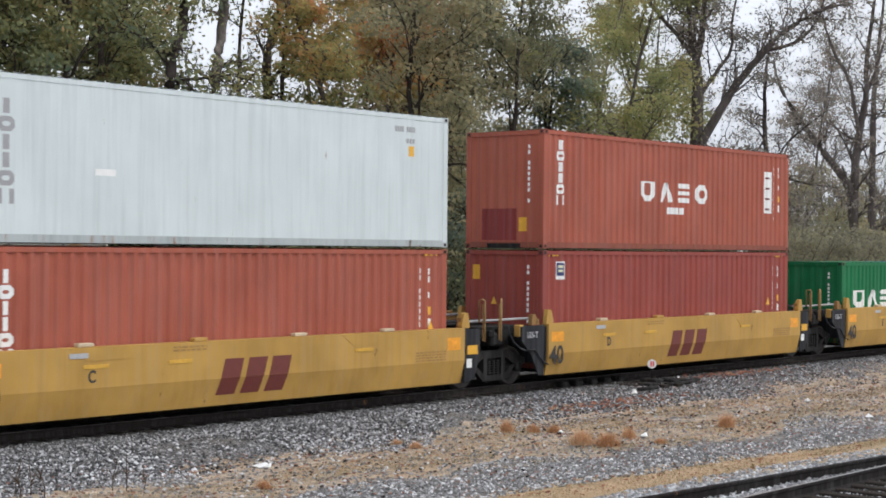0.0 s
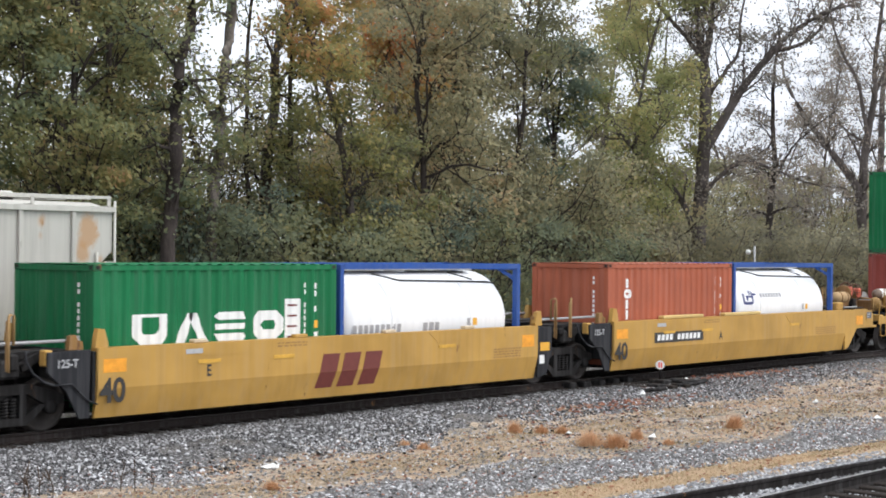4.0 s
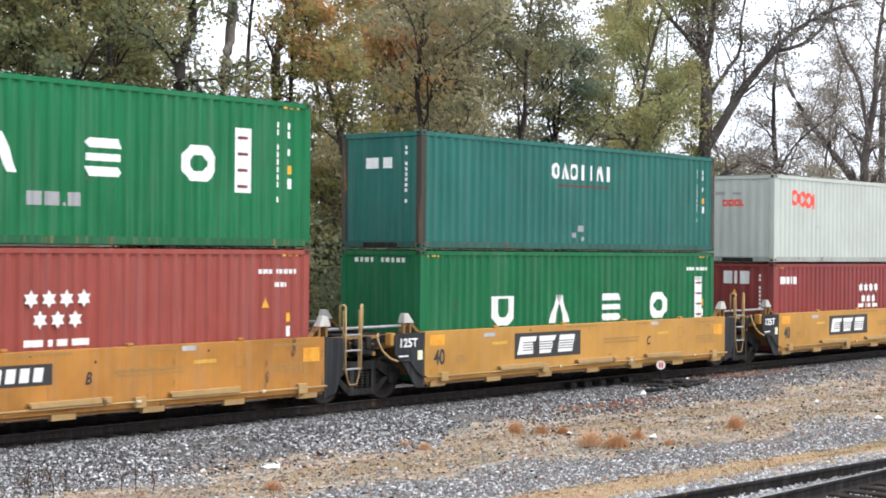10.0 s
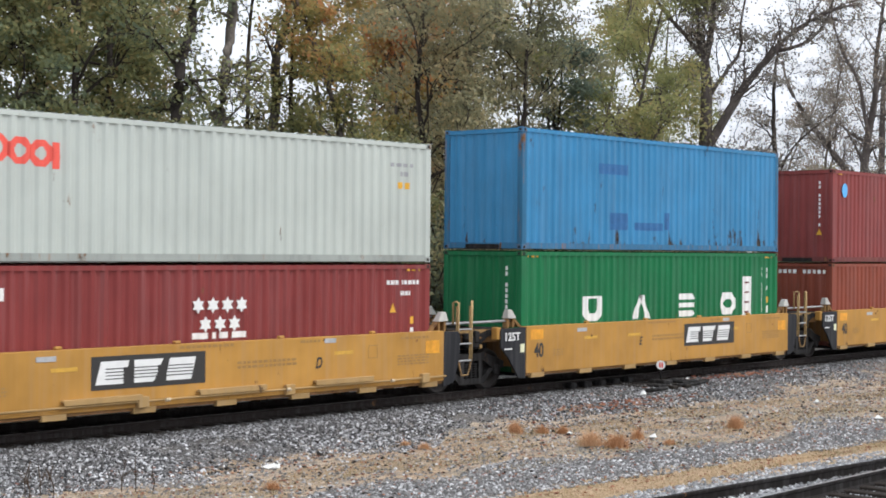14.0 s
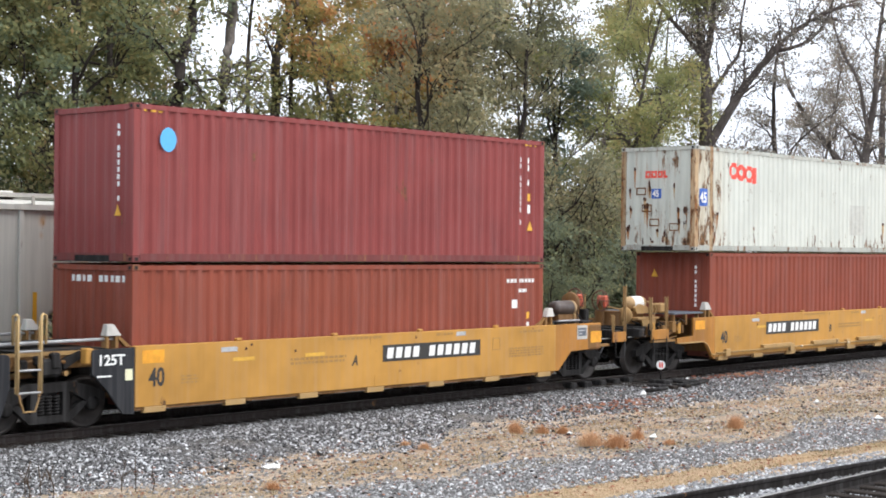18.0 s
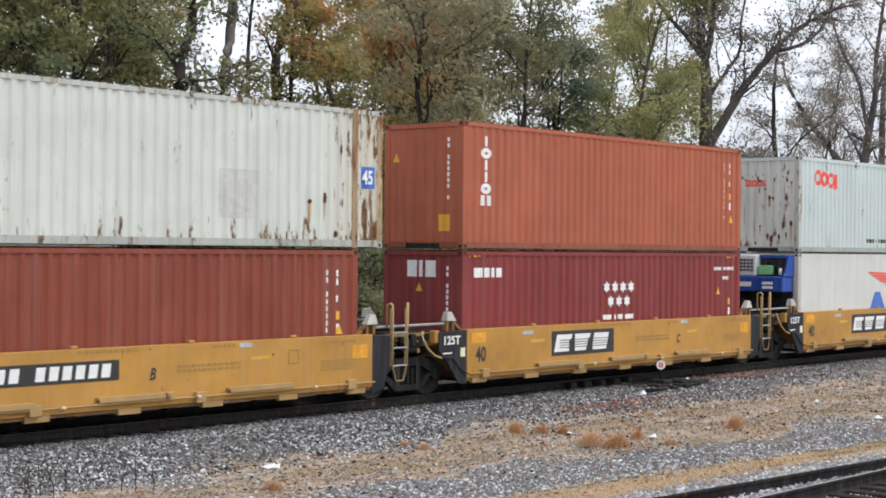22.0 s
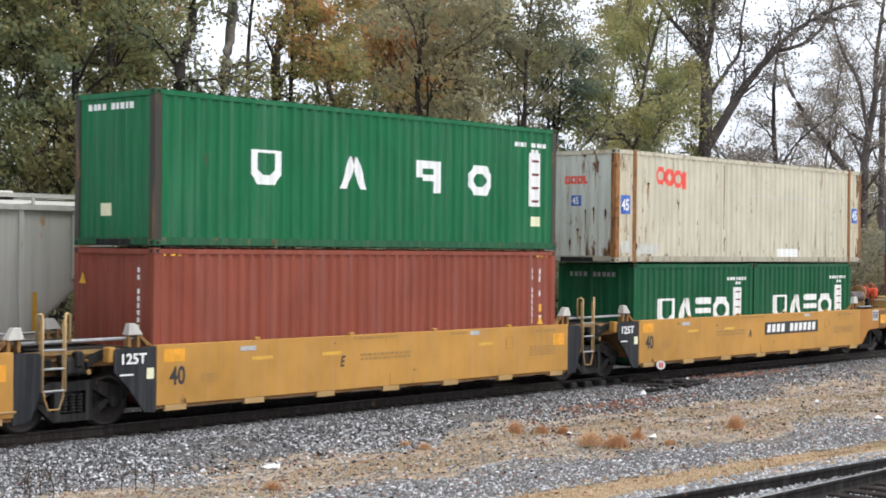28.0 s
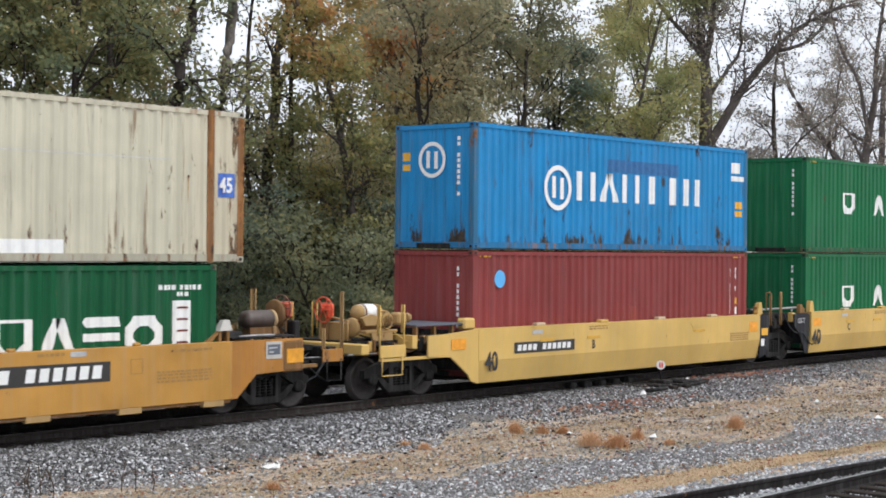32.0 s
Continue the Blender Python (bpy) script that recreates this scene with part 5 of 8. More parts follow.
def tank_container(x, label, marks):
    e = thing("tank_container", label, "tank container", "containers on the train", (x, YC, LOW))
    MOVERS.append((e, x, LOW))
    L, H, r = FT20, STD, 1.13
    blue = painted("blue_frame_paint", (0.030, 0.085, 0.30), x, 0.05, 0.3)
    white = painted("white_tank_paint", (0.80, 0.81, 0.82), x, 0.0, 0.12, 0.35, 0.04)
    for x0 in (0.0, L - 0.15):
        for s in (-1, 1):
            part("corner_post", bevelled(box(NB(), x0 + 0.03 * (x0 < 1), x0 + 0.15 - 0.03 * (x0 > 1), s * HW - 0.15 * (s > 0), s * HW + 0.15 * (s < 0), 0.0, H), 0.01), blue, e)
            part("brace", squared(prism(NB(), [(s * 1.08, H - 0.40), (s * 1.08, H - 0.31), (s * 0.62, H - 0.1), (s * 0.5, H - 0.1)], x0 + 0.03, x0 + 0.12, "x")), blue, e)
        part("end_header", box(NB(), x0, x0 + 0.15, -HW + 0.15, HW - 0.15, H - 0.15, H), blue, e)
        part("end_sill", box(NB(), x0, x0 + 0.15, -HW + 0.15, HW - 0.15, 0.0, 0.15), blue, e)
    for s in (-1, 1):
        part("top_rail", box(NB(), 0.15, L - 0.15, s * HW - 0.10 * (s > 0), s * HW + 0.10 * (s < 0), H - 0.11, H), blue, e)
        part("bottom_rail", box(NB(), 0.15, L - 0.15, s * HW - 0.12 * (s > 0), s * HW + 0.12 * (s < 0), 0.0, 0.14), blue, e)
    z = 0.16 + r
    prof = [(0.12, 0.05), (0.14, 0.45), (0.22, 0.82), (0.34, 1.02), (0.46, 1.10), (0.58, r), (L - 0.58, r), (L - 0.46, 1.10), (L - 0.34, 1.02), (L - 0.22, 0.82), (L - 0.14, 0.45), (L - 0.12, 0.05)]
    part("tank_shell", lathe(NB(), prof, "x", (0, 0, z), 48), white, e, "glossy white tank shell")
    for a in (1.7, 4.3):
        part("shell_band", lathe(NB(), [(a, r + 0.006), (a + 0.06, r + 0.006)], "x", (0, 0, z), 48), white, e)
    part("walkway", box(NB(), 0.9, L - 0.9, -0.45, 0.0, z + r + 0.02, z + r + 0.06), DECK, e)
    # spill pipe and straps over the top of the shell
    ang = lambda k, q=r + 0.015: (-q * math.sin(k), z + q * math.cos(k))
    part("drain_pipe", tube(NB(), [(1.8, *ang(0.35)), (2.4, *ang(0.62)), (L - 0.75, *ang(0.70)), (L - 0.45, *ang(0.72, 1.12))], 0.022), INK, e)
    part("drain_pipe", tube(NB(), [(4.4, *ang(0.30)), (4.9, *ang(0.62))], 0.022), INK, e)
    part("manhole", cyl(NB(), (2.9, 0, z + r - 0.05), (2.9, 0, z + r + 0.12), 0.28, 18), white, e)
    q = r + 0.004

    def curved(name, rects, m, label=""):
        bm = NB()
        for x0, x1, z0, z1 in rects:
            rows = []
            for i in range(4):
                zz = z0 + (z1 - z0) * i / 3 - z
                yy = -math.sqrt(max(0.0, q * q - zz * zz))
                rows.append([bm.verts.new((xx, yy, zz + z)) for xx in (x0, x1)])
            for lo, hi in zip(rows, rows[1:]):
                bm.faces.new((lo[0], lo[1], hi[1], hi[0]))
        ob = part(name, bm, m, e, label)
        if len(rects) > 2:
            ob["kind"] = "stuff"
    if marks == "words":
        curved("name_bar", [(0.5 + 0.17 * i, 0.62 + 0.17 * i, 1.12, 1.30) for i in range(9)], GREY_INK, "grey bars in place of a name")
        curved("name_bar", [(2.7, 2.85, 1.12, 1.30), (2.90, 3.05, 1.12, 1.30), (3.10, 3.24, 1.12, 1.30)], GREY_INK)
    else:
        curved("emblem", [(0.75, 0.85, 1.42, 1.72), (0.85, 1.25, 1.40, 1.48), (0.95, 1.05, 1.52, 1.66), (1.05, 1.35, 1.60, 1.66), (1.25, 1.33, 1.44, 1.78), (1.33, 1.52, 1.66, 1.72), (1.12, 1.20, 1.68, 1.80)], NIGHT_BLUE, "dark blue emblem")
        curved("name_bar", [(1.75 + 0.16 * i, 1.86 + 0.16 * i, 1.60, 1.72) for i in range(8)], GREY_INK, "grey bars in place of a name")
    curved("notice", [(4.4, 4.55, 1.20, 1.36)], AMBER)
    curved("notice", [(4.2, 4.33, 1.20, 1.36), (4.2, 4.7, 1.08, 1.11)], GREY_INK)
    return e


# --- paints
RED_A = painted("weathered_red_container", (0.37, 0.105, 0.068), 21, 0.03, 0.22)
RED_B = painted("brick_red_container", (0.30, 0.070, 0.055), 22, 0.05, 0.22)
RED_C = painted("wine_red_container", (0.238, 0.047, 0.044), 23, 0.05, 0.22)
RED_D = painted("rust_red_container", (0.245, 0.064, 0.040), 24, 0.06, 0.3)
RED_E = painted("orange_red_container", (0.40, 0.115, 0.062), 25, 0.03, 0.2)
RED_F = painted("dark_crimson_container", (0.243, 0.057, 0.053), 26, 0.05, 0.28)
GREEN_A = painted("bright_green_container", (0.012, 0.155, 0.058), 27, 0.04, 0.25)
GREEN_B = painted("deep_green_container", (0.011, 0.135, 0.052), 28, 0.05, 0.3)
GREEN_DEEP = painted("deep_green_short_container", (0.0068, 0.0891, 0.0343), 28, 0.05, 0.3)
TEAL = painted("teal_green_container", (0.024, 0.135, 0.112), 29, 0.07, 0.3)
WHITE_A = painted("white_container", (0.62, 0.68, 0.68), 30, 0.02, 0.30, 0.45, 0.05)
GREY_A = painted("light_grey_container", (0.50, 0.535, 0.49), 31, 0.05, 0.16, 0.5, 0.06)
GREY_B = painted("rusty_pale_container", (0.615, 0.63, 0.57), 32, 0.30, 0.25, 0.55, 0.08, foot=0.13, flank=0.075)
GREY_END = painted("rust_spotted_pale_container", (0.55, 0.57, 0.51), 52, 0.585, 0.3, 0.6, 0.08, foot=0.12)
SPECKLED = painted("rust_specked_white_container", (0.62, 0.64, 0.59), 55, 0.55, 0.25, 0.6, 0.08, foot=0.10)
POCKED = painted("rust_pocked_post", (0.49, 0.50, 0.45), 53, 0.70, 0.5, 0.7)
GREY_C = painted("bluish_white_container", (0.545, 0.605, 0.585), 33, 0.16, 0.22, 0.5, 0.06, foot=0.06)
CREAM_A = painted("cream_container", (0.585, 0.55, 0.425), 34, 0.33, 0.40, 0.55, 0.10, foot=0.08, flank=0.04, oxide=((0.045, 0.035, 0.026), (0.20, 0.12, 0.065)))
CREAM_RAIL = painted("rust_pocked_cream_rail", (0.56, 0.52, 0.40), 54, 0.62, 0.5, 0.7)
REEFER = painted("white_reefer_container", (0.60, 0.607, 0.57), 35, 0.03, 0.2, 0.45, 0.05)
BLUE_A = painted("sky_blue_container", (0.050, 0.235, 0.44), 36, 0.26, 0.3, foot=0.14, oxide=((0.022, 0.020, 0.018), (0.085, 0.060, 0.042)))
BLUE_B = painted("bright_blue_container", (0.016, 0.225, 0.49), 37, 0.36, 0.35, foot=0.17, oxide=((0.022, 0.020, 0.018), (0.085, 0.060, 0.042)))
STAINED = painted("stained_white_post", (0.52, 0.50, 0.44), 56, 0.40, 0.7, 0.6, 0.15)
DULL = plain("dull_patch_paint", (0.53, 0.53, 0.48), 0.65, 0, 0.12)
PALE_BLUE = plain("pale_blue_patch_paint", (0.58, 0.70, 0.82), 0.6, 0, 0.06)
OLD_BLUE = plain("old_blue_paint", (0.022, 0.125, 0.31), 0.6, 0, 0.2)
BLUE_POST = painted("worn_blue_post", (0.035, 0.150, 0.27), 40, 0.50, 0.5, 0.65)
RUST_POST = painted("rusted_post", (0.24, 0.115, 0.045), 38, 1.15, 0.8, 0.8, 0.5, oxide=((0.040, 0.022, 0.016), (0.34, 0.15, 0.05)))
TAN_POST = painted("rust_stained_tan_post", (0.40, 0.285, 0.17), 38, 1.05, 0.8, 0.8, 0.4, oxide=((0.050, 0.026, 0.018), (0.30, 0.13, 0.05)))
RUST_RUN = painted("orange_rust_run", (0.36, 0.165, 0.060), 61, 0.5, 0.5, 0.8, 0.3)
SCAB = painted("dark_rust_scab", (0.075, 0.036, 0.024), 62, 0.5, 0.5, 0.85, 0.3)
THIN_RUN = painted("washed_out_rust_run", (0.50, 0.36, 0.20), 63, 0.5, 0.5, 0.7, 0.2)
DARK_POST = painted("dark_worn_post", (0.06, 0.055, 0.045), 39, 0.4, 0.4, 0.7)

# --- first set of cars: smooth golden yellow wells
S1 = [14.25, 30.0, 45.76, 61.52]
lab = "golden yellow well car with a maroon mark and black ends"
well_car(lab, S1[0], True, "C", YELLOW_NEW, "maroon", "art", "art")
well_car(lab, S1[1], True, "D", YELLOW_NEW, "maroon", "art", "art")
well_car(lab, S1[2], True, "E", YELLOW_NEW, "maroon", "art", "art")
well_car("golden yellow well car with a black number board, end unit", S1[3], True, "A", YELLOW_NEW, "number", "art", "end")

b = load(Box("red steel container in a yellow well car", FT40, HC, RED_A, S1[0], LOW))
triton_like(b, 0.63, 2.50)
b.codes(), b.triangle(FT40 - 0.55, 1.1)
b = load(Box("smooth white container stacked on a red one", FT40, HC, WHITE_A, S1[0], UP(HC), True))
b.column("block_mark", ("bar", "ring", "bar", "bar", "ring", "twin"), 0.60, 2.45, 0.33, 0.255, 0.05, 0.085, GREY_INK, "column of grey block marks")
b.side("serial_code", code_row(10.44, 11.1, 2.50, 9, 0.12), GREY_INK)
b.side("type_code", code_row(10.8, 11.1, 2.26, 3, 0.1), GREY_INK), b.side("notice", [(10.88, 11.05, 1.98, 2.2)], AMBER)
b.side("repair_patch", [(2.6, 3.05, 1.22, 1.34)], WHITE)

b = load(Box("brick red container with a small crest in a yellow well car", FT40, HC, RED_B, S1[1], LOW))
b.side("crest", [(0.57, 0.94, 2.18, 2.62)], WHITE, "blue and yellow crest on a white square")
b.side("crest_field", [(0.60, 0.91, 2.27, 2.59)], NIGHT_BLUE, "", 0.007), b.side("crest_bar", [(0.66, 0.86, 2.46, 2.53), (0.66, 0.82, 2.36, 2.42)], CREAM, "", 0.010)
b.codes(), b.triangle(FT40 - 1.2, 1.35), b.triangle(0.3, 1.55, 0.2, True)
b.end("notice", [(0.76, 1.0, 2.16, 2.52)], AMBER, "yellow notice")
b = load(Box("weathered red container stacked on a brick red one", FT40, HC, RED_A, S1[1], UP(HC)))
triton_like(b, 0.54, 2.66)
uasc_like(b, 4.26, 7.57, 1.28, 0.52, 0.62, (10.76, 1.10, 2.32))
b.side("painted_line", [(5.53, 5.75, 0.96, 1.14), (5.80, 6.1, 0.96, 1.14), (6.14, 6.38, 0.96, 1.14)], WHITE)
b.codes(True, True, None, False), b.end("notice", [(-0.70, -0.45, 0.42, 0.76)], AMBER, "yellow notice")
b.end("old_paint_patch", [(-0.38, 0.72, 0.2, 0.98)], RED_C, "darker repainted patch")

b = load(Box("short green container in a yellow well car", FT20, STD, GREEN_A, S1[2], LOW))
uasc_like(b, 0.88, 4.58, 1.12, 0.56, 0.80, (4.63, 1.06, 1.90))
b.codes(True, True, None, False)
tank_container(S1[2] + FT20 + 0.08, "white tank in a blue frame beside a green container", "words")
b = load(Box("short red container in a yellow well car", FT20, STD, RED_E, S1[3], LOW))
triton_like(b, 0.71, 2.20, 4)
b.codes(True, True, None, False)
tank_container(S1[3] + FT20 + 0.08, "white tank in a blue frame with a dark emblem", "emblem")

# --- second set: five older ochre wells
S2 = [81.18, 96.72, 112.26, 127.70, 143.34]
lab = "ochre yellow well car with a black and white logo board"
well_car("ochre yellow well car with a black number board, end unit", S2[0], False, "B", YELLOW_WORN, "number", "end", "art", True)
well_car(lab, S2[1], False, "C", YELLOW_OLD, "logo", "art", "art", True)
well_car(lab, S2[2], False, "D", YELLOW_OLD, "logo", "art", "art", True)
well_car(lab, S2[3], False, "E", YELLOW_OLD, "logo", "art", "art")
well_car("ochre yellow well car with a black number board, end unit", S2[4], False, "A", YELLOW_OLD, "number", "art", "end")

zim_like(S2[0], HC, RED_B, "red container with white stars in an ochre well car")
b = load(Box("bright green container with wide-set white block marks", FT40, HC, GREEN_A, S2[0], UP(HC)))
uasc_like(b, 2.36, 9.70, 1.22, 0.68, 0.81, (10.19, 1.04, 2.29))
b.side("painted_line", [(5.54, 5.85, 0.68, 0.92), (5.9, 6.2, 0.68, 0.92), (6.26, 6.32, 0.68, 0.74), (6.38, 6.65, 0.68, 0.92)], GREY_INK, "grey bars of a painted-on line")
b.codes()

b = load(Box("green container with white block marks in an ochre well car", FT40, HC, GREEN_B, S2[1], LOW))
uasc_like(b, 2.51, 9.84, 1.16, 0.68, 0.81, (11.20, 1.10, 2.24))
b.codes(False, False), b.end("serial_code", [(0.7 - 0.16 * i, 0.8 - 0.16 * i, 2.62, 2.72) for i in range(10) if i != 4], WHITE)
b = load(Box("teal container with a dark worn corner post", FT40, STD, TEAL, S2[1], UP(HC), post=DARK_POST))
b.row("block_mark", ("ring", "lean", "ring", "bar", "bar", "lean", "bar"), 4.76, 7.24, 1.72, 0.38, 0.30, 0.08, WHITE, "row of white block marks")
b.side("line_bar", [(4.9, 7.1, 1.55, 1.59)], MAROON)
b.end("notice", [(0.10, 0.47, 1.78, 2.02), (-0.32, -0.05, 1.78, 2.02)], WHITE)
b.side("patch", [(5.6, 5.72, 0.3, 0.42), (5.85, 6.05, 0.45, 0.6), (5.95, 6.1, 0.22, 0.32)], GREY_INK)
b.codes(True, True, None, False)

zim_like(S2[2], STD, RED_C, "dark red container with white stars in an ochre well car")
b = load(Box("light grey container with red block marks", FT40, STD, GREY_A, S2[2], UP(STD)))
oocl_like(b, 1.06, 1.70, RED, 1.66, 0.54)
b.side("serial_code", code_row(10.9, 11.9, 2.05, 5, 0.08), GREY_INK), b.side("type_code", code_row(11.2, 11.5, 1.85, 2, 0.1), GREY_INK)
b.side("notice", [(11.15, 11.27, 1.58, 1.72), (11.38, 11.50, 1.58, 1.72)], AMBER), b.end("notice", [(0.45, 0.8, 2.0, 2.1), (-0.1, 0.2, 2.0, 2.08)], GREY_INK)

b = load(Box("green container with white block marks in an ochre well car", FT40, HC, GREEN_A, S2[3], LOW))
uasc_like(b, 2.50, 9.81, 1.16, 0.62, 0.81, (10.25, 1.10, 2.22))
b.codes()
b = load(Box("sky blue container with painted-over darker patches", FT40, HC, BLUE_A, S2[3], UP(HC), post=BLUE_POST))
b.side("old_paint_patch", [(3.14, 4.41, 1.92, 2.18), (3.64, 4.45, 0.52, 0.95), (4.75, 6.05, 0.52, 0.72), (6.15, 6.4, 0.55, 1.0)], OLD_BLUE, "darker blue repainted patches")

b = load(Box("rust red container in an ochre well car", FT40, STD, RED_D, S2[4], LOW))
b.codes(False, False, None, False), b.side("notice", [(11.0, 11.2, 1.55, 1.75)], WHITE)
b.end("serial_code", [(0.55 - 0.17 * i, 0.66 - 0.17 * i, 2.26, 2.38) for i in range(10) if i != 4], WHITE)


def lozenge(b, x, z, w, h, m):
    pts = [(x + 0.5 * w * math.sin(2 * math.pi * k / 14) * (1 - 0.12 * abs(math.cos(2 * math.pi * k / 14))), z + 0.5 * h * math.cos(2 * math.pi * k / 14)) for k in range(14)]
    bm = NB()
    bm.faces.new([bm.verts.new((p, -HW - 0.003, q)) for p, q in pts])
    part("emblem", squared(bm), m, b.e, "light blue lozenge emblem")


b = load(Box("dark crimson container with a light blue lozenge", FT40, HC, RED_F, S2[4], UP(STD)))
lozenge(b, 0.79, 2.26, 0.40, 0.46, SKY_INK)
b.codes(), b.triangle(FT40 - 0.55, 0.75), b.triangle(-0.75, 0.85, 0.2, True)

# --- third set: five older ochre wells
S3 = [163.10, 178.66, 194.28, 209.78, 225.35]
well_car("ochre yellow well car with a black number board, end unit", S3[0], False, "B", YELLOW_OLD, "number", "end", "art", True)
well_car(lab, S3[1], False, "C", YELLOW_OLD, "logo", "art", "art", True)
well_car(lab, S3[2], False, "D", YELLOW_OLD, "logo", "art", "art", True)
well_car("ochre yellow well car with plain sides", S3[3], False, "E", YELLOW_OLD, "", "art", "art")
well_car("ochre yellow well car with a black number board, end unit", S3[4], False, "A", YELLOW_OLD, "number", "art", "end")


def long_box(label, paint, x, z, post, front=None, rail=None):
    b = load(Box(label, FT45, HC, paint, x, z, post=post, extra=(0.76, FT45 - 0.92), front=front, rail=rail))
    b.side("size_board", [(0.22, 0.68, 1.24, 1.72)], BLUE_INK, "blue board with a white size mark", 0.008)
    letters("45", 0.40, WHITE, b.e, 0.25, -HW - 0.006, 1.34, "stencil", "white size mark", wide=0.85)
    b.side("size_board", [(FT45 - 0.66, FT45 - 0.22, 1.24, 1.70)], BLUE_INK, "blue board with a white size mark", 0.008)
    letters("45", 0.40, WHITE, b.e, FT45 - 0.63, -HW - 0.006, 1.34, "stencil", "white size mark", wide=0.82)
    b.end("size_board", [(-0.12, 0.20, 1.45, 1.72)], BLUE_INK, "blue board with a white size mark", 0.008)
    letters("45", 0.26, WHITE, b.e, 0.008, 0.16, 1.50, "stencil", "white size mark", wide=0.8, end=True)
    return b


def rusting(b, seed, count, on_end, low=1.1):
    """Scabs of rust with ragged runs below them, thickest near the foot and beside the posts."""
    rr = random.Random(seed)
    put = b.end if on_end else b.side
    for i in range(count):
        if on_end:
            u = rr.uniform(-1.0, 1.0)
        else:
            u = 0.95 + 1.6 * rr.random() ** 2 if i % 3 else FT45 - 1.1 - 1.2 * rr.random() ** 2
        z = 0.25 + low * rr.random() ** 1.5 if i % 4 else rr.uniform(1.2, 2.3)
        w, drop = rr.uniform(0.02, 0.06), min(rr.uniform(0.10, 0.6), z - 0.20)
        tall = rr.uniform(0.03, 0.12)
        put("rust_run", [((u - w * 0.8, z), (u - w * 0.35, z - drop), (u + w * 0.2, z - drop * 0.8), (u + w * 0.9, z))], THIN_RUN if i % 3 == 0 else RUST_RUN, "", 0.005)
        put("rust_scab", [((u - w, z - tall * 0.4), (u - w * 0.3, z - tall), (u + w * 0.7, z - tall * 0.7), (u + w, z + tall * 0.2), (u + w * 0.3, z + tall), (u - w * 0.6, z + tall * 0.8))], SCAB, "", 0.008)


b = load(Box("rust red container in an ochre well car", FT40, HC, RED_D, S3[0], LOW))
b.codes(True, True, None, False), b.triangle(FT40 - 0.55, 1.15), b.triangle(0.6, 2.2, 0.22, True)
b = long_box("long pale container with heavy rust streaks and red marks", GREY_B, S3[0] - 0.80, UP(HC), TAN_POST, GREY_END, POCKED)
oocl_like(b, 1.82, 2.04, RED, 2.02, 0.42)
b.side("old_paint_patch", [(9.2, 10.2, 0.55, 1.5)], DULL, "dull patch where a mark was removed")
rusting(b, 3, 26, True), rusting(b, 4, 16, False, 0.9)
for k, (y0, z0) in enumerate(((0.55, 1.55), (0.35, 1.08), (0.1, 0.68), (-0.55, 0.55))):
    b.end("lock_frame", [(y0 - 0.16, y0 + 0.16, z0, z0 + 0.03), (y0 - 0.16, y0 + 0.16, z0 + 0.18, z0 + 0.21), (y0 - 0.16, y0 - 0.13, z0, z0 + 0.2), (y0 + 0.13, y0 + 0.16, z0, z0 + 0.2)], RUST_POST, "", 0.02)

zim_like(S3[1], HC, RED_C, "dark red container with white stars in an ochre well car")
b = load(Box("orange-red container with a column of white marks", FT40, HC, RED_E, S3[1], UP(HC)))
triton_like(b, 0.66, 2.58)
b.codes(True, True, None, False), b.triangle(FT40 - 0.55, 0.8), b.triangle(0.85, 2.0, 0.22, True)
b.end("notice", [(-0.80, -0.47, 0.40, 0.78)], AMBER, "yellow notice")

b = load(Box("white refrigerated container with a red bird mark", FT40, HC, REEFER, S3[2], LOW, True, post=STAINED))
bm = NB()
for k in (-1, 1):
    for i in range(4):
        prism(bm, [(6.08, 2.28 - 0.09 * i), (6.08 + k * (1.45 - 0.28 * i), 2.32 - 0.09 * i), (6.08 + k * (1.32 - 0.28 * i), 2.25 - 0.09 * i), (6.08, 2.21 - 0.09 * i)], -HW - 0.006, -HW - 0.002)
prism(bm, [(5.94, 1.86), (6.08, 1.80), (6.22, 1.86), (6.18, 2.30), (6.08, 2.40), (5.98, 2.30)], -HW - 0.007, -HW - 0.002)
part("bird_mark", squared(bm), RED, b.e, "red bird emblem with spread wings")
b.side("block_mark", [((4.80, 1.08), (5.92, 1.08), (5.56, 1.66), (5.16, 1.66)), (6.02, 6.66, 1.08, 1.64), (6.78, 7.2, 1.08, 1.64)], BLUE_INK, "blue block mark")
b.side("old_mark", [(10.9, 11.5, 2.5, 2.56), (11.2, 11.28, 2.0, 2.12), (11.6, 11.66, 2.0, 2.12)], GREY_INK), b.triangle(11.3, 1.66, 0.22)
part("machinery_panel", bevelled(box(NB(), -0.05, 0.018, -1.04, 1.04, 0.22, 2.72), 0.02), GRIME, b.e, "dark refrigeration machinery on the end")
for k in range(3):
    part("machinery_fan", lathe(NB(), [(-0.085, 0.24), (-0.05, 0.26)], "x", (0, -0.66 + 0.66 * k, 1.25), 16), BLACK, b.e)
g = thing("generator_set", "blue and white clip-on generator set on a container's end", "generator", "", (S3[2], YC, LOW))
MOVERS.append((g, S3[2], LOW))
NAVY = painted("navy_generator_paint", (0.025, 0.075, 0.33), 44, 0.05, 0.2, 0.4)
LIGHT = plain("white_generator_panel", (0.70, 0.73, 0.76), 0.5, 0, 0.06)
part("housing", bevelled(box(NB(), -0.66, -0.01, -1.05, 1.15, 1.72, 2.20), 0.04), NAVY, g)
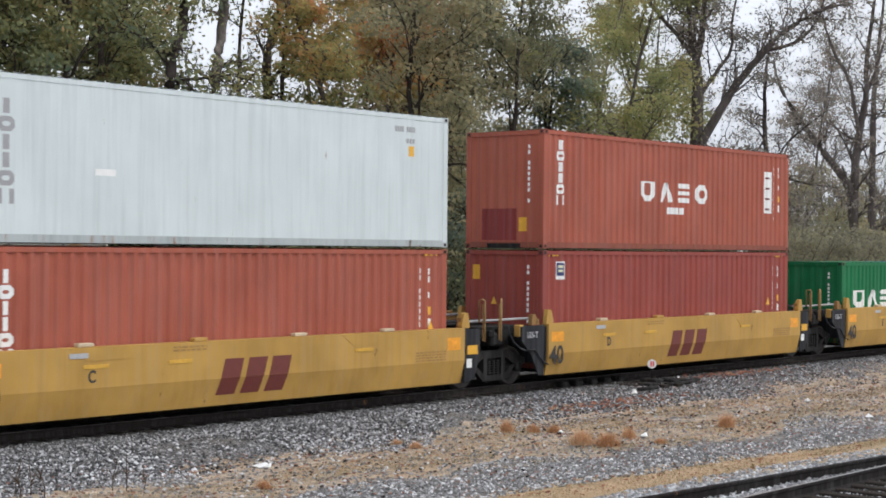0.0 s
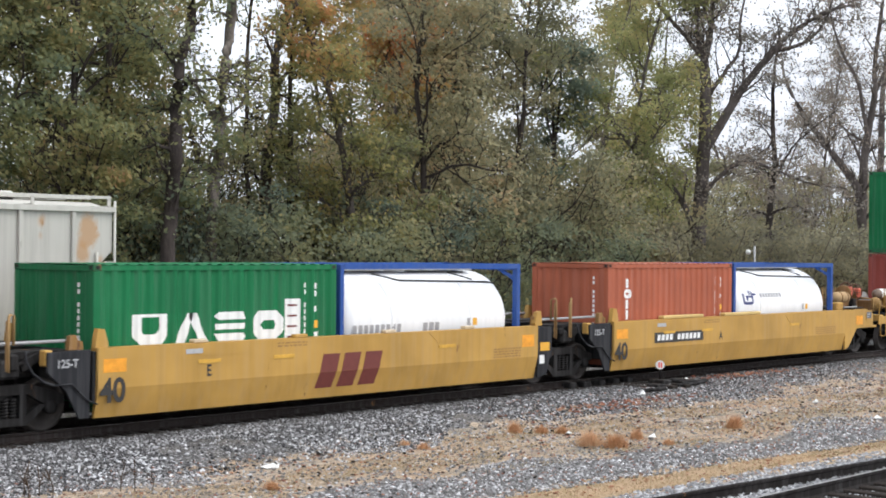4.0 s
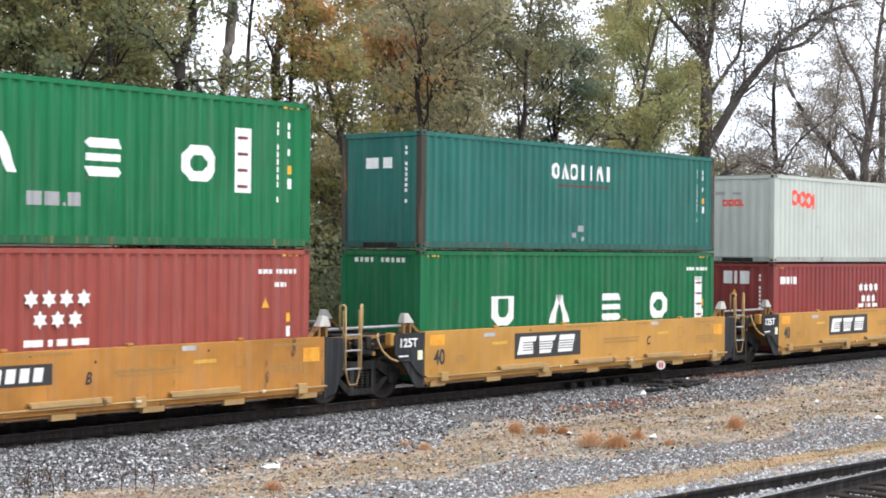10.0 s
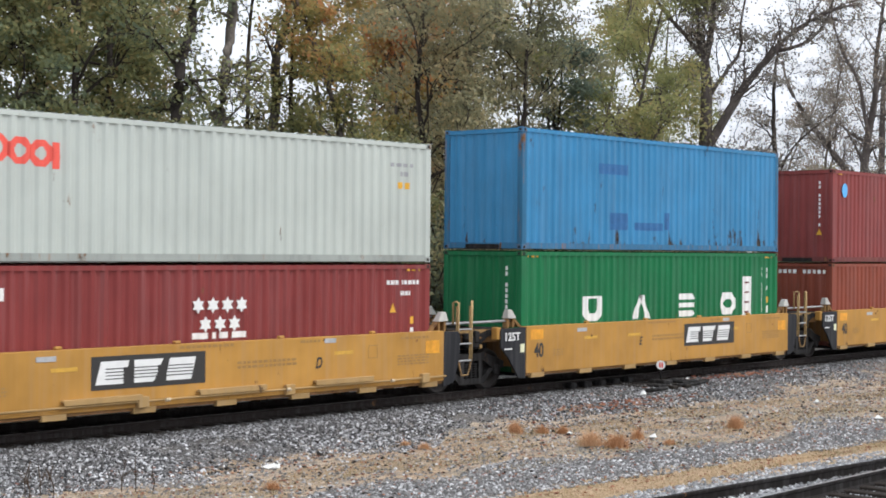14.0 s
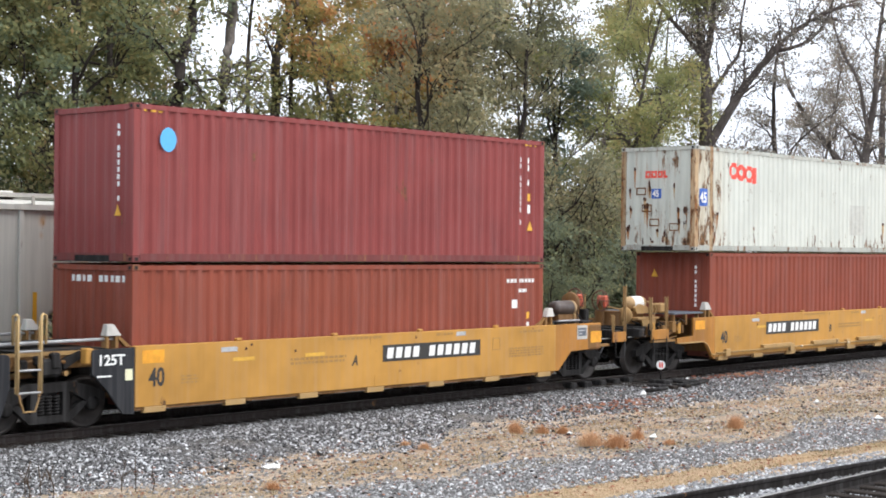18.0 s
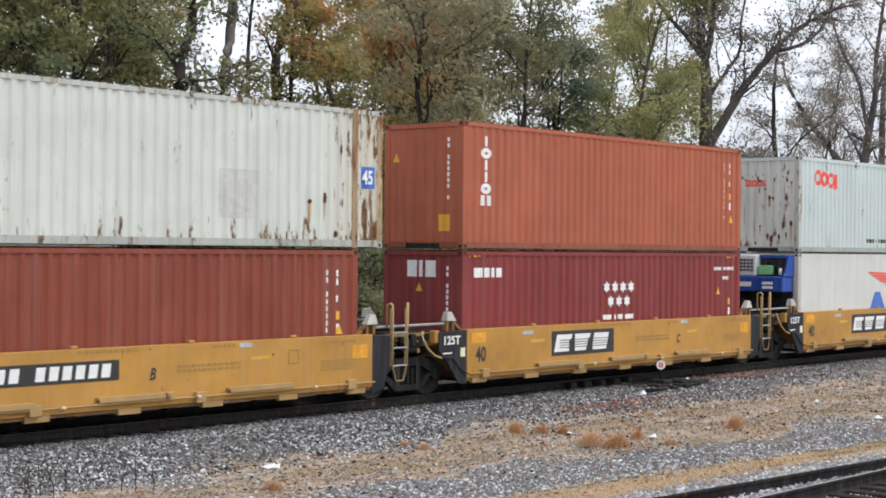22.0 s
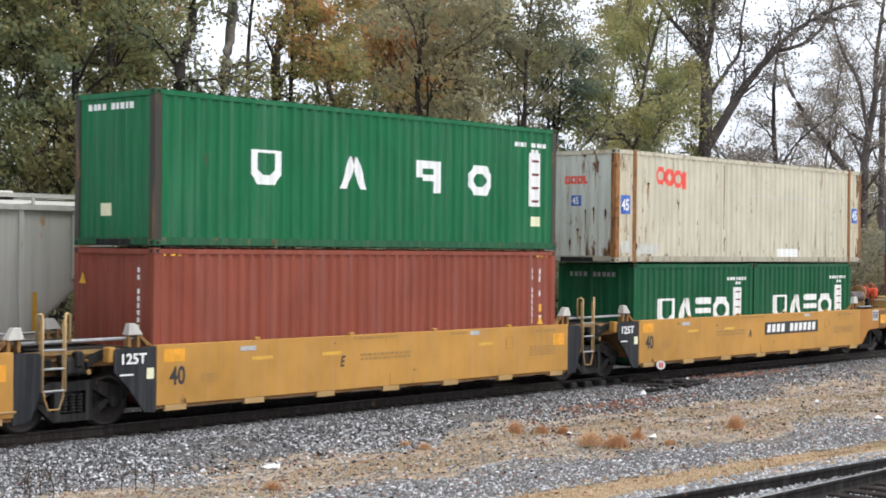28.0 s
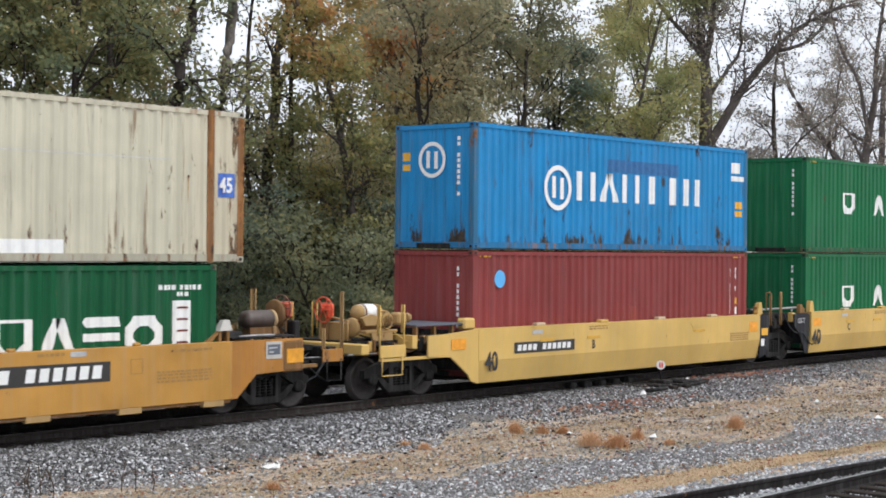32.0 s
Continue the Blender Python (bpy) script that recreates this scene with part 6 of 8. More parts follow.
part("upper_cabinet", bevelled(box(NB(), -0.62, -0.01, -0.12, 1.12, 2.20, 2.84), 0.03), LIGHT, g, "white louvred cabinet")
# a solid black block gives the open engine bay its inner shade
part("engine_bay", box(NB(), -0.40, -0.01, -1.02, -0.16, 2.22, 2.82), BLACK, g, "black block drawn for the shaded inside of the open engine bay")
part("bay_frame", squared(prism(NB(), [(-0.62, 2.20), (-0.01, 2.20), (-0.01, 2.84), (-0.36, 2.84), (-0.36, 2.74), (-0.52, 2.30), (-0.62, 2.30)], -1.07, -1.02)), NAVY, g)
part("bay_beam", bevelled(box(NB(), -0.44, -0.36, -1.02, -0.14, 2.74, 2.84), 0.01), NAVY, g)
part("radiator_hose", tube(NB(), [(-0.42, -0.95, 2.3), (-0.5, -0.8, 2.45), (-0.46, -0.6, 2.62), (-0.42, -0.4, 2.66)], 0.03), GRIME, g)
part("fuel_filter", cyl(NB(), (-0.46, -0.86, 2.24), (-0.46, -0.86, 2.44), 0.05, 10), WHITE, g)
part("control_panel", bevelled(box(NB(), -0.60, -0.41, -0.62, -0.20, 2.24, 2.52), 0.01), plain("green_panel", (0.22, 0.55, 0.25), 0.5), g, "small green control panel")
for i in range(2):
    for j in range(4):
        for k in range(4):
            y0 = 0.98 - 0.56 * i - 0.12 * j
            part("louvre", box(NB(), -0.632, -0.615, y0 - 0.085, y0, 2.34 + 0.10 * k, 2.41 + 0.10 * k), INK, g)
part("mark_bar", bevelled(box(NB(), -0.672, -0.655, 0.62, 1.0, 1.88, 2.02), 0.002), WHITE, g)
part("mark_bar", box(NB(), -0.672, -0.658, 0.02, 0.40, 1.88, 2.02), WHITE, g)
part("mark_bar", box(NB(), -0.672, -0.658, -0.72, -0.36, 1.82, 1.90), WHITE, g)
part("mark_bar", box(NB(), -0.672, -0.658, -0.72, -0.36, 1.95, 2.03), WHITE, g)
b = load(Box("bluish white container with red marks and rust spots", FT40, HC, GREY_C, S3[2], UP(HC), post=POCKED, front=SPECKLED))
oocl_like(b, 0.98, 2.06, RED, 2.00, 0.63)
b.side("old_paint_patch", [(6.72, 7.3, 0.3, 1.75), (7.3, 7.47, 0.9, 1.1), (7.3, 7.47, 1.2, 1.75)], PALE_BLUE, "pale blue patch where a mark was removed")
rusting(b, 12, 16, True, 1.0)
rr = random.Random(14)
for k in range(16):
    u, v, w = rr.uniform(-1.0, 0.75), rr.uniform(2.12, 2.5), rr.uniform(0.012, 0.035)
    b.end("rust_scab", [((u - w, v), (u - w * 0.4, v - 3.5 * w), (u + w, v - w), (u + w * 0.8, v + 2.2 * w))], SCAB, "", 0.008)
b.side("grime_row", [(4.55 + 0.21 * i, 4.68 + 0.21 * i, 0.32, 0.44) for i in range(8)], DARK_POST)
b.side("serial_code", code_row(10.9, 11.8, 2.3, 5, 0.08), GREY_INK), b.side("notice", [(11.15, 11.26, 1.72, 1.85), (11.45, 11.56, 1.72, 1.85)], GREY_INK)

b = load(Box("rust red container in an ochre well car", FT40, HC, RED_D, S3[3], LOW))
b.codes(), b.triangle(FT40 - 0.6, 1.15), b.triangle(0.95, 2.2, 0.22, True)
b = load(Box("dented green container with white block marks", FT40, HC, GREEN_B, S3[3], UP(HC), post=DARK_POST))
b.row("block_mark", ("tub", "lean"), 2.36, 5.62, 1.22, 0.68, 0.81, 0.19, WHITE, "white block marks")
b.side("block_mark", [(7.15, 7.35, 1.55, 1.92), (7.35, 7.75, 1.75, 1.92), (7.75, 7.95, 1.22, 1.92), (7.35, 7.75, 1.48, 1.62)], WHITE, "half-erased white block mark")
b.row("block_mark", ("ring",), 8.93, 9.74, 1.22, 0.68, 0.81, 0.19, WHITE, "white block mark")
b.panel(11.15, 1.02, 2.29), b.side("notice", [(11.2, 11.6, 0.55, 0.78)], CREAM)
b.side("serial_code", code_row(10.6, 11.8, 2.42, 10, 0.1), WHITE), b.side("type_code", code_row(11.2, 11.5, 2.28, 3, 0.09), WHITE)
b.end("serial_code", [(0.72 - 0.14 * i, 0.82 - 0.14 * i, 2.56, 2.68) for i in range(10) if i != 4], WHITE), b.end("notice", [(0.1, 0.42, 0.56, 0.8)], CREAM)

for k, dx in enumerate((0.0, FT20 + 0.08)):
    b = load(Box("short green container with white block marks in an ochre well", FT20, STD, GREEN_DEEP, S3[4] + dx, LOW))
    uasc_like(b, 1.16, 4.78, 0.94, 0.72, 0.84, (5.02, 1.06, 1.92))
    b.side("serial_code", code_row(4.7, 5.7, 2.12, 10, 0.09), WHITE), b.side("type_code", code_row(5.1, 5.4, 2.0, 3, 0.08), WHITE)
    b.end("serial_code", [(0.75 - 0.15 * i, 0.85 - 0.15 * i, 2.24, 2.36) for i in range(10) if i != 4], GREY_INK)
b = long_box("long cream container with rusted posts and red marks", CREAM_A, S3[4] - 0.85, UP(STD), RUST_POST, GREY_END, CREAM_RAIL)
oocl_like(b, 1.85, 2.06, RED, 2.02, 0.42)
b.side("old_paint_patch", [(0.3, 0.72, 0.25, 0.55), (0.95, 2.0, 0.22, 0.48)], DULL), b.side("old_paint_patch", [(8.3, 9.6, 0.15, 0.4)], WHITE)
b.side("old_paint_patch", [(6.9, 11.9, 1.895, 1.92), (6.9, 6.925, 0.4, 1.9)], DULL)
rusting(b, 8, 8, True), rusting(b, 9, 8, False, 0.7)
b.side("rust_run", [(5.28, 5.36, 1.55, 2.72)], RUST_POST, "brown rust run below the roof edge"), b.side("rust_run", [(5.31, 5.35, 0.9, 1.55)], RUST_POST)

# --- fourth set: pale yellow smooth wells
S4 = [245.13, 260.83]
well_car("pale yellow well car with a black number board, end unit", S4[0], True, "B", YELLOW_PALE, "number", "end", "art")
well_car("pale yellow well car with black ends", S4[1], True, "C", YELLOW_PALE, "", "art", "art")
b = load(Box("wine red container with a light blue lozenge", FT40, HC, RED_C, S4[0], LOW))
lozenge(b, 0.97, 2.24, 0.42, 0.42, SKY_INK)
b.codes(), b.side("repair_patch", [(6.4, 6.62, 0.7, 1.5)], RED_B)


def ring_emblem(b, x, z, r, end=False):
    bm = NB()
    n = 24
    y = -HW - 0.004
    put = (lambda u, v: (0.006, -u, v)) if end else (lambda u, v: (u, y, v))
    def band(r0, r1):
        a = [bm.verts.new(put(x + r0 * math.cos(2 * math.pi * i / n), z + r0 * math.sin(2 * math.pi * i / n))) for i in range(n)]
        c = [bm.verts.new(put(x + r1 * math.cos(2 * math.pi * i / n), z + r1 * math.sin(2 * math.pi * i / n))) for i in range(n)]
        for i in range(n):
            bm.faces.new((a[i], a[(i + 1) % n], c[(i + 1) % n], c[i]))
    band(r * 0.78, r)
    for u0, u1, v0, v1 in ((-0.42, -0.16, -0.45, 0.5), (0.16, 0.42, -0.5, 0.45)):
        bm.faces.new([bm.verts.new(put(x + r * u, z + r * v)) for u, v in ((u0, v0), (u1, v0), (u1, v1), (u0, v1))])
    part("ring_emblem", squared(bm), WHITE, b.e, "white ring emblem")


b = load(Box("bright blue container with rust and white block marks", FT40, HC, BLUE_B, S4[0], UP(HC), post=BLUE_POST))
ring_emblem(b, 3.17, 1.50, 0.55)
ring_emblem(b, -0.06, 2.06, 0.42, True)
b.row("block_mark", ("twin", "lean", "twin", "bar", "bar", "twin"), 3.98, 9.66, 1.22, 0.72, 0.80, 0.20, WHITE, "row of white block marks")
b.side("old_paint_patch", [(5.3, 8.6, 1.98, 2.30)], OLD_BLUE, "darker blue patch")
b.end("notice", [(0.75, 1.0, 2.05, 2.25), (0.75, 1.0, 1.82, 1.97)], AMBER), b.end("serial_code", code_column(-0.78, 1.2, 2.6, 11, 0.08), WHITE)
b.side("notice", [(11.35, 11.75, 2.2, 2.5), (11.35, 12.0, 1.98, 2.12)], WHITE), b.side("payload_sticker", [(11.5, 11.95, 1.2, 1.4), (11.5, 11.95, 0.98, 1.14)], AMBER)
b = load(Box("green container with white block marks in a pale yellow well", FT40, HC, GREEN_B, S4[1], LOW))
uasc_like(b, 2.40, 9.70, 1.22, 0.66, 0.81, (10.2, 1.1, 2.24)), b.codes()
b = load(Box("green container stacked on another green container", FT40, HC, GREEN_B, S4[1], UP(HC)))
uasc_like(b, 2.40, 9.70, 1.22, 0.66, 0.81, (10.2, 1.1, 2.24)), b.codes()
# ---------------------------------------------------------------- ground and tracks
def height(x, y):
    """The lie of the land: three ballast beds with lower ground between them."""
    def step(a, b, v):
        t = min(1.0, max(0.0, (v - a) / (b - a)))
        return t * t * (3 - 2 * t)
    h = -0.47 + 0.05 * step(11.3, 11.6, y) - 0.08 * step(12.9, 13.8, y)
    h += 0.31 * step(19.9, 21.8, y)
    h -= 0.11 * (step(25.6, 26.1, y) - step(26.3, 26.9, y))
    h -= 0.31 * step(30.4, 32.4, y)
    n = noise.fractal((x * 0.35, y * 0.35, 2.0), 0.6, 2.0, 4)
    return h + 0.035 * n * (1.0 if 13.2 < y < 21.5 or y > 31 else 0.25)


def ground():
    bm = NB()
    xs = [-2500, -600, -150, -40, -10] + [i * 0.4 for i in range(12, 170)] + [70, 80, 95, 120, 160, 250, 400, 900, 3000]
    ys = [-2500, -600, -150, -40, -5, 4, 8] + [9 + i * 0.3 for i in range(82)] + [34.5, 36, 39, 44, 52, 70, 110, 200, 500, 1200, 3000]
    rows = [[bm.verts.new((x, y, height(x, y) if 0 < x < 130 and 5 < y < 80 else height(30, y) if 5 < y < 80 else -0.45)) for x in xs] for y in ys]
    for a, c in zip(rows, rows[1:]):
        for i in range(len(xs) - 1):
            f = bm.faces.new((a[i], a[i + 1], c[i + 1], c[i]))
            f.smooth = True
    return tagged(part("ground", bm, GROUND), "grey ballast with bands of dirt and straw-dry grass", "ground", kind="structure")


ground()


def rail(bm, x0, y0, x1, y1, top, tall=1.0):
    """A flat-bottomed rail from one point to the other."""
    d = Vector((x1 - x0, y1 - y0, 0))
    L, a = d.length, math.atan2(d.y, d.x)
    sec = [(-0.07, -0.17), (0.07, -0.17), (0.07, -0.155), (0.012, -0.13), (0.010, -0.05), (0.036, -0.035), (0.036, -0.006), (0.028, 0), (-0.028, 0), (-0.036, -0.006), (-0.036, -0.035), (-0.010, -0.05), (-0.012, -0.13), (-0.07, -0.155)]
    k = len(bm.verts)
    prism(bm, [(a_, b_ * tall) for a_, b_ in sec], 0, L, "x")
    bm.verts.ensure_lookup_table()
    m = Matrix.Translation((x0, y0, top)) @ Matrix.Rotation(a, 4, "Z")
    for v in bm.verts[k:]:
        v.co = m @ v.co
    return squared(bm)


def track(name, label, yc, top, x0, x1, ties, first):
    e = thing(name, label, "railway track", kind="structure")
    for s in (-1, 1):
        r = part("rail", rail(NB(), x0, yc + s * 0.753, x1, yc + s * 0.753, top), RUSTED, e, "rusty rail with a worn head")
        part("rail_head", box(NB(), x0, x1, yc + s * 0.753 - 0.027, yc + s * 0.753 + 0.027, top, top + 0.002), RAIL_TOP, r)
    me = None
    random.seed(5)
    for i in range(ties):
        if me is None:
            ob = part("tie", bevelled(box(NB(), -0.115, 0.115, -1.29, 1.29, -0.18, 0.0), 0.012), TIE, e)
            me = ob.data
        else:
            ob = new("tie", me)
            ob.parent = e
        ob.location = (first + 0.51 * i, yc + random.uniform(-0.05, 0.05), top - 0.165 + random.uniform(-0.012, 0.006))
        ob.rotation_euler = (0, 0, random.uniform(-0.02, 0.02))
    return e


track("track_main", "main line track on grey ballast", YC, 0.0, -60, 420, 110, 12.0)
track("track_back", "siding track behind the main line", 28.4, 0.0, -60, 420, 60, 10.0)

# two converging rails of a turnout close to the camera
tn = thing("track_near", "converging turnout rails on dark ties", "railway track", kind="structure")
ra = part("rail", rail(NB(), 18.71 - 10.0, 12.16 + 0.769, 24.95 + 30, 11.68 - 2.31, -0.24, 1.2), NEAR_RAIL, tn, "dark rusty rail")
rb = part("rail", rail(NB(), 2.0, 11.20, 60.0, 10.98, -0.24, 1.2), NEAR_RAIL, tn, "dark rusty rail")
for k, (x0, y0, x1, y1) in enumerate(((18.71 - 10.0, 12.16 + 0.769, 54.95, 9.37), (2.0, 11.20, 60.0, 10.98))):
    bm = NB()
    n = Vector((y0 - y1, x1 - x0, 0)).normalized() * 0.026
    vs = [bm.verts.new((x, y, -0.238)) for x, y in ((x0 + n.x, y0 + n.y), (x0 - n.x, y0 - n.y), (x1 - n.x, y1 - n.y), (x1 + n.x, y1 + n.y))]
    bm.faces.new(vs)
    part("rail_head", squared(bm), RAIL_TOP if k else NEAR_RAIL, rb if k else ra)
me = None
for i in range(44):
    if me is None:
        ob = part("tie", bevelled(box(NB(), -0.12, 0.12, -1.75, 0.16, -0.20, 0.0), 0.012), TIE, tn)
        me = ob.data
    else:
        ob = new("tie", me)
        ob.parent = tn
    ob.location = (14.0 + 0.52 * i, 11.0, -0.41)

# switch stand with a small round target, and its long head ties
sw = thing("switch_stand", "low switch stand with a red and white round target", "switch stand", at=(34.0, 22.1, -0.20))
part("base", bevelled(box(NB(), -0.22, 0.22, -0.25, 0.25, 0.0, 0.14), 0.03), GRIME, sw)
part("spindle", cyl(NB(), (0, 0, 0.1), (0, 0, 0.42), 0.025, 10), GRIME, sw)
nrm = Vector((-34.0, -22.1, 3.0)).normalized()
tg = part("target", cyl(NB(), Vector((0, 0, 0.51)), Vector((0, 0, 0.51)) + nrm * 0.02, 0.118, 24), WHITE, sw, "white round target")
sd = nrm.cross(Vector((0, 0, 1))).normalized()
up = sd.cross(nrm)
for k in range(2):
    c = Vector((0, 0, 0.51)) + nrm * 0.023 + sd * (-0.035 + 0.06 * k)
    bm = NB()
    bm.faces.new([bm.verts.new(c + sd * u + up * v) for u, v in ((-0.02, -0.07), (0.012, -0.07), (0.02, 0.0), (0.012, 0.07), (-0.02, 0.07), (-0.024, 0.0))])
    part("target_bar", squared(bm), RED, tg, "red bar")
part("lever", tube(NB(), [(0.1, -0.1, 0.14), (0.75, -0.3, 0.10)], 0.03), GRIME, sw)
for k, dx in enumerate((-1.15, -0.55, 0.05, 0.65)):
    part("head_tie", bevelled(box(NB(), dx, dx + 0.25, -0.75 if 0 < k < 3 else -0.3, 1.4, -0.14, 0.045), 0.015), TIE, sw)
part("switch_rod", cyl(NB(), (-0.2, 0.0, 0.03), (-0.2, 1.9, 0.05), 0.03, 8), GRIME, sw)
part("switch_plate", bevelled(box(NB(), 0.35, 1.1, -0.45, 0.3, 0.0, 0.10), 0.02), GRIME, sw)
part("hand_lever", tube(NB(), [(0.2, -0.2, 0.10), (0.9, -0.55, 0.06), (1.25, -0.6, 0.10)], 0.035), GRIME, sw)
for k in range(5):
    part("slide_plate", bevelled(box(NB(), -2.9 + 0.62 * k, -2.62 + 0.62 * k, 0.72, 1.02, -0.02, 0.17), 0.03), GRIME, sw)
part("rail_brace", bevelled(box(NB(), -0.95, -0.55, -0.55, -0.2, -0.02, 0.09), 0.02), GRIME, sw)
part("loose_rod", cyl(NB(), (-1.9, -0.85, 0.03), (-1.2, -0.95, 0.04), 0.05, 8), GRIME, sw)
part("connecting_rod", tube(NB(), [(-0.3, -0.6, 0.04), (0.6, -0.75, 0.05), (1.5, -0.5, 0.06)], 0.04), GRIME, sw)


def scatter(name, label, spots, size, tone, flat=0.7, seed=3, kind="stuff", category="gravel"):
    """Many small angular stones, joined into one mesh."""
    rng = np.random.default_rng(seed)
    n = len(spots)
    base = np.array([(1, 0, 0), (-1, 0, 0), (0, 1, 0), (0, -1, 0), (0, 0, 1), (0, 0, -1)], float)
    tri = np.array([(0, 2, 4), (2, 1, 4), (1, 3, 4), (3, 0, 4), (2, 0, 5), (1, 2, 5), (3, 1, 5), (0, 3, 5)])
    v = base[None] * rng.uniform(0.55, 1.25, (n, 6, 3)) + rng.uniform(-0.35, 0.35, (n, 6, 3))
    v *= (size * rng.uniform(0.5, 1.5, n) ** 1.3)[:, None, None]
    v[:, :, 2] *= flat
    a = rng.uniform(0, 6.28, n)
    c, s = np.cos(a)[:, None], np.sin(a)[:, None]
    v = np.stack([v[..., 0] * c - v[..., 1] * s, v[..., 0] * s + v[..., 1] * c, v[..., 2]], -1) + np.asarray(spots)[:, None]
    f = (tri[None] + 6 * np.arange(n)[:, None, None]).reshape(-1, 3)
    me = bpy.data.meshes.new(name)
    me.from_pydata(v.reshape(-1, 3).tolist(), [], f.tolist())
    me.materials.append(tone)
    return tagged(new(name, me), label, category, kind=kind)


def spread(n, x0, x1, y0, y1, seed, lift=0.01):
    """Spots on the ground, thinner where the ground lies far away."""
    rng = np.random.default_rng(seed)
    out = []
    while len(out) < n:
        y = rng.uniform(y0, y1)
        x = y * rng.uniform(x0, x1) ** 1.0
        earth = abs(y + 0.035 * x - 19.2 + 2.2 * noise.noise((x * 0.3, y * 0.3, 3.0))) + max(0.0, 0.09 * (26 - x)) - max(0.0, 0.06 * (x - 26)) < 2.15 or abs(y + 0.099 * x - 16.0) < 0.55
        if earth and (rng.uniform() < 0.84 or abs(y + 0.099 * x - 16.0) < 0.5):
            continue
        if rng.uniform() < min(1.0, 22.0 / x) ** 1.5:
            out.append((x, y, height(x, y) + lift))
    return out


scatter("ballast_stones", "loose grey crushed stone on the ballast shoulder", spread(40000, 0.6, 2.3, 19.6, 22.75, 1), 0.026, STONE, seed=1)
scatter("yard_stones", "loose grey stones between the tracks", spread(24000, 0.6, 2.3, 13.6, 19.8, 2), 0.026, STONE_DUSTY, seed=2)
scatter("turnout_stones", "grey crushed stone round the turnout rails", spread(10000, 1.2, 2.3, 9.8, 13.8, 4), 0.029, STONE_PALE, seed=4)

# dry grass tufts
STRAW = leafy("dry_orange_grass", [(0.40, 0.20, 0.10), (0.56, 0.32, 0.17), (0.66, 0.42, 0.25), (0.70, 0.52, 0.34)], 0.25)
STRAW_PALE = leafy("pale_straw", [(0.16, 0.115, 0.06), (0.30, 0.235, 0.12), (0.44, 0.31, 0.17), (0.58, 0.44, 0.28)], 0.25)
LITTER = leafy("fallen_leaves", [(0.10, 0.04, 0.025), (0.22, 0.075, 0.045), (0.33, 0.14, 0.08), (0.50, 0.33, 0.20)], 0.1)


def blades(name, label, roots, h, spread_r, material, seed, kind="stuff", category="grass", wide=0.006, dome=0.0):
    rng = np.random.default_rng(seed)
    n = len(roots)
    r = np.asarray(roots, float)
    a = rng.uniform(0, 6.28, n)
    lean = rng.uniform(0.1, 1.0, n) * spread_r
    hh = h * rng.uniform(0.45, 1.15, n)
    if dome:                    # shorter towards the rim of the tuft
        off = np.linalg.norm(r[:, :2] - r[:, :2].mean(0), axis=1) / dome
        hh *= np.exp(-0.55 * off ** 2)
    tip = r + np.stack([np.cos(a) * lean, np.sin(a) * lean, hh], -1)
    midp = r + np.stack([np.cos(a) * lean * 0.35, np.sin(a) * lean * 0.35, hh * 0.6], -1)
    w = np.stack([-np.sin(a), np.cos(a), np.zeros(n)], -1) * wide
    v = np.stack([r - w, r + w, midp + w * 0.8, midp - w * 0.8, tip], 1)
    k = 5 * np.arange(n)[:, None]
    faces = (np.array([[0, 1, 2, 3]]) + k).tolist() + (np.array([[3, 2, 4]]) + k).tolist()
    me = bpy.data.meshes.new(name)
    me.from_pydata(v.reshape(-1, 3).tolist(), [], faces)
    me.materials.append(material)
    return tagged(new(name, me), label, category, kind=kind)


for i, (x, y, r, h) in enumerate(TUFTS):
    rng = np.random.default_rng(50 + i)
    roots = [(x + rng.normal(0, r * 0.42), y + rng.normal(0, r * 0.42), height(x, y) - 0.01) for _ in range(int(2400 * r))]
    tagged(blades("grass_tuft", "tuft of dry orange-tan grass on the dirt", roots, h, r * 1.1, STRAW, 60 + i, "", "grass tuft", 0.004, r), group="grass tufts")
rng = np.random.default_rng(9)
spots = []
while len(spots) < 34000:
    x, y = rng.uniform(14, 52), rng.uniform(13.0, 20.6)
    band = abs(y + 0.035 * x - 19.2) + max(0.0, 0.09 * (26 - x)) < 2.1 + 0.7 * noise.noise((x * 0.3, y * 0.3, 1.0)) or abs(y + 0.099 * x - 16.0) < 0.42
    strip = abs(y + 0.099 * x - 16.0) < 0.62 + 0.2 * noise.noise((x * 0.8, y, 4.0))
    if x < 2.4 * y and (strip or band and noise.noise((x * 0.5, y * 0.9, 7.0)) > -0.05):
        spots.append((x, y, height(x, y) - 0.005))
blades("dry_grass", "short straw-coloured grass over the dirt", spots, 0.05, 0.13, STRAW_PALE, 11, wide=0.004)
rng = np.random.default_rng(12)
scatter("fallen_leaves", "brown and rust-red fallen leaves and twigs", [(x, y, height(x, y) + 0.015) for x, y in ((rng.uniform(12, 50), rng.uniform(12.8, 22.0)) for _ in range(7000)) if x < 2.4 * y and (y < 20.6 or x > 26)], 0.027, LITTER, 0.35, 12, category="leaf litter")
scatter("dark_clods", "dark clods and scraps of bark on the dirt", [(x, y, height(x, y) + 0.02) for x, y in ((rng.uniform(16, 46), rng.uniform(15.6, 20.8)) for _ in range(520))], 0.036, TIE, 0.5, 15, category="clods")
scatter("leaf_drift", "drift of rust-red leaves beside the switch", [(30.0 + rng.normal(0, 1.8), 20.9 + rng.normal(0, 0.55), height(30, 21) + 0.02) for _ in range(300)], 0.045, LITTER, 0.35, 13, category="leaf litter")
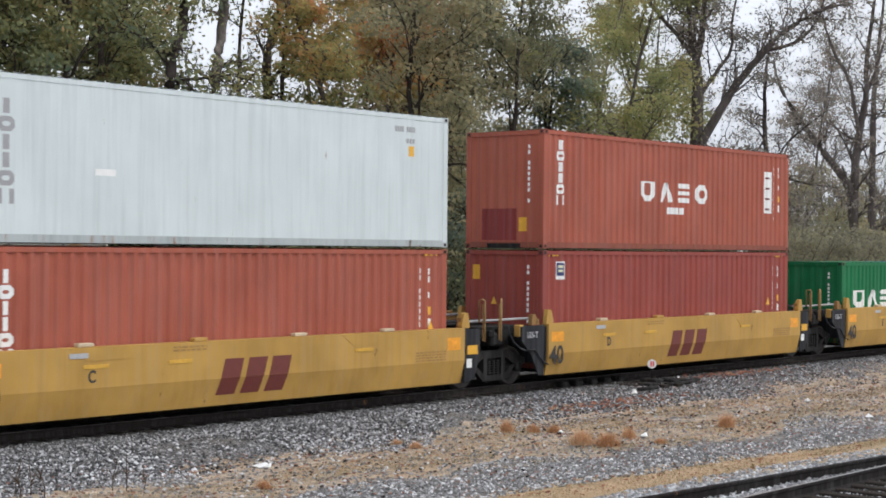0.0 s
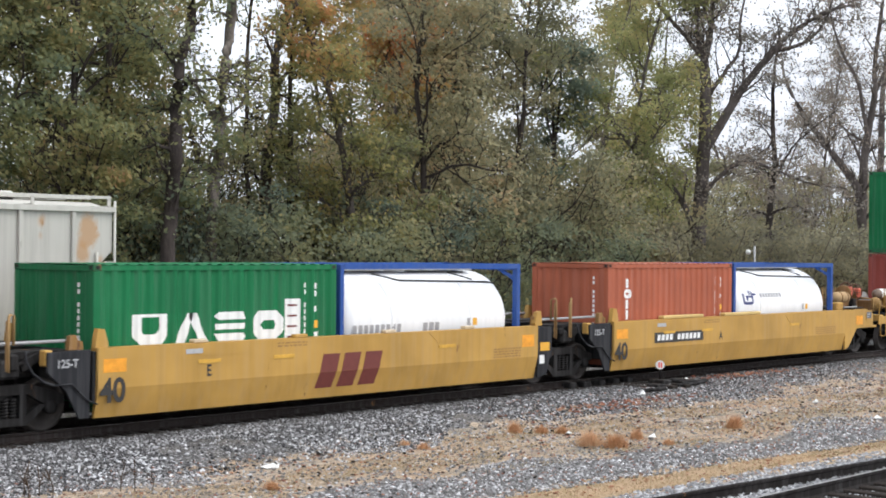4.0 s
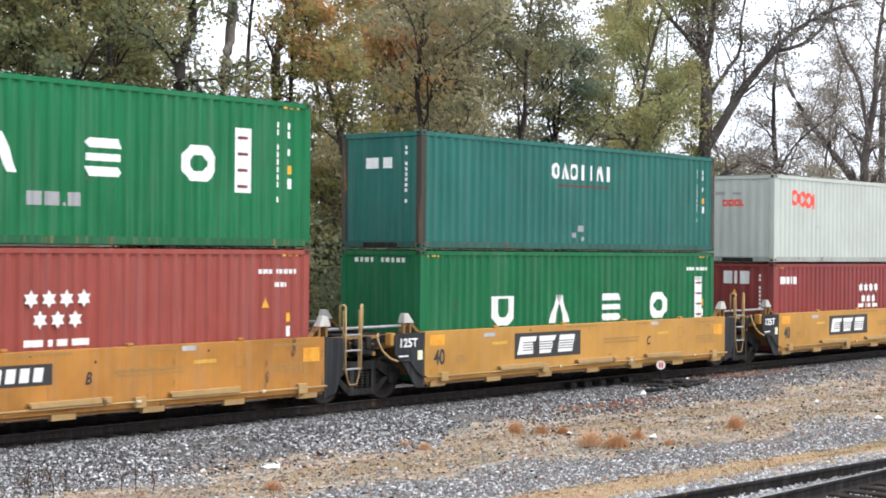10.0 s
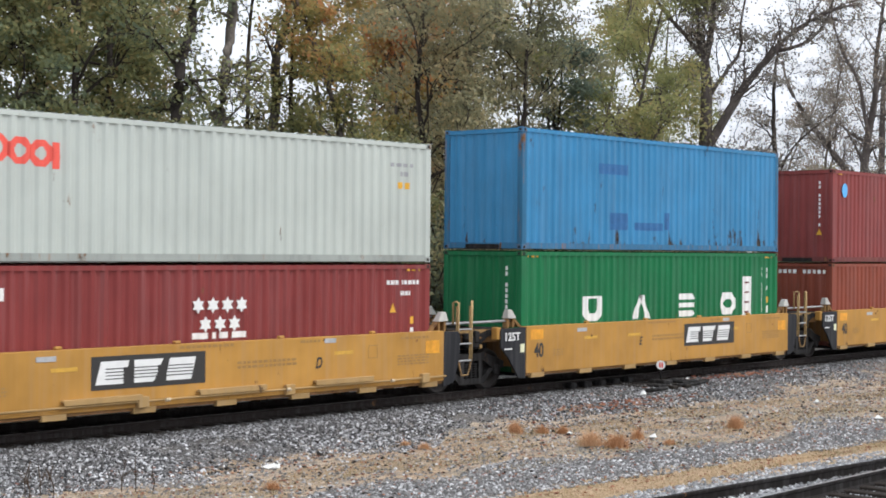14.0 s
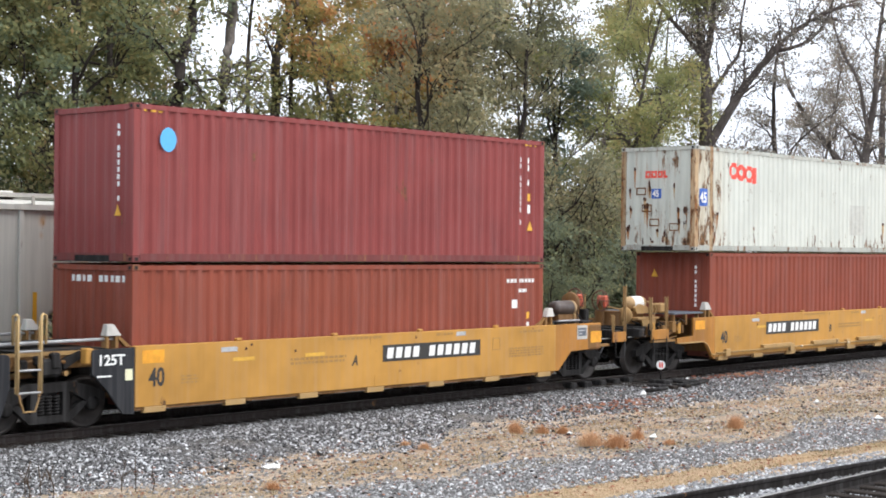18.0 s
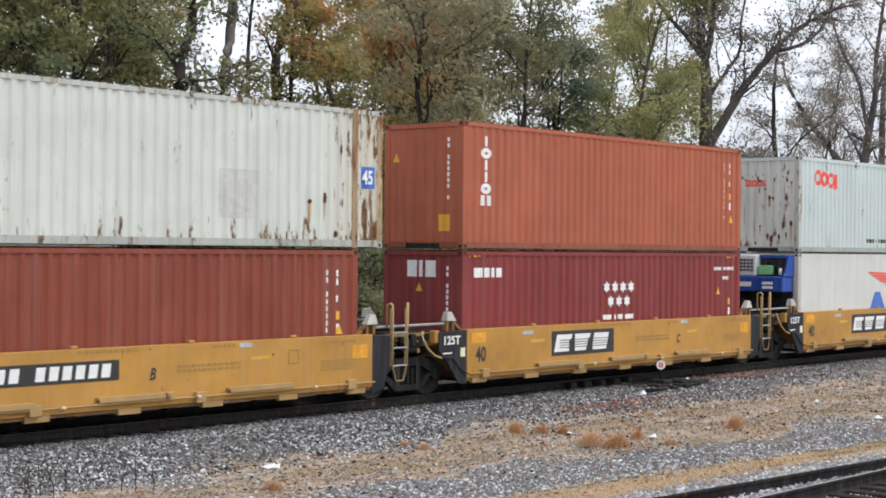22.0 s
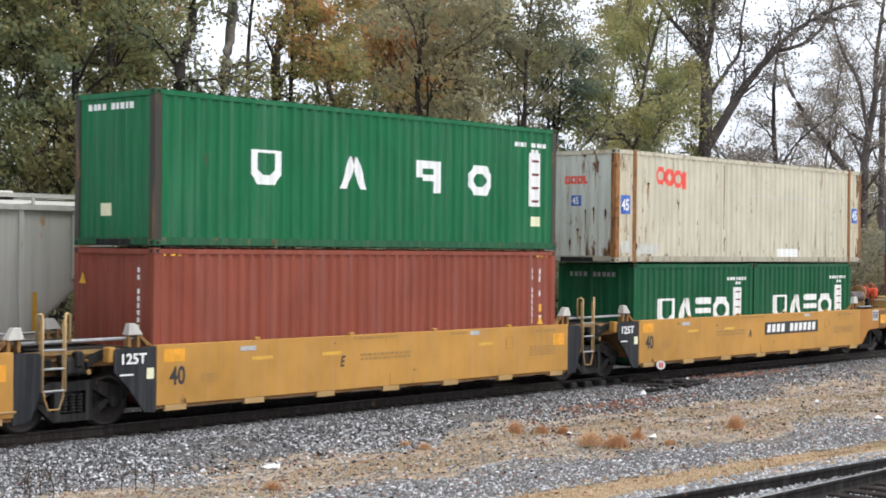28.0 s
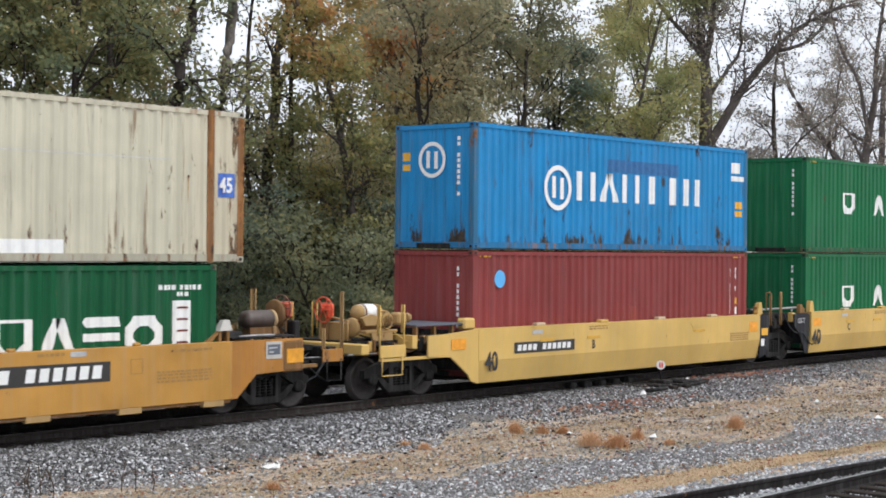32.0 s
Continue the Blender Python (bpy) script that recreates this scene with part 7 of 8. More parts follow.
scatter("leaf_drift", "drift of rust-red leaves beside the track", [(38.2 + rng.normal(0, 1.2), 22.1 + rng.normal(0, 0.25), height(38, 22.1) + 0.03) for _ in range(140)], 0.05, LITTER, 0.35, 16, category="leaf litter")
scatter("pale_rocks", "a few whitish rocks and scraps on the ground", [(x, y, height(x, y) + 0.03) for x, y in PALE], 0.085, WHITE, 0.6, 14, category="rocks")
WEED = bark("dead_weed_stem", (0.09, 0.06, 0.04))
for i, (x, y, h) in enumerate(WEEDS):
    bm, rng = NB(), random.Random(70 + i)
    z = height(x, y) - 0.02
    top = Vector((x + rng.uniform(-0.1, 0.1), y, z + h))
    tube(bm, [(x, y, z), (x + rng.uniform(-0.04, 0.04), y, z + h * 0.5), top], 0.008, 5)
    for k in range(5):
        q = Vector((x, y, z)).lerp(top, rng.uniform(0.35, 0.95))
        cyl(bm, q, q + Vector((rng.uniform(-0.16, 0.16), rng.uniform(-0.1, 0.1), rng.uniform(0.05, 0.2))), 0.005, 4)
    tagged(part("dead_weed", bm, WEED), "thin dead weed stalk on the ballast", "weed", "dead weeds")
# ---------------------------------------------------------------- the woods behind the tracks
class Grower:
    """Grows one tree: tubes for the wood, small kite-shaped leaves round the outer twigs."""

    def __init__(self, seed):
        self.r = random.Random(seed)
        self.wv, self.wf, self.tips = [], [], []

    def tube(self, pts, radii, n):
        base = len(self.wv)
        for i, p in enumerate(pts):
            d = (pts[min(i + 1, len(pts) - 1)] - pts[max(i - 1, 0)]).normalized()
            a = d.orthogonal().normalized()
            b = d.cross(a)
            for k in range(n):
                t = 2 * math.pi * k / n
                self.wv.append(tuple(p + radii[i] * (math.cos(t) * a + math.sin(t) * b)))
        for i in range(len(pts) - 1):
            for k in range(n):
                q, w = base + i * n, base + (i + 1) * n
                self.wf.append((q + k, q + (k + 1) % n, w + (k + 1) % n, w + k))

    def limb(self, p, d, length, r0, level, deep, rise=0.12, bend=0.22, kids=(7, 5, 4), bare=0.25, reach=1.0, stiff=1.0):
        r = self.r
        n = (9, 7, 5, 4)[min(level, 3)]
        pts, rad = [p.copy()], [r0]
        d = d.normalized()
        for i in range(n):
            j = Vector((r.gauss(0, 1), r.gauss(0, 1), r.gauss(0, 1))) * bend * (0.55 if level == 0 else stiff)
            d = (d + j / n ** 0.5 + Vector((0, 0, rise / n * (1 if level else 0)))).normalized()
            p = p + d * length / n
            pts.append(p.copy())
            rad.append(r0 * (1 - 0.82 * (i + 1) / n) + 0.004)
        self.tube(pts, rad, (9, 6, 4, 3)[min(level, 3)])
        if level >= deep:
            self.tips.append((pts[1], pts[-1]))
            return
        k = kids[min(level, len(kids) - 1)]
        for i in range(k):
            t = bare + (1 - bare) * (i + r.uniform(0.1, 0.9)) / k
            at = min(len(pts) - 2, int(t * n))
            q = pts[at].lerp(pts[at + 1], t * n - at)
            ax = (pts[at + 1] - pts[at]).normalized()
            side = ax.orthogonal().normalized()
            side.rotate(Matrix.Rotation(r.uniform(0, 6.28), 3, ax))
            open_ = r.uniform(0.55, 1.05)
            nd = (ax * math.cos(open_) + side * math.sin(open_)).normalized()
            self.limb(q, nd, length * r.uniform(0.38, 0.62) * (1.15 - 0.5 * t) * (reach if level == 0 else 1.0), max(0.012, rad[at] * (0.62 if level else 0.45)), level + 1, deep, rise, bend * 1.15, kids, 0.15)
        self.tips.append((pts[-3], pts[-1]))

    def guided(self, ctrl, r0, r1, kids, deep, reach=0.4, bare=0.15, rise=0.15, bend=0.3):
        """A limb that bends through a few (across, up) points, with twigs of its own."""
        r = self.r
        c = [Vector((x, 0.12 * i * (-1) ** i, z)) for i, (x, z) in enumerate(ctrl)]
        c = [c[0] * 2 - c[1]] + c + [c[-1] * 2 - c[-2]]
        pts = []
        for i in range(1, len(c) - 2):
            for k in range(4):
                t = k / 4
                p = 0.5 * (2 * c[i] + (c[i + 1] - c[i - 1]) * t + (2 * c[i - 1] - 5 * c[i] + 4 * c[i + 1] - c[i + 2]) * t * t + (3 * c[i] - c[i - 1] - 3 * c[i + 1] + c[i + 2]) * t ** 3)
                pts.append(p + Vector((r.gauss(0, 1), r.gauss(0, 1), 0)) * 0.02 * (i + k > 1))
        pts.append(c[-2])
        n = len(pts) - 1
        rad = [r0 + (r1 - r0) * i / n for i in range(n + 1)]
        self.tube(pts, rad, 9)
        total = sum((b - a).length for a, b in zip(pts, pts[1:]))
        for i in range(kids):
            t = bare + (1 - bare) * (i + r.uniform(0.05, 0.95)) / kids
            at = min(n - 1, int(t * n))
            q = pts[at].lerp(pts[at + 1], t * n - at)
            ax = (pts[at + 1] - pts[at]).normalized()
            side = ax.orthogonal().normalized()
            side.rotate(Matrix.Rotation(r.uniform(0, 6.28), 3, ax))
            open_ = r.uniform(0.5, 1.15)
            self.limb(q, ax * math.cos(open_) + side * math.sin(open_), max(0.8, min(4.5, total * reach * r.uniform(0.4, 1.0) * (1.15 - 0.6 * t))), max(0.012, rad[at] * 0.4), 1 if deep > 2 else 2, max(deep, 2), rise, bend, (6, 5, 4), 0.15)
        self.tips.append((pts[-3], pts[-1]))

    def leaves(self, count, size, puff, seed, hang=0.0):
        """Leaves sit in uneven flat pads round the twigs, most of them facing the open, light side."""
        rng = np.random.default_rng(seed)
        t = np.array([[*a, *b] for a, b in self.tips])
        w = rng.exponential(1.0, len(t)) ** 1.8 + 0.06
        i = rng.choice(len(t), count, p=w / w.sum())
        u = rng.uniform(0.1, 1.1, count)[:, None]
        c = t[i, :3] * (1 - u) + t[i, 3:] * u + rng.normal(0, 1, (count, 3)) * np.array([puff, puff, puff * 0.42])
        c[:, 2] -= np.abs(rng.normal(0, hang, count)) if hang else 0
        up = rng.normal(0, 1, (count, 3)) + np.array([0.25, -1.0, 1.0])
        up /= np.linalg.norm(up, axis=1)[:, None]
        d = np.cross(up, rng.normal(0, 1, (count, 3)))
        d /= np.linalg.norm(d, axis=1)[:, None]
        e = np.cross(d, up)
        s = (size * rng.uniform(0.6, 1.35, count))[:, None]
        v = np.stack([c - d * s, c + e * s * 0.6 - d * s * 0.1, c + d * s, c - e * s * 0.6 - d * s * 0.1], 1)
        return v.reshape(-1, 3), (np.arange(count * 4).reshape(-1, 4))


def mesh_of(name, v, f, material):
    me = bpy.data.meshes.new(name)
    me.from_pydata([tuple(p) for p in v], [], [tuple(q) for q in f])
    me.materials.append(material)
    return me


def make_tree(seed, h, r0, wood, green, leaves, size, puff, kids=(9, 6, 4), deep=3, bare=0.3, lean=(0, 0), label="", name="tree", rise=0.15, hang=0.0, stems=1, bend=0.22, category="tree", reach=0.55, paths=()):
    g = Grower(seed)
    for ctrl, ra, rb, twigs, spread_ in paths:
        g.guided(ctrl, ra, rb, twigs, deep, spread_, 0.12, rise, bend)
    for k in range(0 if paths else stems):
        a = 6.28 * k / stems + seed
        base = Vector((0.3 * math.cos(a), 0.3 * math.sin(a), 0)) if stems > 1 else Vector((0, 0, 0))
        up = Vector((lean[0], lean[1], 1)) if stems == 1 else Vector((0.45 * math.cos(a), 0.45 * math.sin(a), 1))
        g.limb(base, up, h, r0, 0, deep, rise, bend, kids, bare, reach)
    e = tagged(new(name), label, category)
    t = new("trunk", mesh_of("trunk", g.wv, g.wf, wood))
    t.parent = e
    for p in t.data.polygons:
        p.use_smooth = True
    v, f = g.leaves(leaves, size, puff, seed + 1, hang)
    c = new("crown", mesh_of("crown", v, f, green))
    c.parent = e
    return e


BARK_DARK = bark("dark_bark", (0.070, 0.058, 0.052))
BARK_PALE = bark("pale_bark", (0.19, 0.165, 0.145))
BARK_GREY = bark("grey_brown_bark", (0.135, 0.115, 0.105))
OLIVE = leafy("olive_green_leaves", [(0.160, 0.205, 0.142), (0.230, 0.270, 0.160), (0.310, 0.312, 0.150), (0.432, 0.384, 0.180), (0.516, 0.330, 0.186)], 0.7)
RUST = leafy("rust_and_green_leaves", [(0.200, 0.219, 0.112), (0.325, 0.312, 0.131), (0.475, 0.375, 0.150), (0.562, 0.312, 0.138), (0.613, 0.237, 0.119)], 0.66, tops=(6.5, 15.5))
GREYED = leafy("greyish_olive_leaves", [(0.200, 0.212, 0.160), (0.280, 0.280, 0.186), (0.369, 0.344, 0.206), (0.463, 0.388, 0.225), (0.525, 0.356, 0.206)], 0.66)
FRESH = leafy("yellow_green_leaves", [(0.204, 0.228, 0.120), (0.300, 0.318, 0.150), (0.420, 0.408, 0.180), (0.504, 0.390, 0.192)], 0.66)
BROWN = leafy("brown_sparse_leaves", [(0.202, 0.196, 0.179), (0.280, 0.258, 0.224), (0.358, 0.308, 0.252), (0.426, 0.325, 0.246)], 0.6)
SHRUB = leafy("dark_undergrowth_leaves", [(0.175, 0.212, 0.158), (0.245, 0.278, 0.182), (0.345, 0.345, 0.195), (0.502, 0.436, 0.211)], 0.68)
BRUSH = leafy("brown_brush_leaves", [(0.195, 0.189, 0.150), (0.286, 0.273, 0.189), (0.390, 0.345, 0.215), (0.442, 0.397, 0.208)], 0.66)
TEAL_LEAF = leafy("blue_green_needles", [(0.170, 0.215, 0.172), (0.225, 0.280, 0.212), (0.310, 0.345, 0.238)], 0.62)


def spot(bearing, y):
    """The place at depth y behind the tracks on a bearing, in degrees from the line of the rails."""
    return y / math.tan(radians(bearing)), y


KINDS = {
    "oak": lambda s: make_tree(s, 16, 0.17, BARK_DARK, OLIVE, 24000, 0.082, 0.30, (22, 7, 4), 3, 0.08, label="dense olive-green tree turning brown behind the tracks", bend=0.42, reach=0.42, rise=0.0),
    "rust": lambda s: make_tree(s, 15, 0.18, BARK_GREY, RUST, 17000, 0.08, 0.30, (20, 7, 4), 3, 0.10, label="tree with rust-orange, yellow and green autumn leaves", bend=0.42, reach=0.34),
    "grey": lambda s: make_tree(s, 17, 0.16, BARK_DARK, GREYED, 22000, 0.085, 0.40, (20, 7, 4), 3, 0.06, label="dense greyish-olive tree with crooked limbs", bend=0.55, reach=0.48),
    "fresh": lambda s: make_tree(s, 19, 0.15, BARK_GREY, FRESH, 16000, 0.085, 0.34, (17, 7, 4), 3, 0.10, label="yellow-green tree with sky showing through", hang=0.3, bend=0.46, reach=0.42),
    "far": lambda s: make_tree(s, 20, 0.16, BARK_GREY, BROWN, 6000, 0.08, 0.40, (15, 7, 5), 3, 0.15, label="nearly bare tree with grey-brown leaves", rise=0.35, bend=0.46, reach=0.46),
    "pine": lambda s: make_tree(s, 13, 0.14, BARK_DARK, TEAL_LEAF, 15000, 0.085, 0.40, (15, 7, 4), 3, 0.10, label="blue-green evergreen among the turning trees", bend=0.42, reach=0.32),
    "shrub": lambda s: make_tree(s, 3.8, 0.05, BARK_DARK, SHRUB, 10000, 0.062, 0.32, (9, 5), 2, 0.08, stems=6, label="dark green shrub at the edge of the woods", name="shrub", category="shrub", bend=0.4),
    "thicket": lambda s: make_tree(s, 7.0, 0.06, BARK_DARK, GREYED, 11000, 0.08, 0.34, (10, 6), 2, 0.06, stems=6, label="tall olive-brown thicket under the trees", name="shrub", category="shrub", reach=0.8, bend=0.4),
    "evergreen": lambda s: make_tree(s, 5.0, 0.06, BARK_DARK, TEAL_LEAF, 10000, 0.07, 0.34, (10, 6), 2, 0.06, stems=5, label="blue-green evergreen shrub under the trees", name="shrub", category="shrub", reach=0.7, bend=0.4),
    "brush": lambda s: make_tree(s, 4.8, 0.05, BARK_GREY, BRUSH, 7500, 0.085, 0.40, (8, 5), 2, 0.08, stems=6, label="brown brush at the edge of the woods", name="shrub", category="shrub", bend=0.4),
}
SHRUBS = ("shrub", "brush", "thicket", "evergreen")
made = {}


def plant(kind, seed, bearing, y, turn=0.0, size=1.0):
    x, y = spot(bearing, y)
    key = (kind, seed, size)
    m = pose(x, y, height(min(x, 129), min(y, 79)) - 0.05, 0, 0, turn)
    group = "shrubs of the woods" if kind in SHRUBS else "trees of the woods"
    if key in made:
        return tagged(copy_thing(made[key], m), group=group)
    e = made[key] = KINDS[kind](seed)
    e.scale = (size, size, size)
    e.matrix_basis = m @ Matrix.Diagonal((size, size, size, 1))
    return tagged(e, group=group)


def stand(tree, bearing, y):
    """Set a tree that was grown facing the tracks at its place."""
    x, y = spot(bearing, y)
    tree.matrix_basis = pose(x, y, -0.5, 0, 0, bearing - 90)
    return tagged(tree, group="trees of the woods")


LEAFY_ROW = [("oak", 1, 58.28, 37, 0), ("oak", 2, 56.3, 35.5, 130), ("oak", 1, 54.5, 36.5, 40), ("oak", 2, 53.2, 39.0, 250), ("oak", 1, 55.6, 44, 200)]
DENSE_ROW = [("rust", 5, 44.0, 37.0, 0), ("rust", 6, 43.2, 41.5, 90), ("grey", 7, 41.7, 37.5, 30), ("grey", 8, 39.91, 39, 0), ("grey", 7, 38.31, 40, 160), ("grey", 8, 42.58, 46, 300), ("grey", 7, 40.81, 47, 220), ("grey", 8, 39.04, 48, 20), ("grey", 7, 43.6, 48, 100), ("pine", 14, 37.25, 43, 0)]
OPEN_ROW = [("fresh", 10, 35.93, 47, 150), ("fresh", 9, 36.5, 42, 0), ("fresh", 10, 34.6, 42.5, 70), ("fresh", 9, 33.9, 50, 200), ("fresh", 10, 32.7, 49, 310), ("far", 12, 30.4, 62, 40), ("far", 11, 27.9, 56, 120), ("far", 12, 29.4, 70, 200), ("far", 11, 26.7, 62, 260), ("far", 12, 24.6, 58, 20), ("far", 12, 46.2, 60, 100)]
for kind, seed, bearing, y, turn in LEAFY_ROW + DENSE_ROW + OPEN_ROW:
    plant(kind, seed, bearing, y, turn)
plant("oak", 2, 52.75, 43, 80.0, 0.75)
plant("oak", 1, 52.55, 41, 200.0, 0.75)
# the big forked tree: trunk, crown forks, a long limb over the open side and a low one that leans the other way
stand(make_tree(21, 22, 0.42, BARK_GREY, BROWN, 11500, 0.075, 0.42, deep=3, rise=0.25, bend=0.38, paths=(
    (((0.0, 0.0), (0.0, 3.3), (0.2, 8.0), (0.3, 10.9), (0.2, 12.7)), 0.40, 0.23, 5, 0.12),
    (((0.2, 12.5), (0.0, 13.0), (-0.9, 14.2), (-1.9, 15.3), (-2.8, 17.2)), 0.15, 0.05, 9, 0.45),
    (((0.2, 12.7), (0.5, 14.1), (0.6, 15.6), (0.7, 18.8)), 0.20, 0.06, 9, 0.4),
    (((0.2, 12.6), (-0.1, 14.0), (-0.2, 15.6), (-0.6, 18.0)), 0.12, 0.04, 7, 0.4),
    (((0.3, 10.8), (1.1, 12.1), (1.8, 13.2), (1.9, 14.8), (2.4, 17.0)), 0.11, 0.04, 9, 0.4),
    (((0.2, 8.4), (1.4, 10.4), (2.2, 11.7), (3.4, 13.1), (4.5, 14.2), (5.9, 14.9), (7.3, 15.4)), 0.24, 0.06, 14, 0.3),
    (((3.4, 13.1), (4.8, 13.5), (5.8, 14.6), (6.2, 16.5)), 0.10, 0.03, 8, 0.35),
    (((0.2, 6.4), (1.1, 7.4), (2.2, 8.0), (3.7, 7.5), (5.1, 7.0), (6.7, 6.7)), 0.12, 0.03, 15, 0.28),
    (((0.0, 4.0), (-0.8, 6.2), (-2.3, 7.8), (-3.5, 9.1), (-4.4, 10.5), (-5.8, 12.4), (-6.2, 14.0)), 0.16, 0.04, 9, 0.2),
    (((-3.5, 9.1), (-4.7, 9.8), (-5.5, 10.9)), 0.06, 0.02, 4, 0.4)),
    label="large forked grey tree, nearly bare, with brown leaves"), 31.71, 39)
stand(make_tree(22, 14, 0.2, BARK_DARK, BROWN, 4200, 0.075, 0.40, deep=3, rise=0.2, bend=0.42, paths=(
    (((0.0, 0.0), (0.0, 3.2), (0.2, 7.2), (0.3, 8.5), (0.2, 10.7), (0.2, 12.5), (0.4, 14.4)), 0.21, 0.07, 15, 0.2),
    (((0.3, 7.4), (0.9, 8.7), (1.7, 9.8), (3.5, 11.2)), 0.08, 0.03, 8, 0.4),
    (((0.2, 5.8), (1.4, 6.2), (2.2, 5.8)), 0.08, 0.03, 3, 0.35),
    (((0.2, 9.6), (-0.4, 8.7), (-0.9, 8.4)), 0.06, 0.02, 4, 0.4)),
    label="thin dark tree with crooked side branches"), 29.22, 41)
stand(make_tree(23, 22, 0.3, BARK_GREY, BROWN, 4500, 0.08, 0.42, deep=3, rise=0.3, bend=0.38, paths=(
    (((0.1, 0.0), (0.1, 3.0), (-0.1, 5.9), (-0.4, 7.7), (-1.6, 9.5), (-2.7, 10.9), (-3.5, 12.1), (-4.5, 13.8), (-5.0, 15.7)), 0.36, 0.07, 14, 0.16),
    (((-0.1, 5.6), (0.0, 9.3), (0.3, 11.6), (0.6, 13.6), (0.6, 15.7), (1.1, 19.3), (1.4, 22.0)), 0.30, 0.05, 16, 0.18),
    (((0.2, 10.8), (-0.4, 14.1), (-1.3, 15.9), (-2.0, 18.0), (-2.4, 20.6)), 0.12, 0.04, 10, 0.25),
    (((0.5, 13.0), (1.2, 15.1), (1.8, 17.2)), 0.12, 0.04, 5, 0.4)),
    label="two-stemmed grey tree, one stem leaning far over"), 25.89, 43)
stand(make_tree(24, 20, 0.3, BARK_GREY, BROWN, 2200, 0.08, 0.42, deep=3, rise=0.3, bend=0.38, paths=(
    (((0.0, 0.0), (0.0, 3.0), (-0.1, 6.3), (-0.1, 12.4), (0.1, 15.9), (0.5, 20.3)), 0.36, 0.08, 14, 0.14),),
    label="slender grey tree, nearly bare"), 25.25, 45)
# slim trunks with sky between them
stand(make_tree(25, 12, 0.2, BARK_DARK, OLIVE, 2300, 0.08, 0.34, deep=3, rise=0.0, bend=0.4, paths=(
    (((0.0, 0.0), (0.0, 3.3), (0.1, 5.2), (0.2, 6.4), (0.2, 7.7), (0.3, 8.7), (0.6, 10.1), (0.7, 11.5)), 0.23, 0.12, 13, 0.10),
    (((0.3, 8.3), (1.2, 8.4), (2.2, 8.6)), 0.06, 0.02, 5, 0.25),
    (((0.2, 6.4), (-0.1, 6.8), (-0.8, 7.1)), 0.06, 0.02, 6, 0.8),
    (((0.3, 8.6), (-0.4, 9.4), (-1.2, 9.8)), 0.06, 0.02, 6, 0.6)),
    label="dark straight trunk hung with green foliage"), 51.05, 34)
stand(make_tree(26, 12, 0.2, BARK_PALE, OLIVE, 1000, 0.08, 0.34, deep=3, rise=0.1, bend=0.42, paths=(
    (((0.0, 0.0), (0.0, 3.4), (0.0, 5.5), (0.2, 6.8), (0.2, 7.7), (0.3, 9.1), (0.5, 10.6), (0.6, 12.5)), 0.20, 0.15, 9, 0.12),
    (((0.0, 5.0), (-0.1, 5.9), (-0.5, 6.6), (-0.7, 7.3), (-0.8, 8.4)), 0.13, 0.05, 6, 0.3),
    (((0.2, 6.9), (0.1, 7.4), (-0.2, 8.1), (-0.5, 8.6), (-0.6, 9.7)), 0.08, 0.03, 6, 0.35),
    (((0.2, 7.6), (0.8, 8.1), (1.1, 8.8)), 0.05, 0.02, 5, 0.5)),
    label="pale-barked tree with curved stems and thin foliage"), 49.45, 37)
stand(make_tree(27, 13, 0.2, BARK_GREY, RUST, 1700, 0.08, 0.34, deep=3, rise=0.1, bend=0.42, paths=(
    (((0.0, 0.0), (0.0, 3.3), (0.0, 6.1), (0.1, 7.3), (0.3, 8.7), (0.3, 10.3), (0.6, 11.5), (0.8, 13.1)), 0.22, 0.13, 11, 0.14),
    (((0.1, 7.5), (-0.3, 7.6), (-0.6, 7.9)), 0.05, 0.02, 4, 0.6),
    (((0.3, 9.0), (0.8, 10.0), (1.5, 11.2)), 0.07, 0.03, 6, 0.4)),
    label="grey-brown trunk with thin turning leaves"), 47.55, 40)
stand(make_tree(28, 13, 0.1, BARK_DARK, OLIVE, 600, 0.08, 0.34, deep=3, rise=0.1, bend=0.42, paths=(
    (((0.1, 0.0), (0.1, 3.3), (0.0, 6.4), (0.0, 8.6), (0.0, 10.8), (0.2, 12.8)), 0.09, 0.05, 12, 0.12),), label="thin dark sapling among taller trunks"), 48.24, 39)
stand(make_tree(29, 12, 0.1, BARK_DARK, FRESH, 3600, 0.08, 0.30, deep=3, rise=0.0, bend=0.42, paths=(
    (((0.0, 0.0), (0.0, 3.3), (0.0, 5.9), (0.0, 7.4), (0.0, 10.1), (0.1, 11.9)), 0.13, 0.06, 22, 0.09),), label="slim trunk wrapped in yellow-green vine leaves"), 46.64, 39)
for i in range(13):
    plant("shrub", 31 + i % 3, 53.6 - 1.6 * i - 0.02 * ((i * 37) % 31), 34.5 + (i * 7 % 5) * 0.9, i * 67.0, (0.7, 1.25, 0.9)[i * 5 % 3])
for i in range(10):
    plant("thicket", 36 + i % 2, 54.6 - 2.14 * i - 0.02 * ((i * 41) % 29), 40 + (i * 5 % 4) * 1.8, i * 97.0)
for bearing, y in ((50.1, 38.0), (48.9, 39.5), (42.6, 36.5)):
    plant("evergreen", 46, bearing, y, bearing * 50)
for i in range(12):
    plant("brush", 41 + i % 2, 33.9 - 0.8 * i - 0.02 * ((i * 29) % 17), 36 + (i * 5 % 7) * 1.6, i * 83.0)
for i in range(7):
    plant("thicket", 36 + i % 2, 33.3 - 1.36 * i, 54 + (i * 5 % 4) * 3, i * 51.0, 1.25)
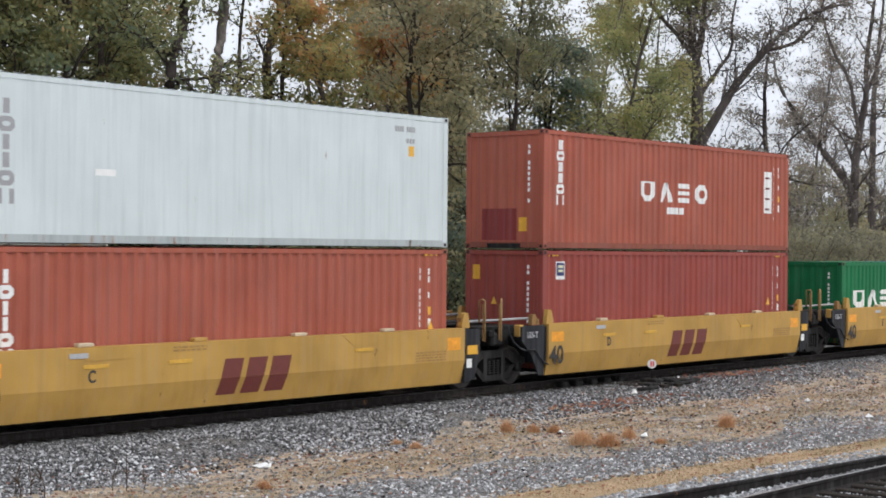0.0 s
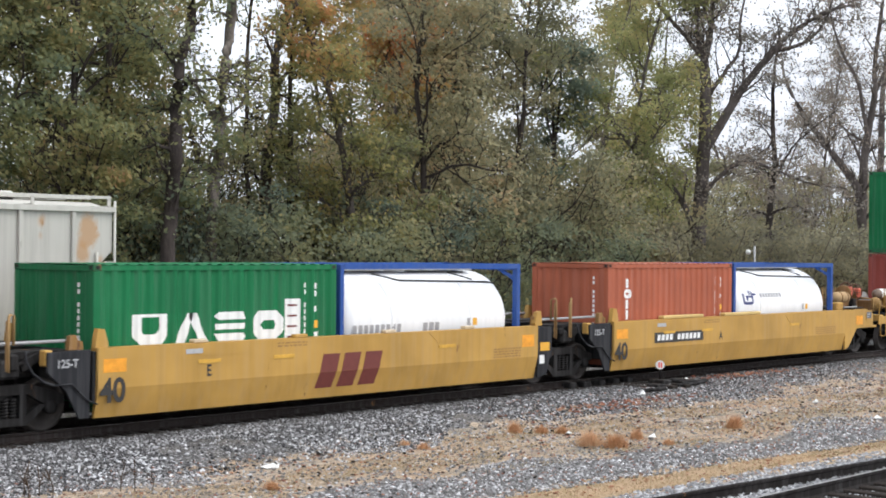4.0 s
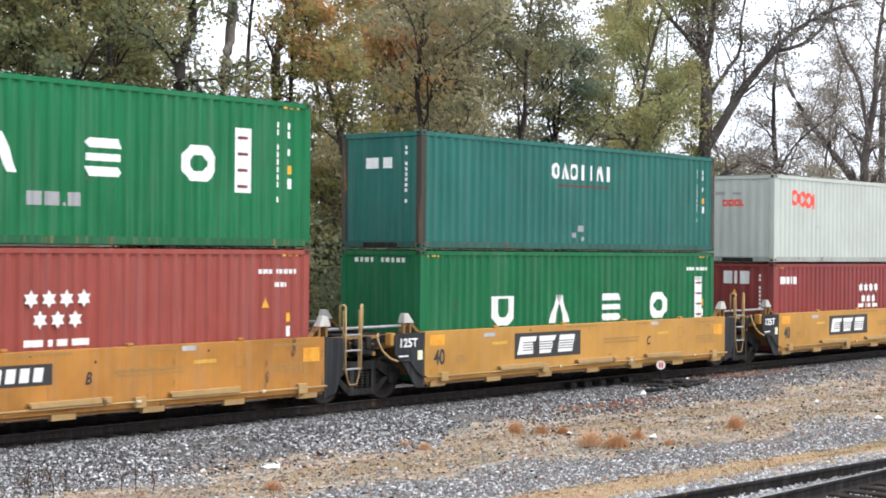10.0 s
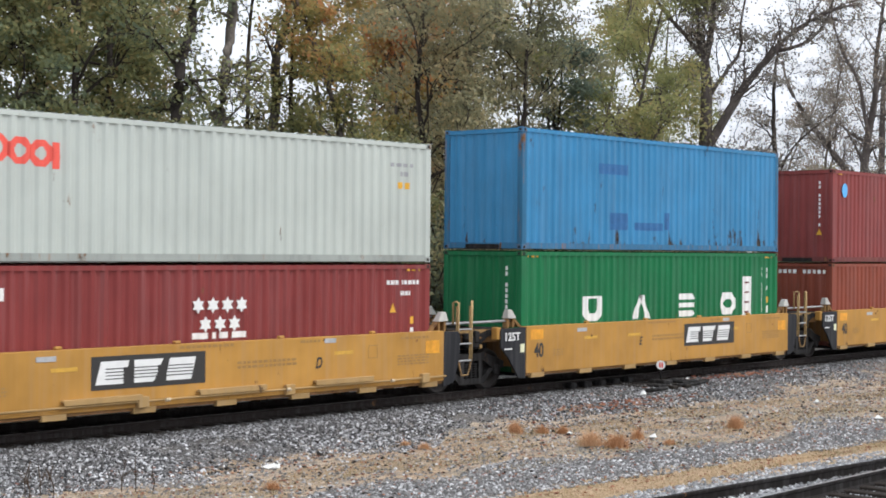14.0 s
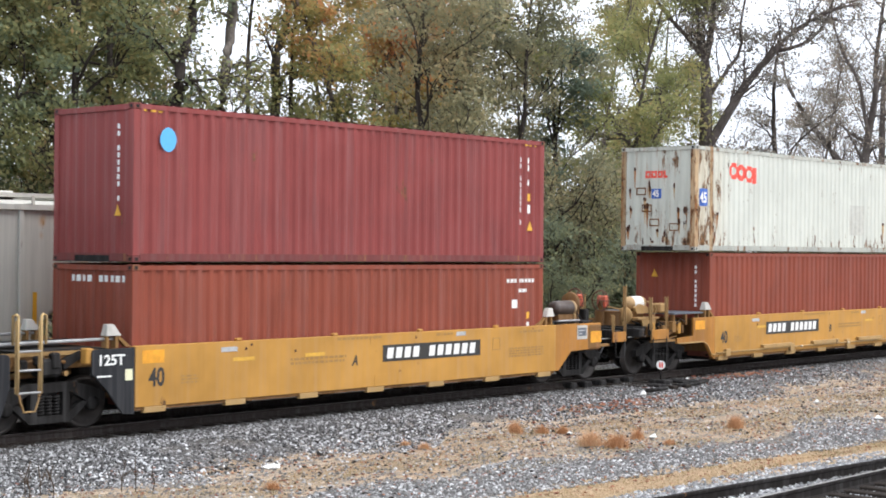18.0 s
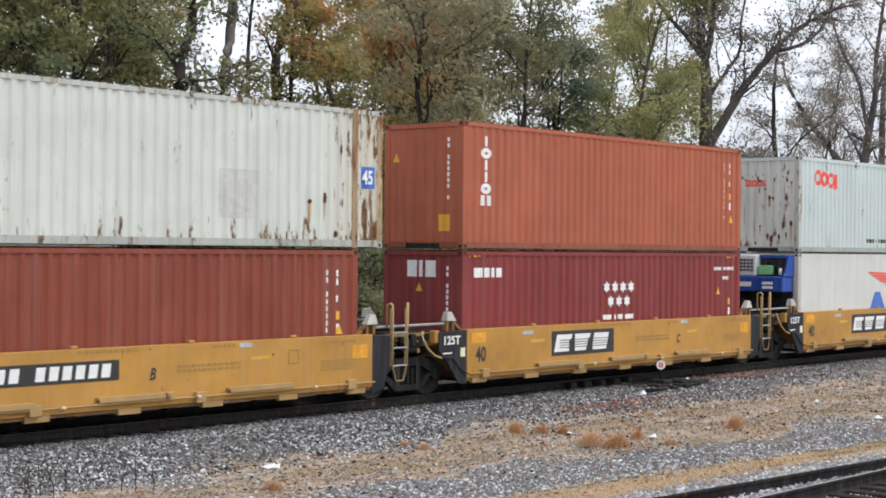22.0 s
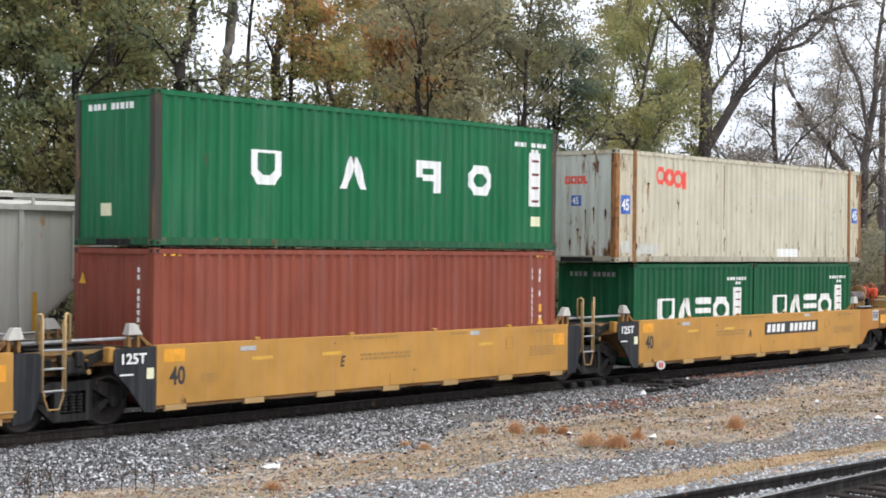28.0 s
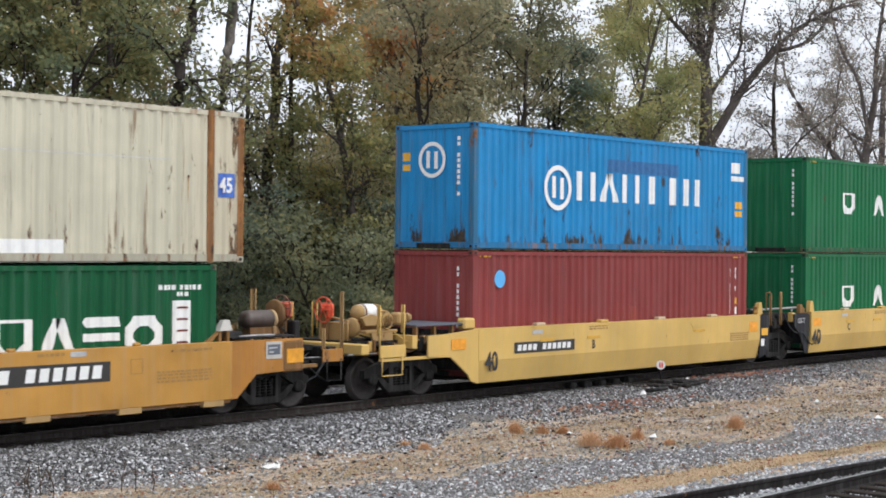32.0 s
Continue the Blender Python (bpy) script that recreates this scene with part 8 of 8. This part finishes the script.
# lamp on a thin pole at the edge of the woods
lamp = thing("yard_lamp", "small white yard lamp on a thin grey pole", "lamp post", at=(57.9, 33.0, -0.5))
part("pole", cyl(NB(), (0, 0, 0), (0, 0, 4.0), 0.045, 8), DECK, lamp)
part("arm", tube(NB(), [(0, 0, 3.75), (-0.06, 0.1, 3.80), (-0.12, 0.2, 3.78)], 0.02), DECK, lamp)
part("lamp_head", lathe(NB(), [(-0.26, 0.03), (-0.24, 0.09), (-0.14, 0.11), (-0.08, 0.05)], "x", (0.0, 0.2, 3.74), 12), WHITE, lamp, "white lamp head")
# ---------------------------------------------------------------- covered hopper standing on the siding
def hopper():
    e = thing("covered_hopper", "grey covered hopper car with rust stains on the siding", "rail car", at=(20.25, 28.4, 0.0))
    grey = painted("hopper_grey_paint", (0.54, 0.525, 0.475), 51, 0.10, 0.35, 0.55, 0.07, ((-0.62, 3.55, 0.30), (-0.75, 3.1, 0.22), (-1.75, 3.75, 0.12), (-1.78, 3.45, 0.07), (-0.3, 2.95, 0.12)))
    L, w, top = 11.6, 1.5, 4.02
    for s in (-1, 1):
        y = s * w
        # side: upright plate whose end slopes inwards to the bay
        pts = [(0.0, top), (-L, top), (-L, 2.9), (-L + 1.9, 1.35), (-1.95, 1.35), (-1.95, 1.6), (0.0, 3.15)]
        part("side_plate", squared(prism(NB(), pts, y, y - s * 0.03)), grey, e)
        for k in range(8):
            a = -0.95 - 1.28 * k
            z0 = 2.55 if k == 0 else 1.40
            part("side_post", bevelled(box(NB(), a - 0.10, a, min(y, y + s * 0.07), max(y, y + s * 0.07), z0, top - 0.06), 0.012), grey, e)
        part("top_rail", box(NB(), -L, 0.02, min(y, y + s * 0.09), max(y, y + s * 0.09), top - 0.06, top + 0.05), grey, e)
        part("side_sill", box(NB(), -L - 0.4, 0.05, min(y, y - s * 0.15), max(y, y - s * 0.15), 1.05, 1.32), grey, e)
        for a in (-0.42, 0.03):
            part("ladder_rail", cyl(NB(), (a, y + s * 0.05, 1.1), (a, y + s * 0.05, top + (0.18 if a > 0 else -0.9)), 0.03, 8), grey, e)
        for k in range(6):
            part("rung", cyl(NB(), (-0.42, y + s * 0.05, 1.25 + 0.33 * k), (0.03, y + s * 0.05, 1.25 + 0.33 * k), 0.018, 8), grey, e)
        part("running_board", box(NB(), -L, 0.0, s * 0.45 - 0.3, s * 0.45 + 0.3, top + 0.22, top + 0.26), grey, e)
        for k in range(6):
            part("board_bracket", box(NB(), -0.05 - 1.9 * k, 0.0 - 1.9 * k, min(s * 0.7, s * 1.44), max(s * 0.7, s * 1.44), top + 0.02, top + 0.08), grey, e)
            part("board_post", box(NB(), -0.05 - 1.9 * k, 0.02 - 1.9 * k, s * 1.40 - 0.02, s * 1.40 + 0.02, top, top + 0.26), grey, e)
        part("board_edge", box(NB(), -L, 0.02, s * 1.40 - 0.03, s * 1.40 + 0.03, top + 0.22, top + 0.28), grey, e)
        truck(e, -1.2 if s < 0 else -L + 1.2)
    part("roof", squared(prism(NB(), [(-w, top), (-0.7, top + 0.16), (0.7, top + 0.16), (w, top)], -L, 0.0, "x")), grey, e)
    part("slope_sheet", squared(prism(NB(), [(0.0, 3.15), (0.0, 3.10), (-1.95, 1.5), (-1.95, 1.6)], -w + 0.04, w - 0.04)), grey, e)
    part("end_plate", box(NB(), -0.04, 0.0, -w + 0.03, w - 0.03, 3.1, top), grey, e)
    part("end_plate", box(NB(), -L, -L + 0.04, -w + 0.03, w - 0.03, 2.9, top), grey, e)
    part("centre_sill", box(NB(), -L - 0.5, 0.5, -0.3, 0.3, 0.85, 1.2), GRIME, e)
    for a in (-3.9, -7.7):
        part("hopper_bay", squared(prism(NB(), [(a - 1.8, 1.35), (a + 1.8, 1.35), (a + 0.5, 0.45), (a - 0.5, 0.45)], -1.2, 1.2)), grey, e)
    for a in (-2.0, -5.0, -8.0):
        part("hatch", bevelled(box(NB(), a - 0.35, a + 0.35, -0.35, 0.35, top + 0.14, top + 0.36), 0.04), grey, e)
    part("yellow_tape", box(NB(), -2.02, -1.92, -w - 0.075, -w - 0.072, 1.45, 2.3), AMBER, e)
    faded_text(e, -3.9, -3.3, 2.6, 3, -w - 0.001, 0.05, INK)
    faded_text(e, -1.7, -1.4, 1.75, 1, -w - 0.16, 0.09, INK)
    part("placard", box(NB(), -3.7, -3.2, -w - 0.075, -w - 0.072, 1.62, 1.9), INK, e)
    part("placard_bars", box(NB(), -3.62, -3.3, -w - 0.079, -w - 0.075, 1.70, 1.82), WHITE, e)
    return e


hopper()
for w, a in WHEELS[-4:]:
    w["parked"] = 1
WHEELS = WHEELS[:-4]
# ---------------------------------------------------------------- motion: the whole train rolls by, slowing a little
ROLLED = [0.0, 3.68, 7.32, 10.97, 14.61, 18.27, 21.92, 25.52, 29.11, 32.7, 36.29, 39.87, 43.45, 47.0, 50.55, 54.0, 57.48, 60.97, 64.47, 67.98, 71.46, 74.92,
          78.38, 81.81, 85.23, 88.66, 92.07, 95.48, 98.87, 102.25, 105.63, 109.02, 112.4, 115.78, 119.16, 122.52, 125.86, 129.17, 132.49, 135.84, 139.12, 142.13,
          145.41, 148.69, 151.98, 155.26, 158.55, 161.88, 165.2, 168.57, 171.88, 175.2, 178.53, 181.85, 185.17, 188.49, 191.82, 195.1, 198.37, 201.65, 204.94,
          208.22, 211.52, 214.83, 218.08]


def rolled(t):
    i = min(len(ROLLED) - 2, int(t * 2))
    return ROLLED[i] + (ROLLED[i + 1] - ROLLED[i]) * (t * 2 - i)


def motions():
    times = [i * 0.5 for i in range(65)]
    for ob, x, z in MOVERS:
        walk(ob, [(t, pose(x - rolled(t), YC, z)) for t in times])
    fine = [i / 15 for i in range(481)]
    turn = [math.degrees(rolled(t) / 0.455) for t in fine]
    for ob, a in WHEELS:
        walk(ob, [(t, pose(a, 0, 0.46, 0, -r, 0)) for t, r in zip(fine, turn)])


motions()
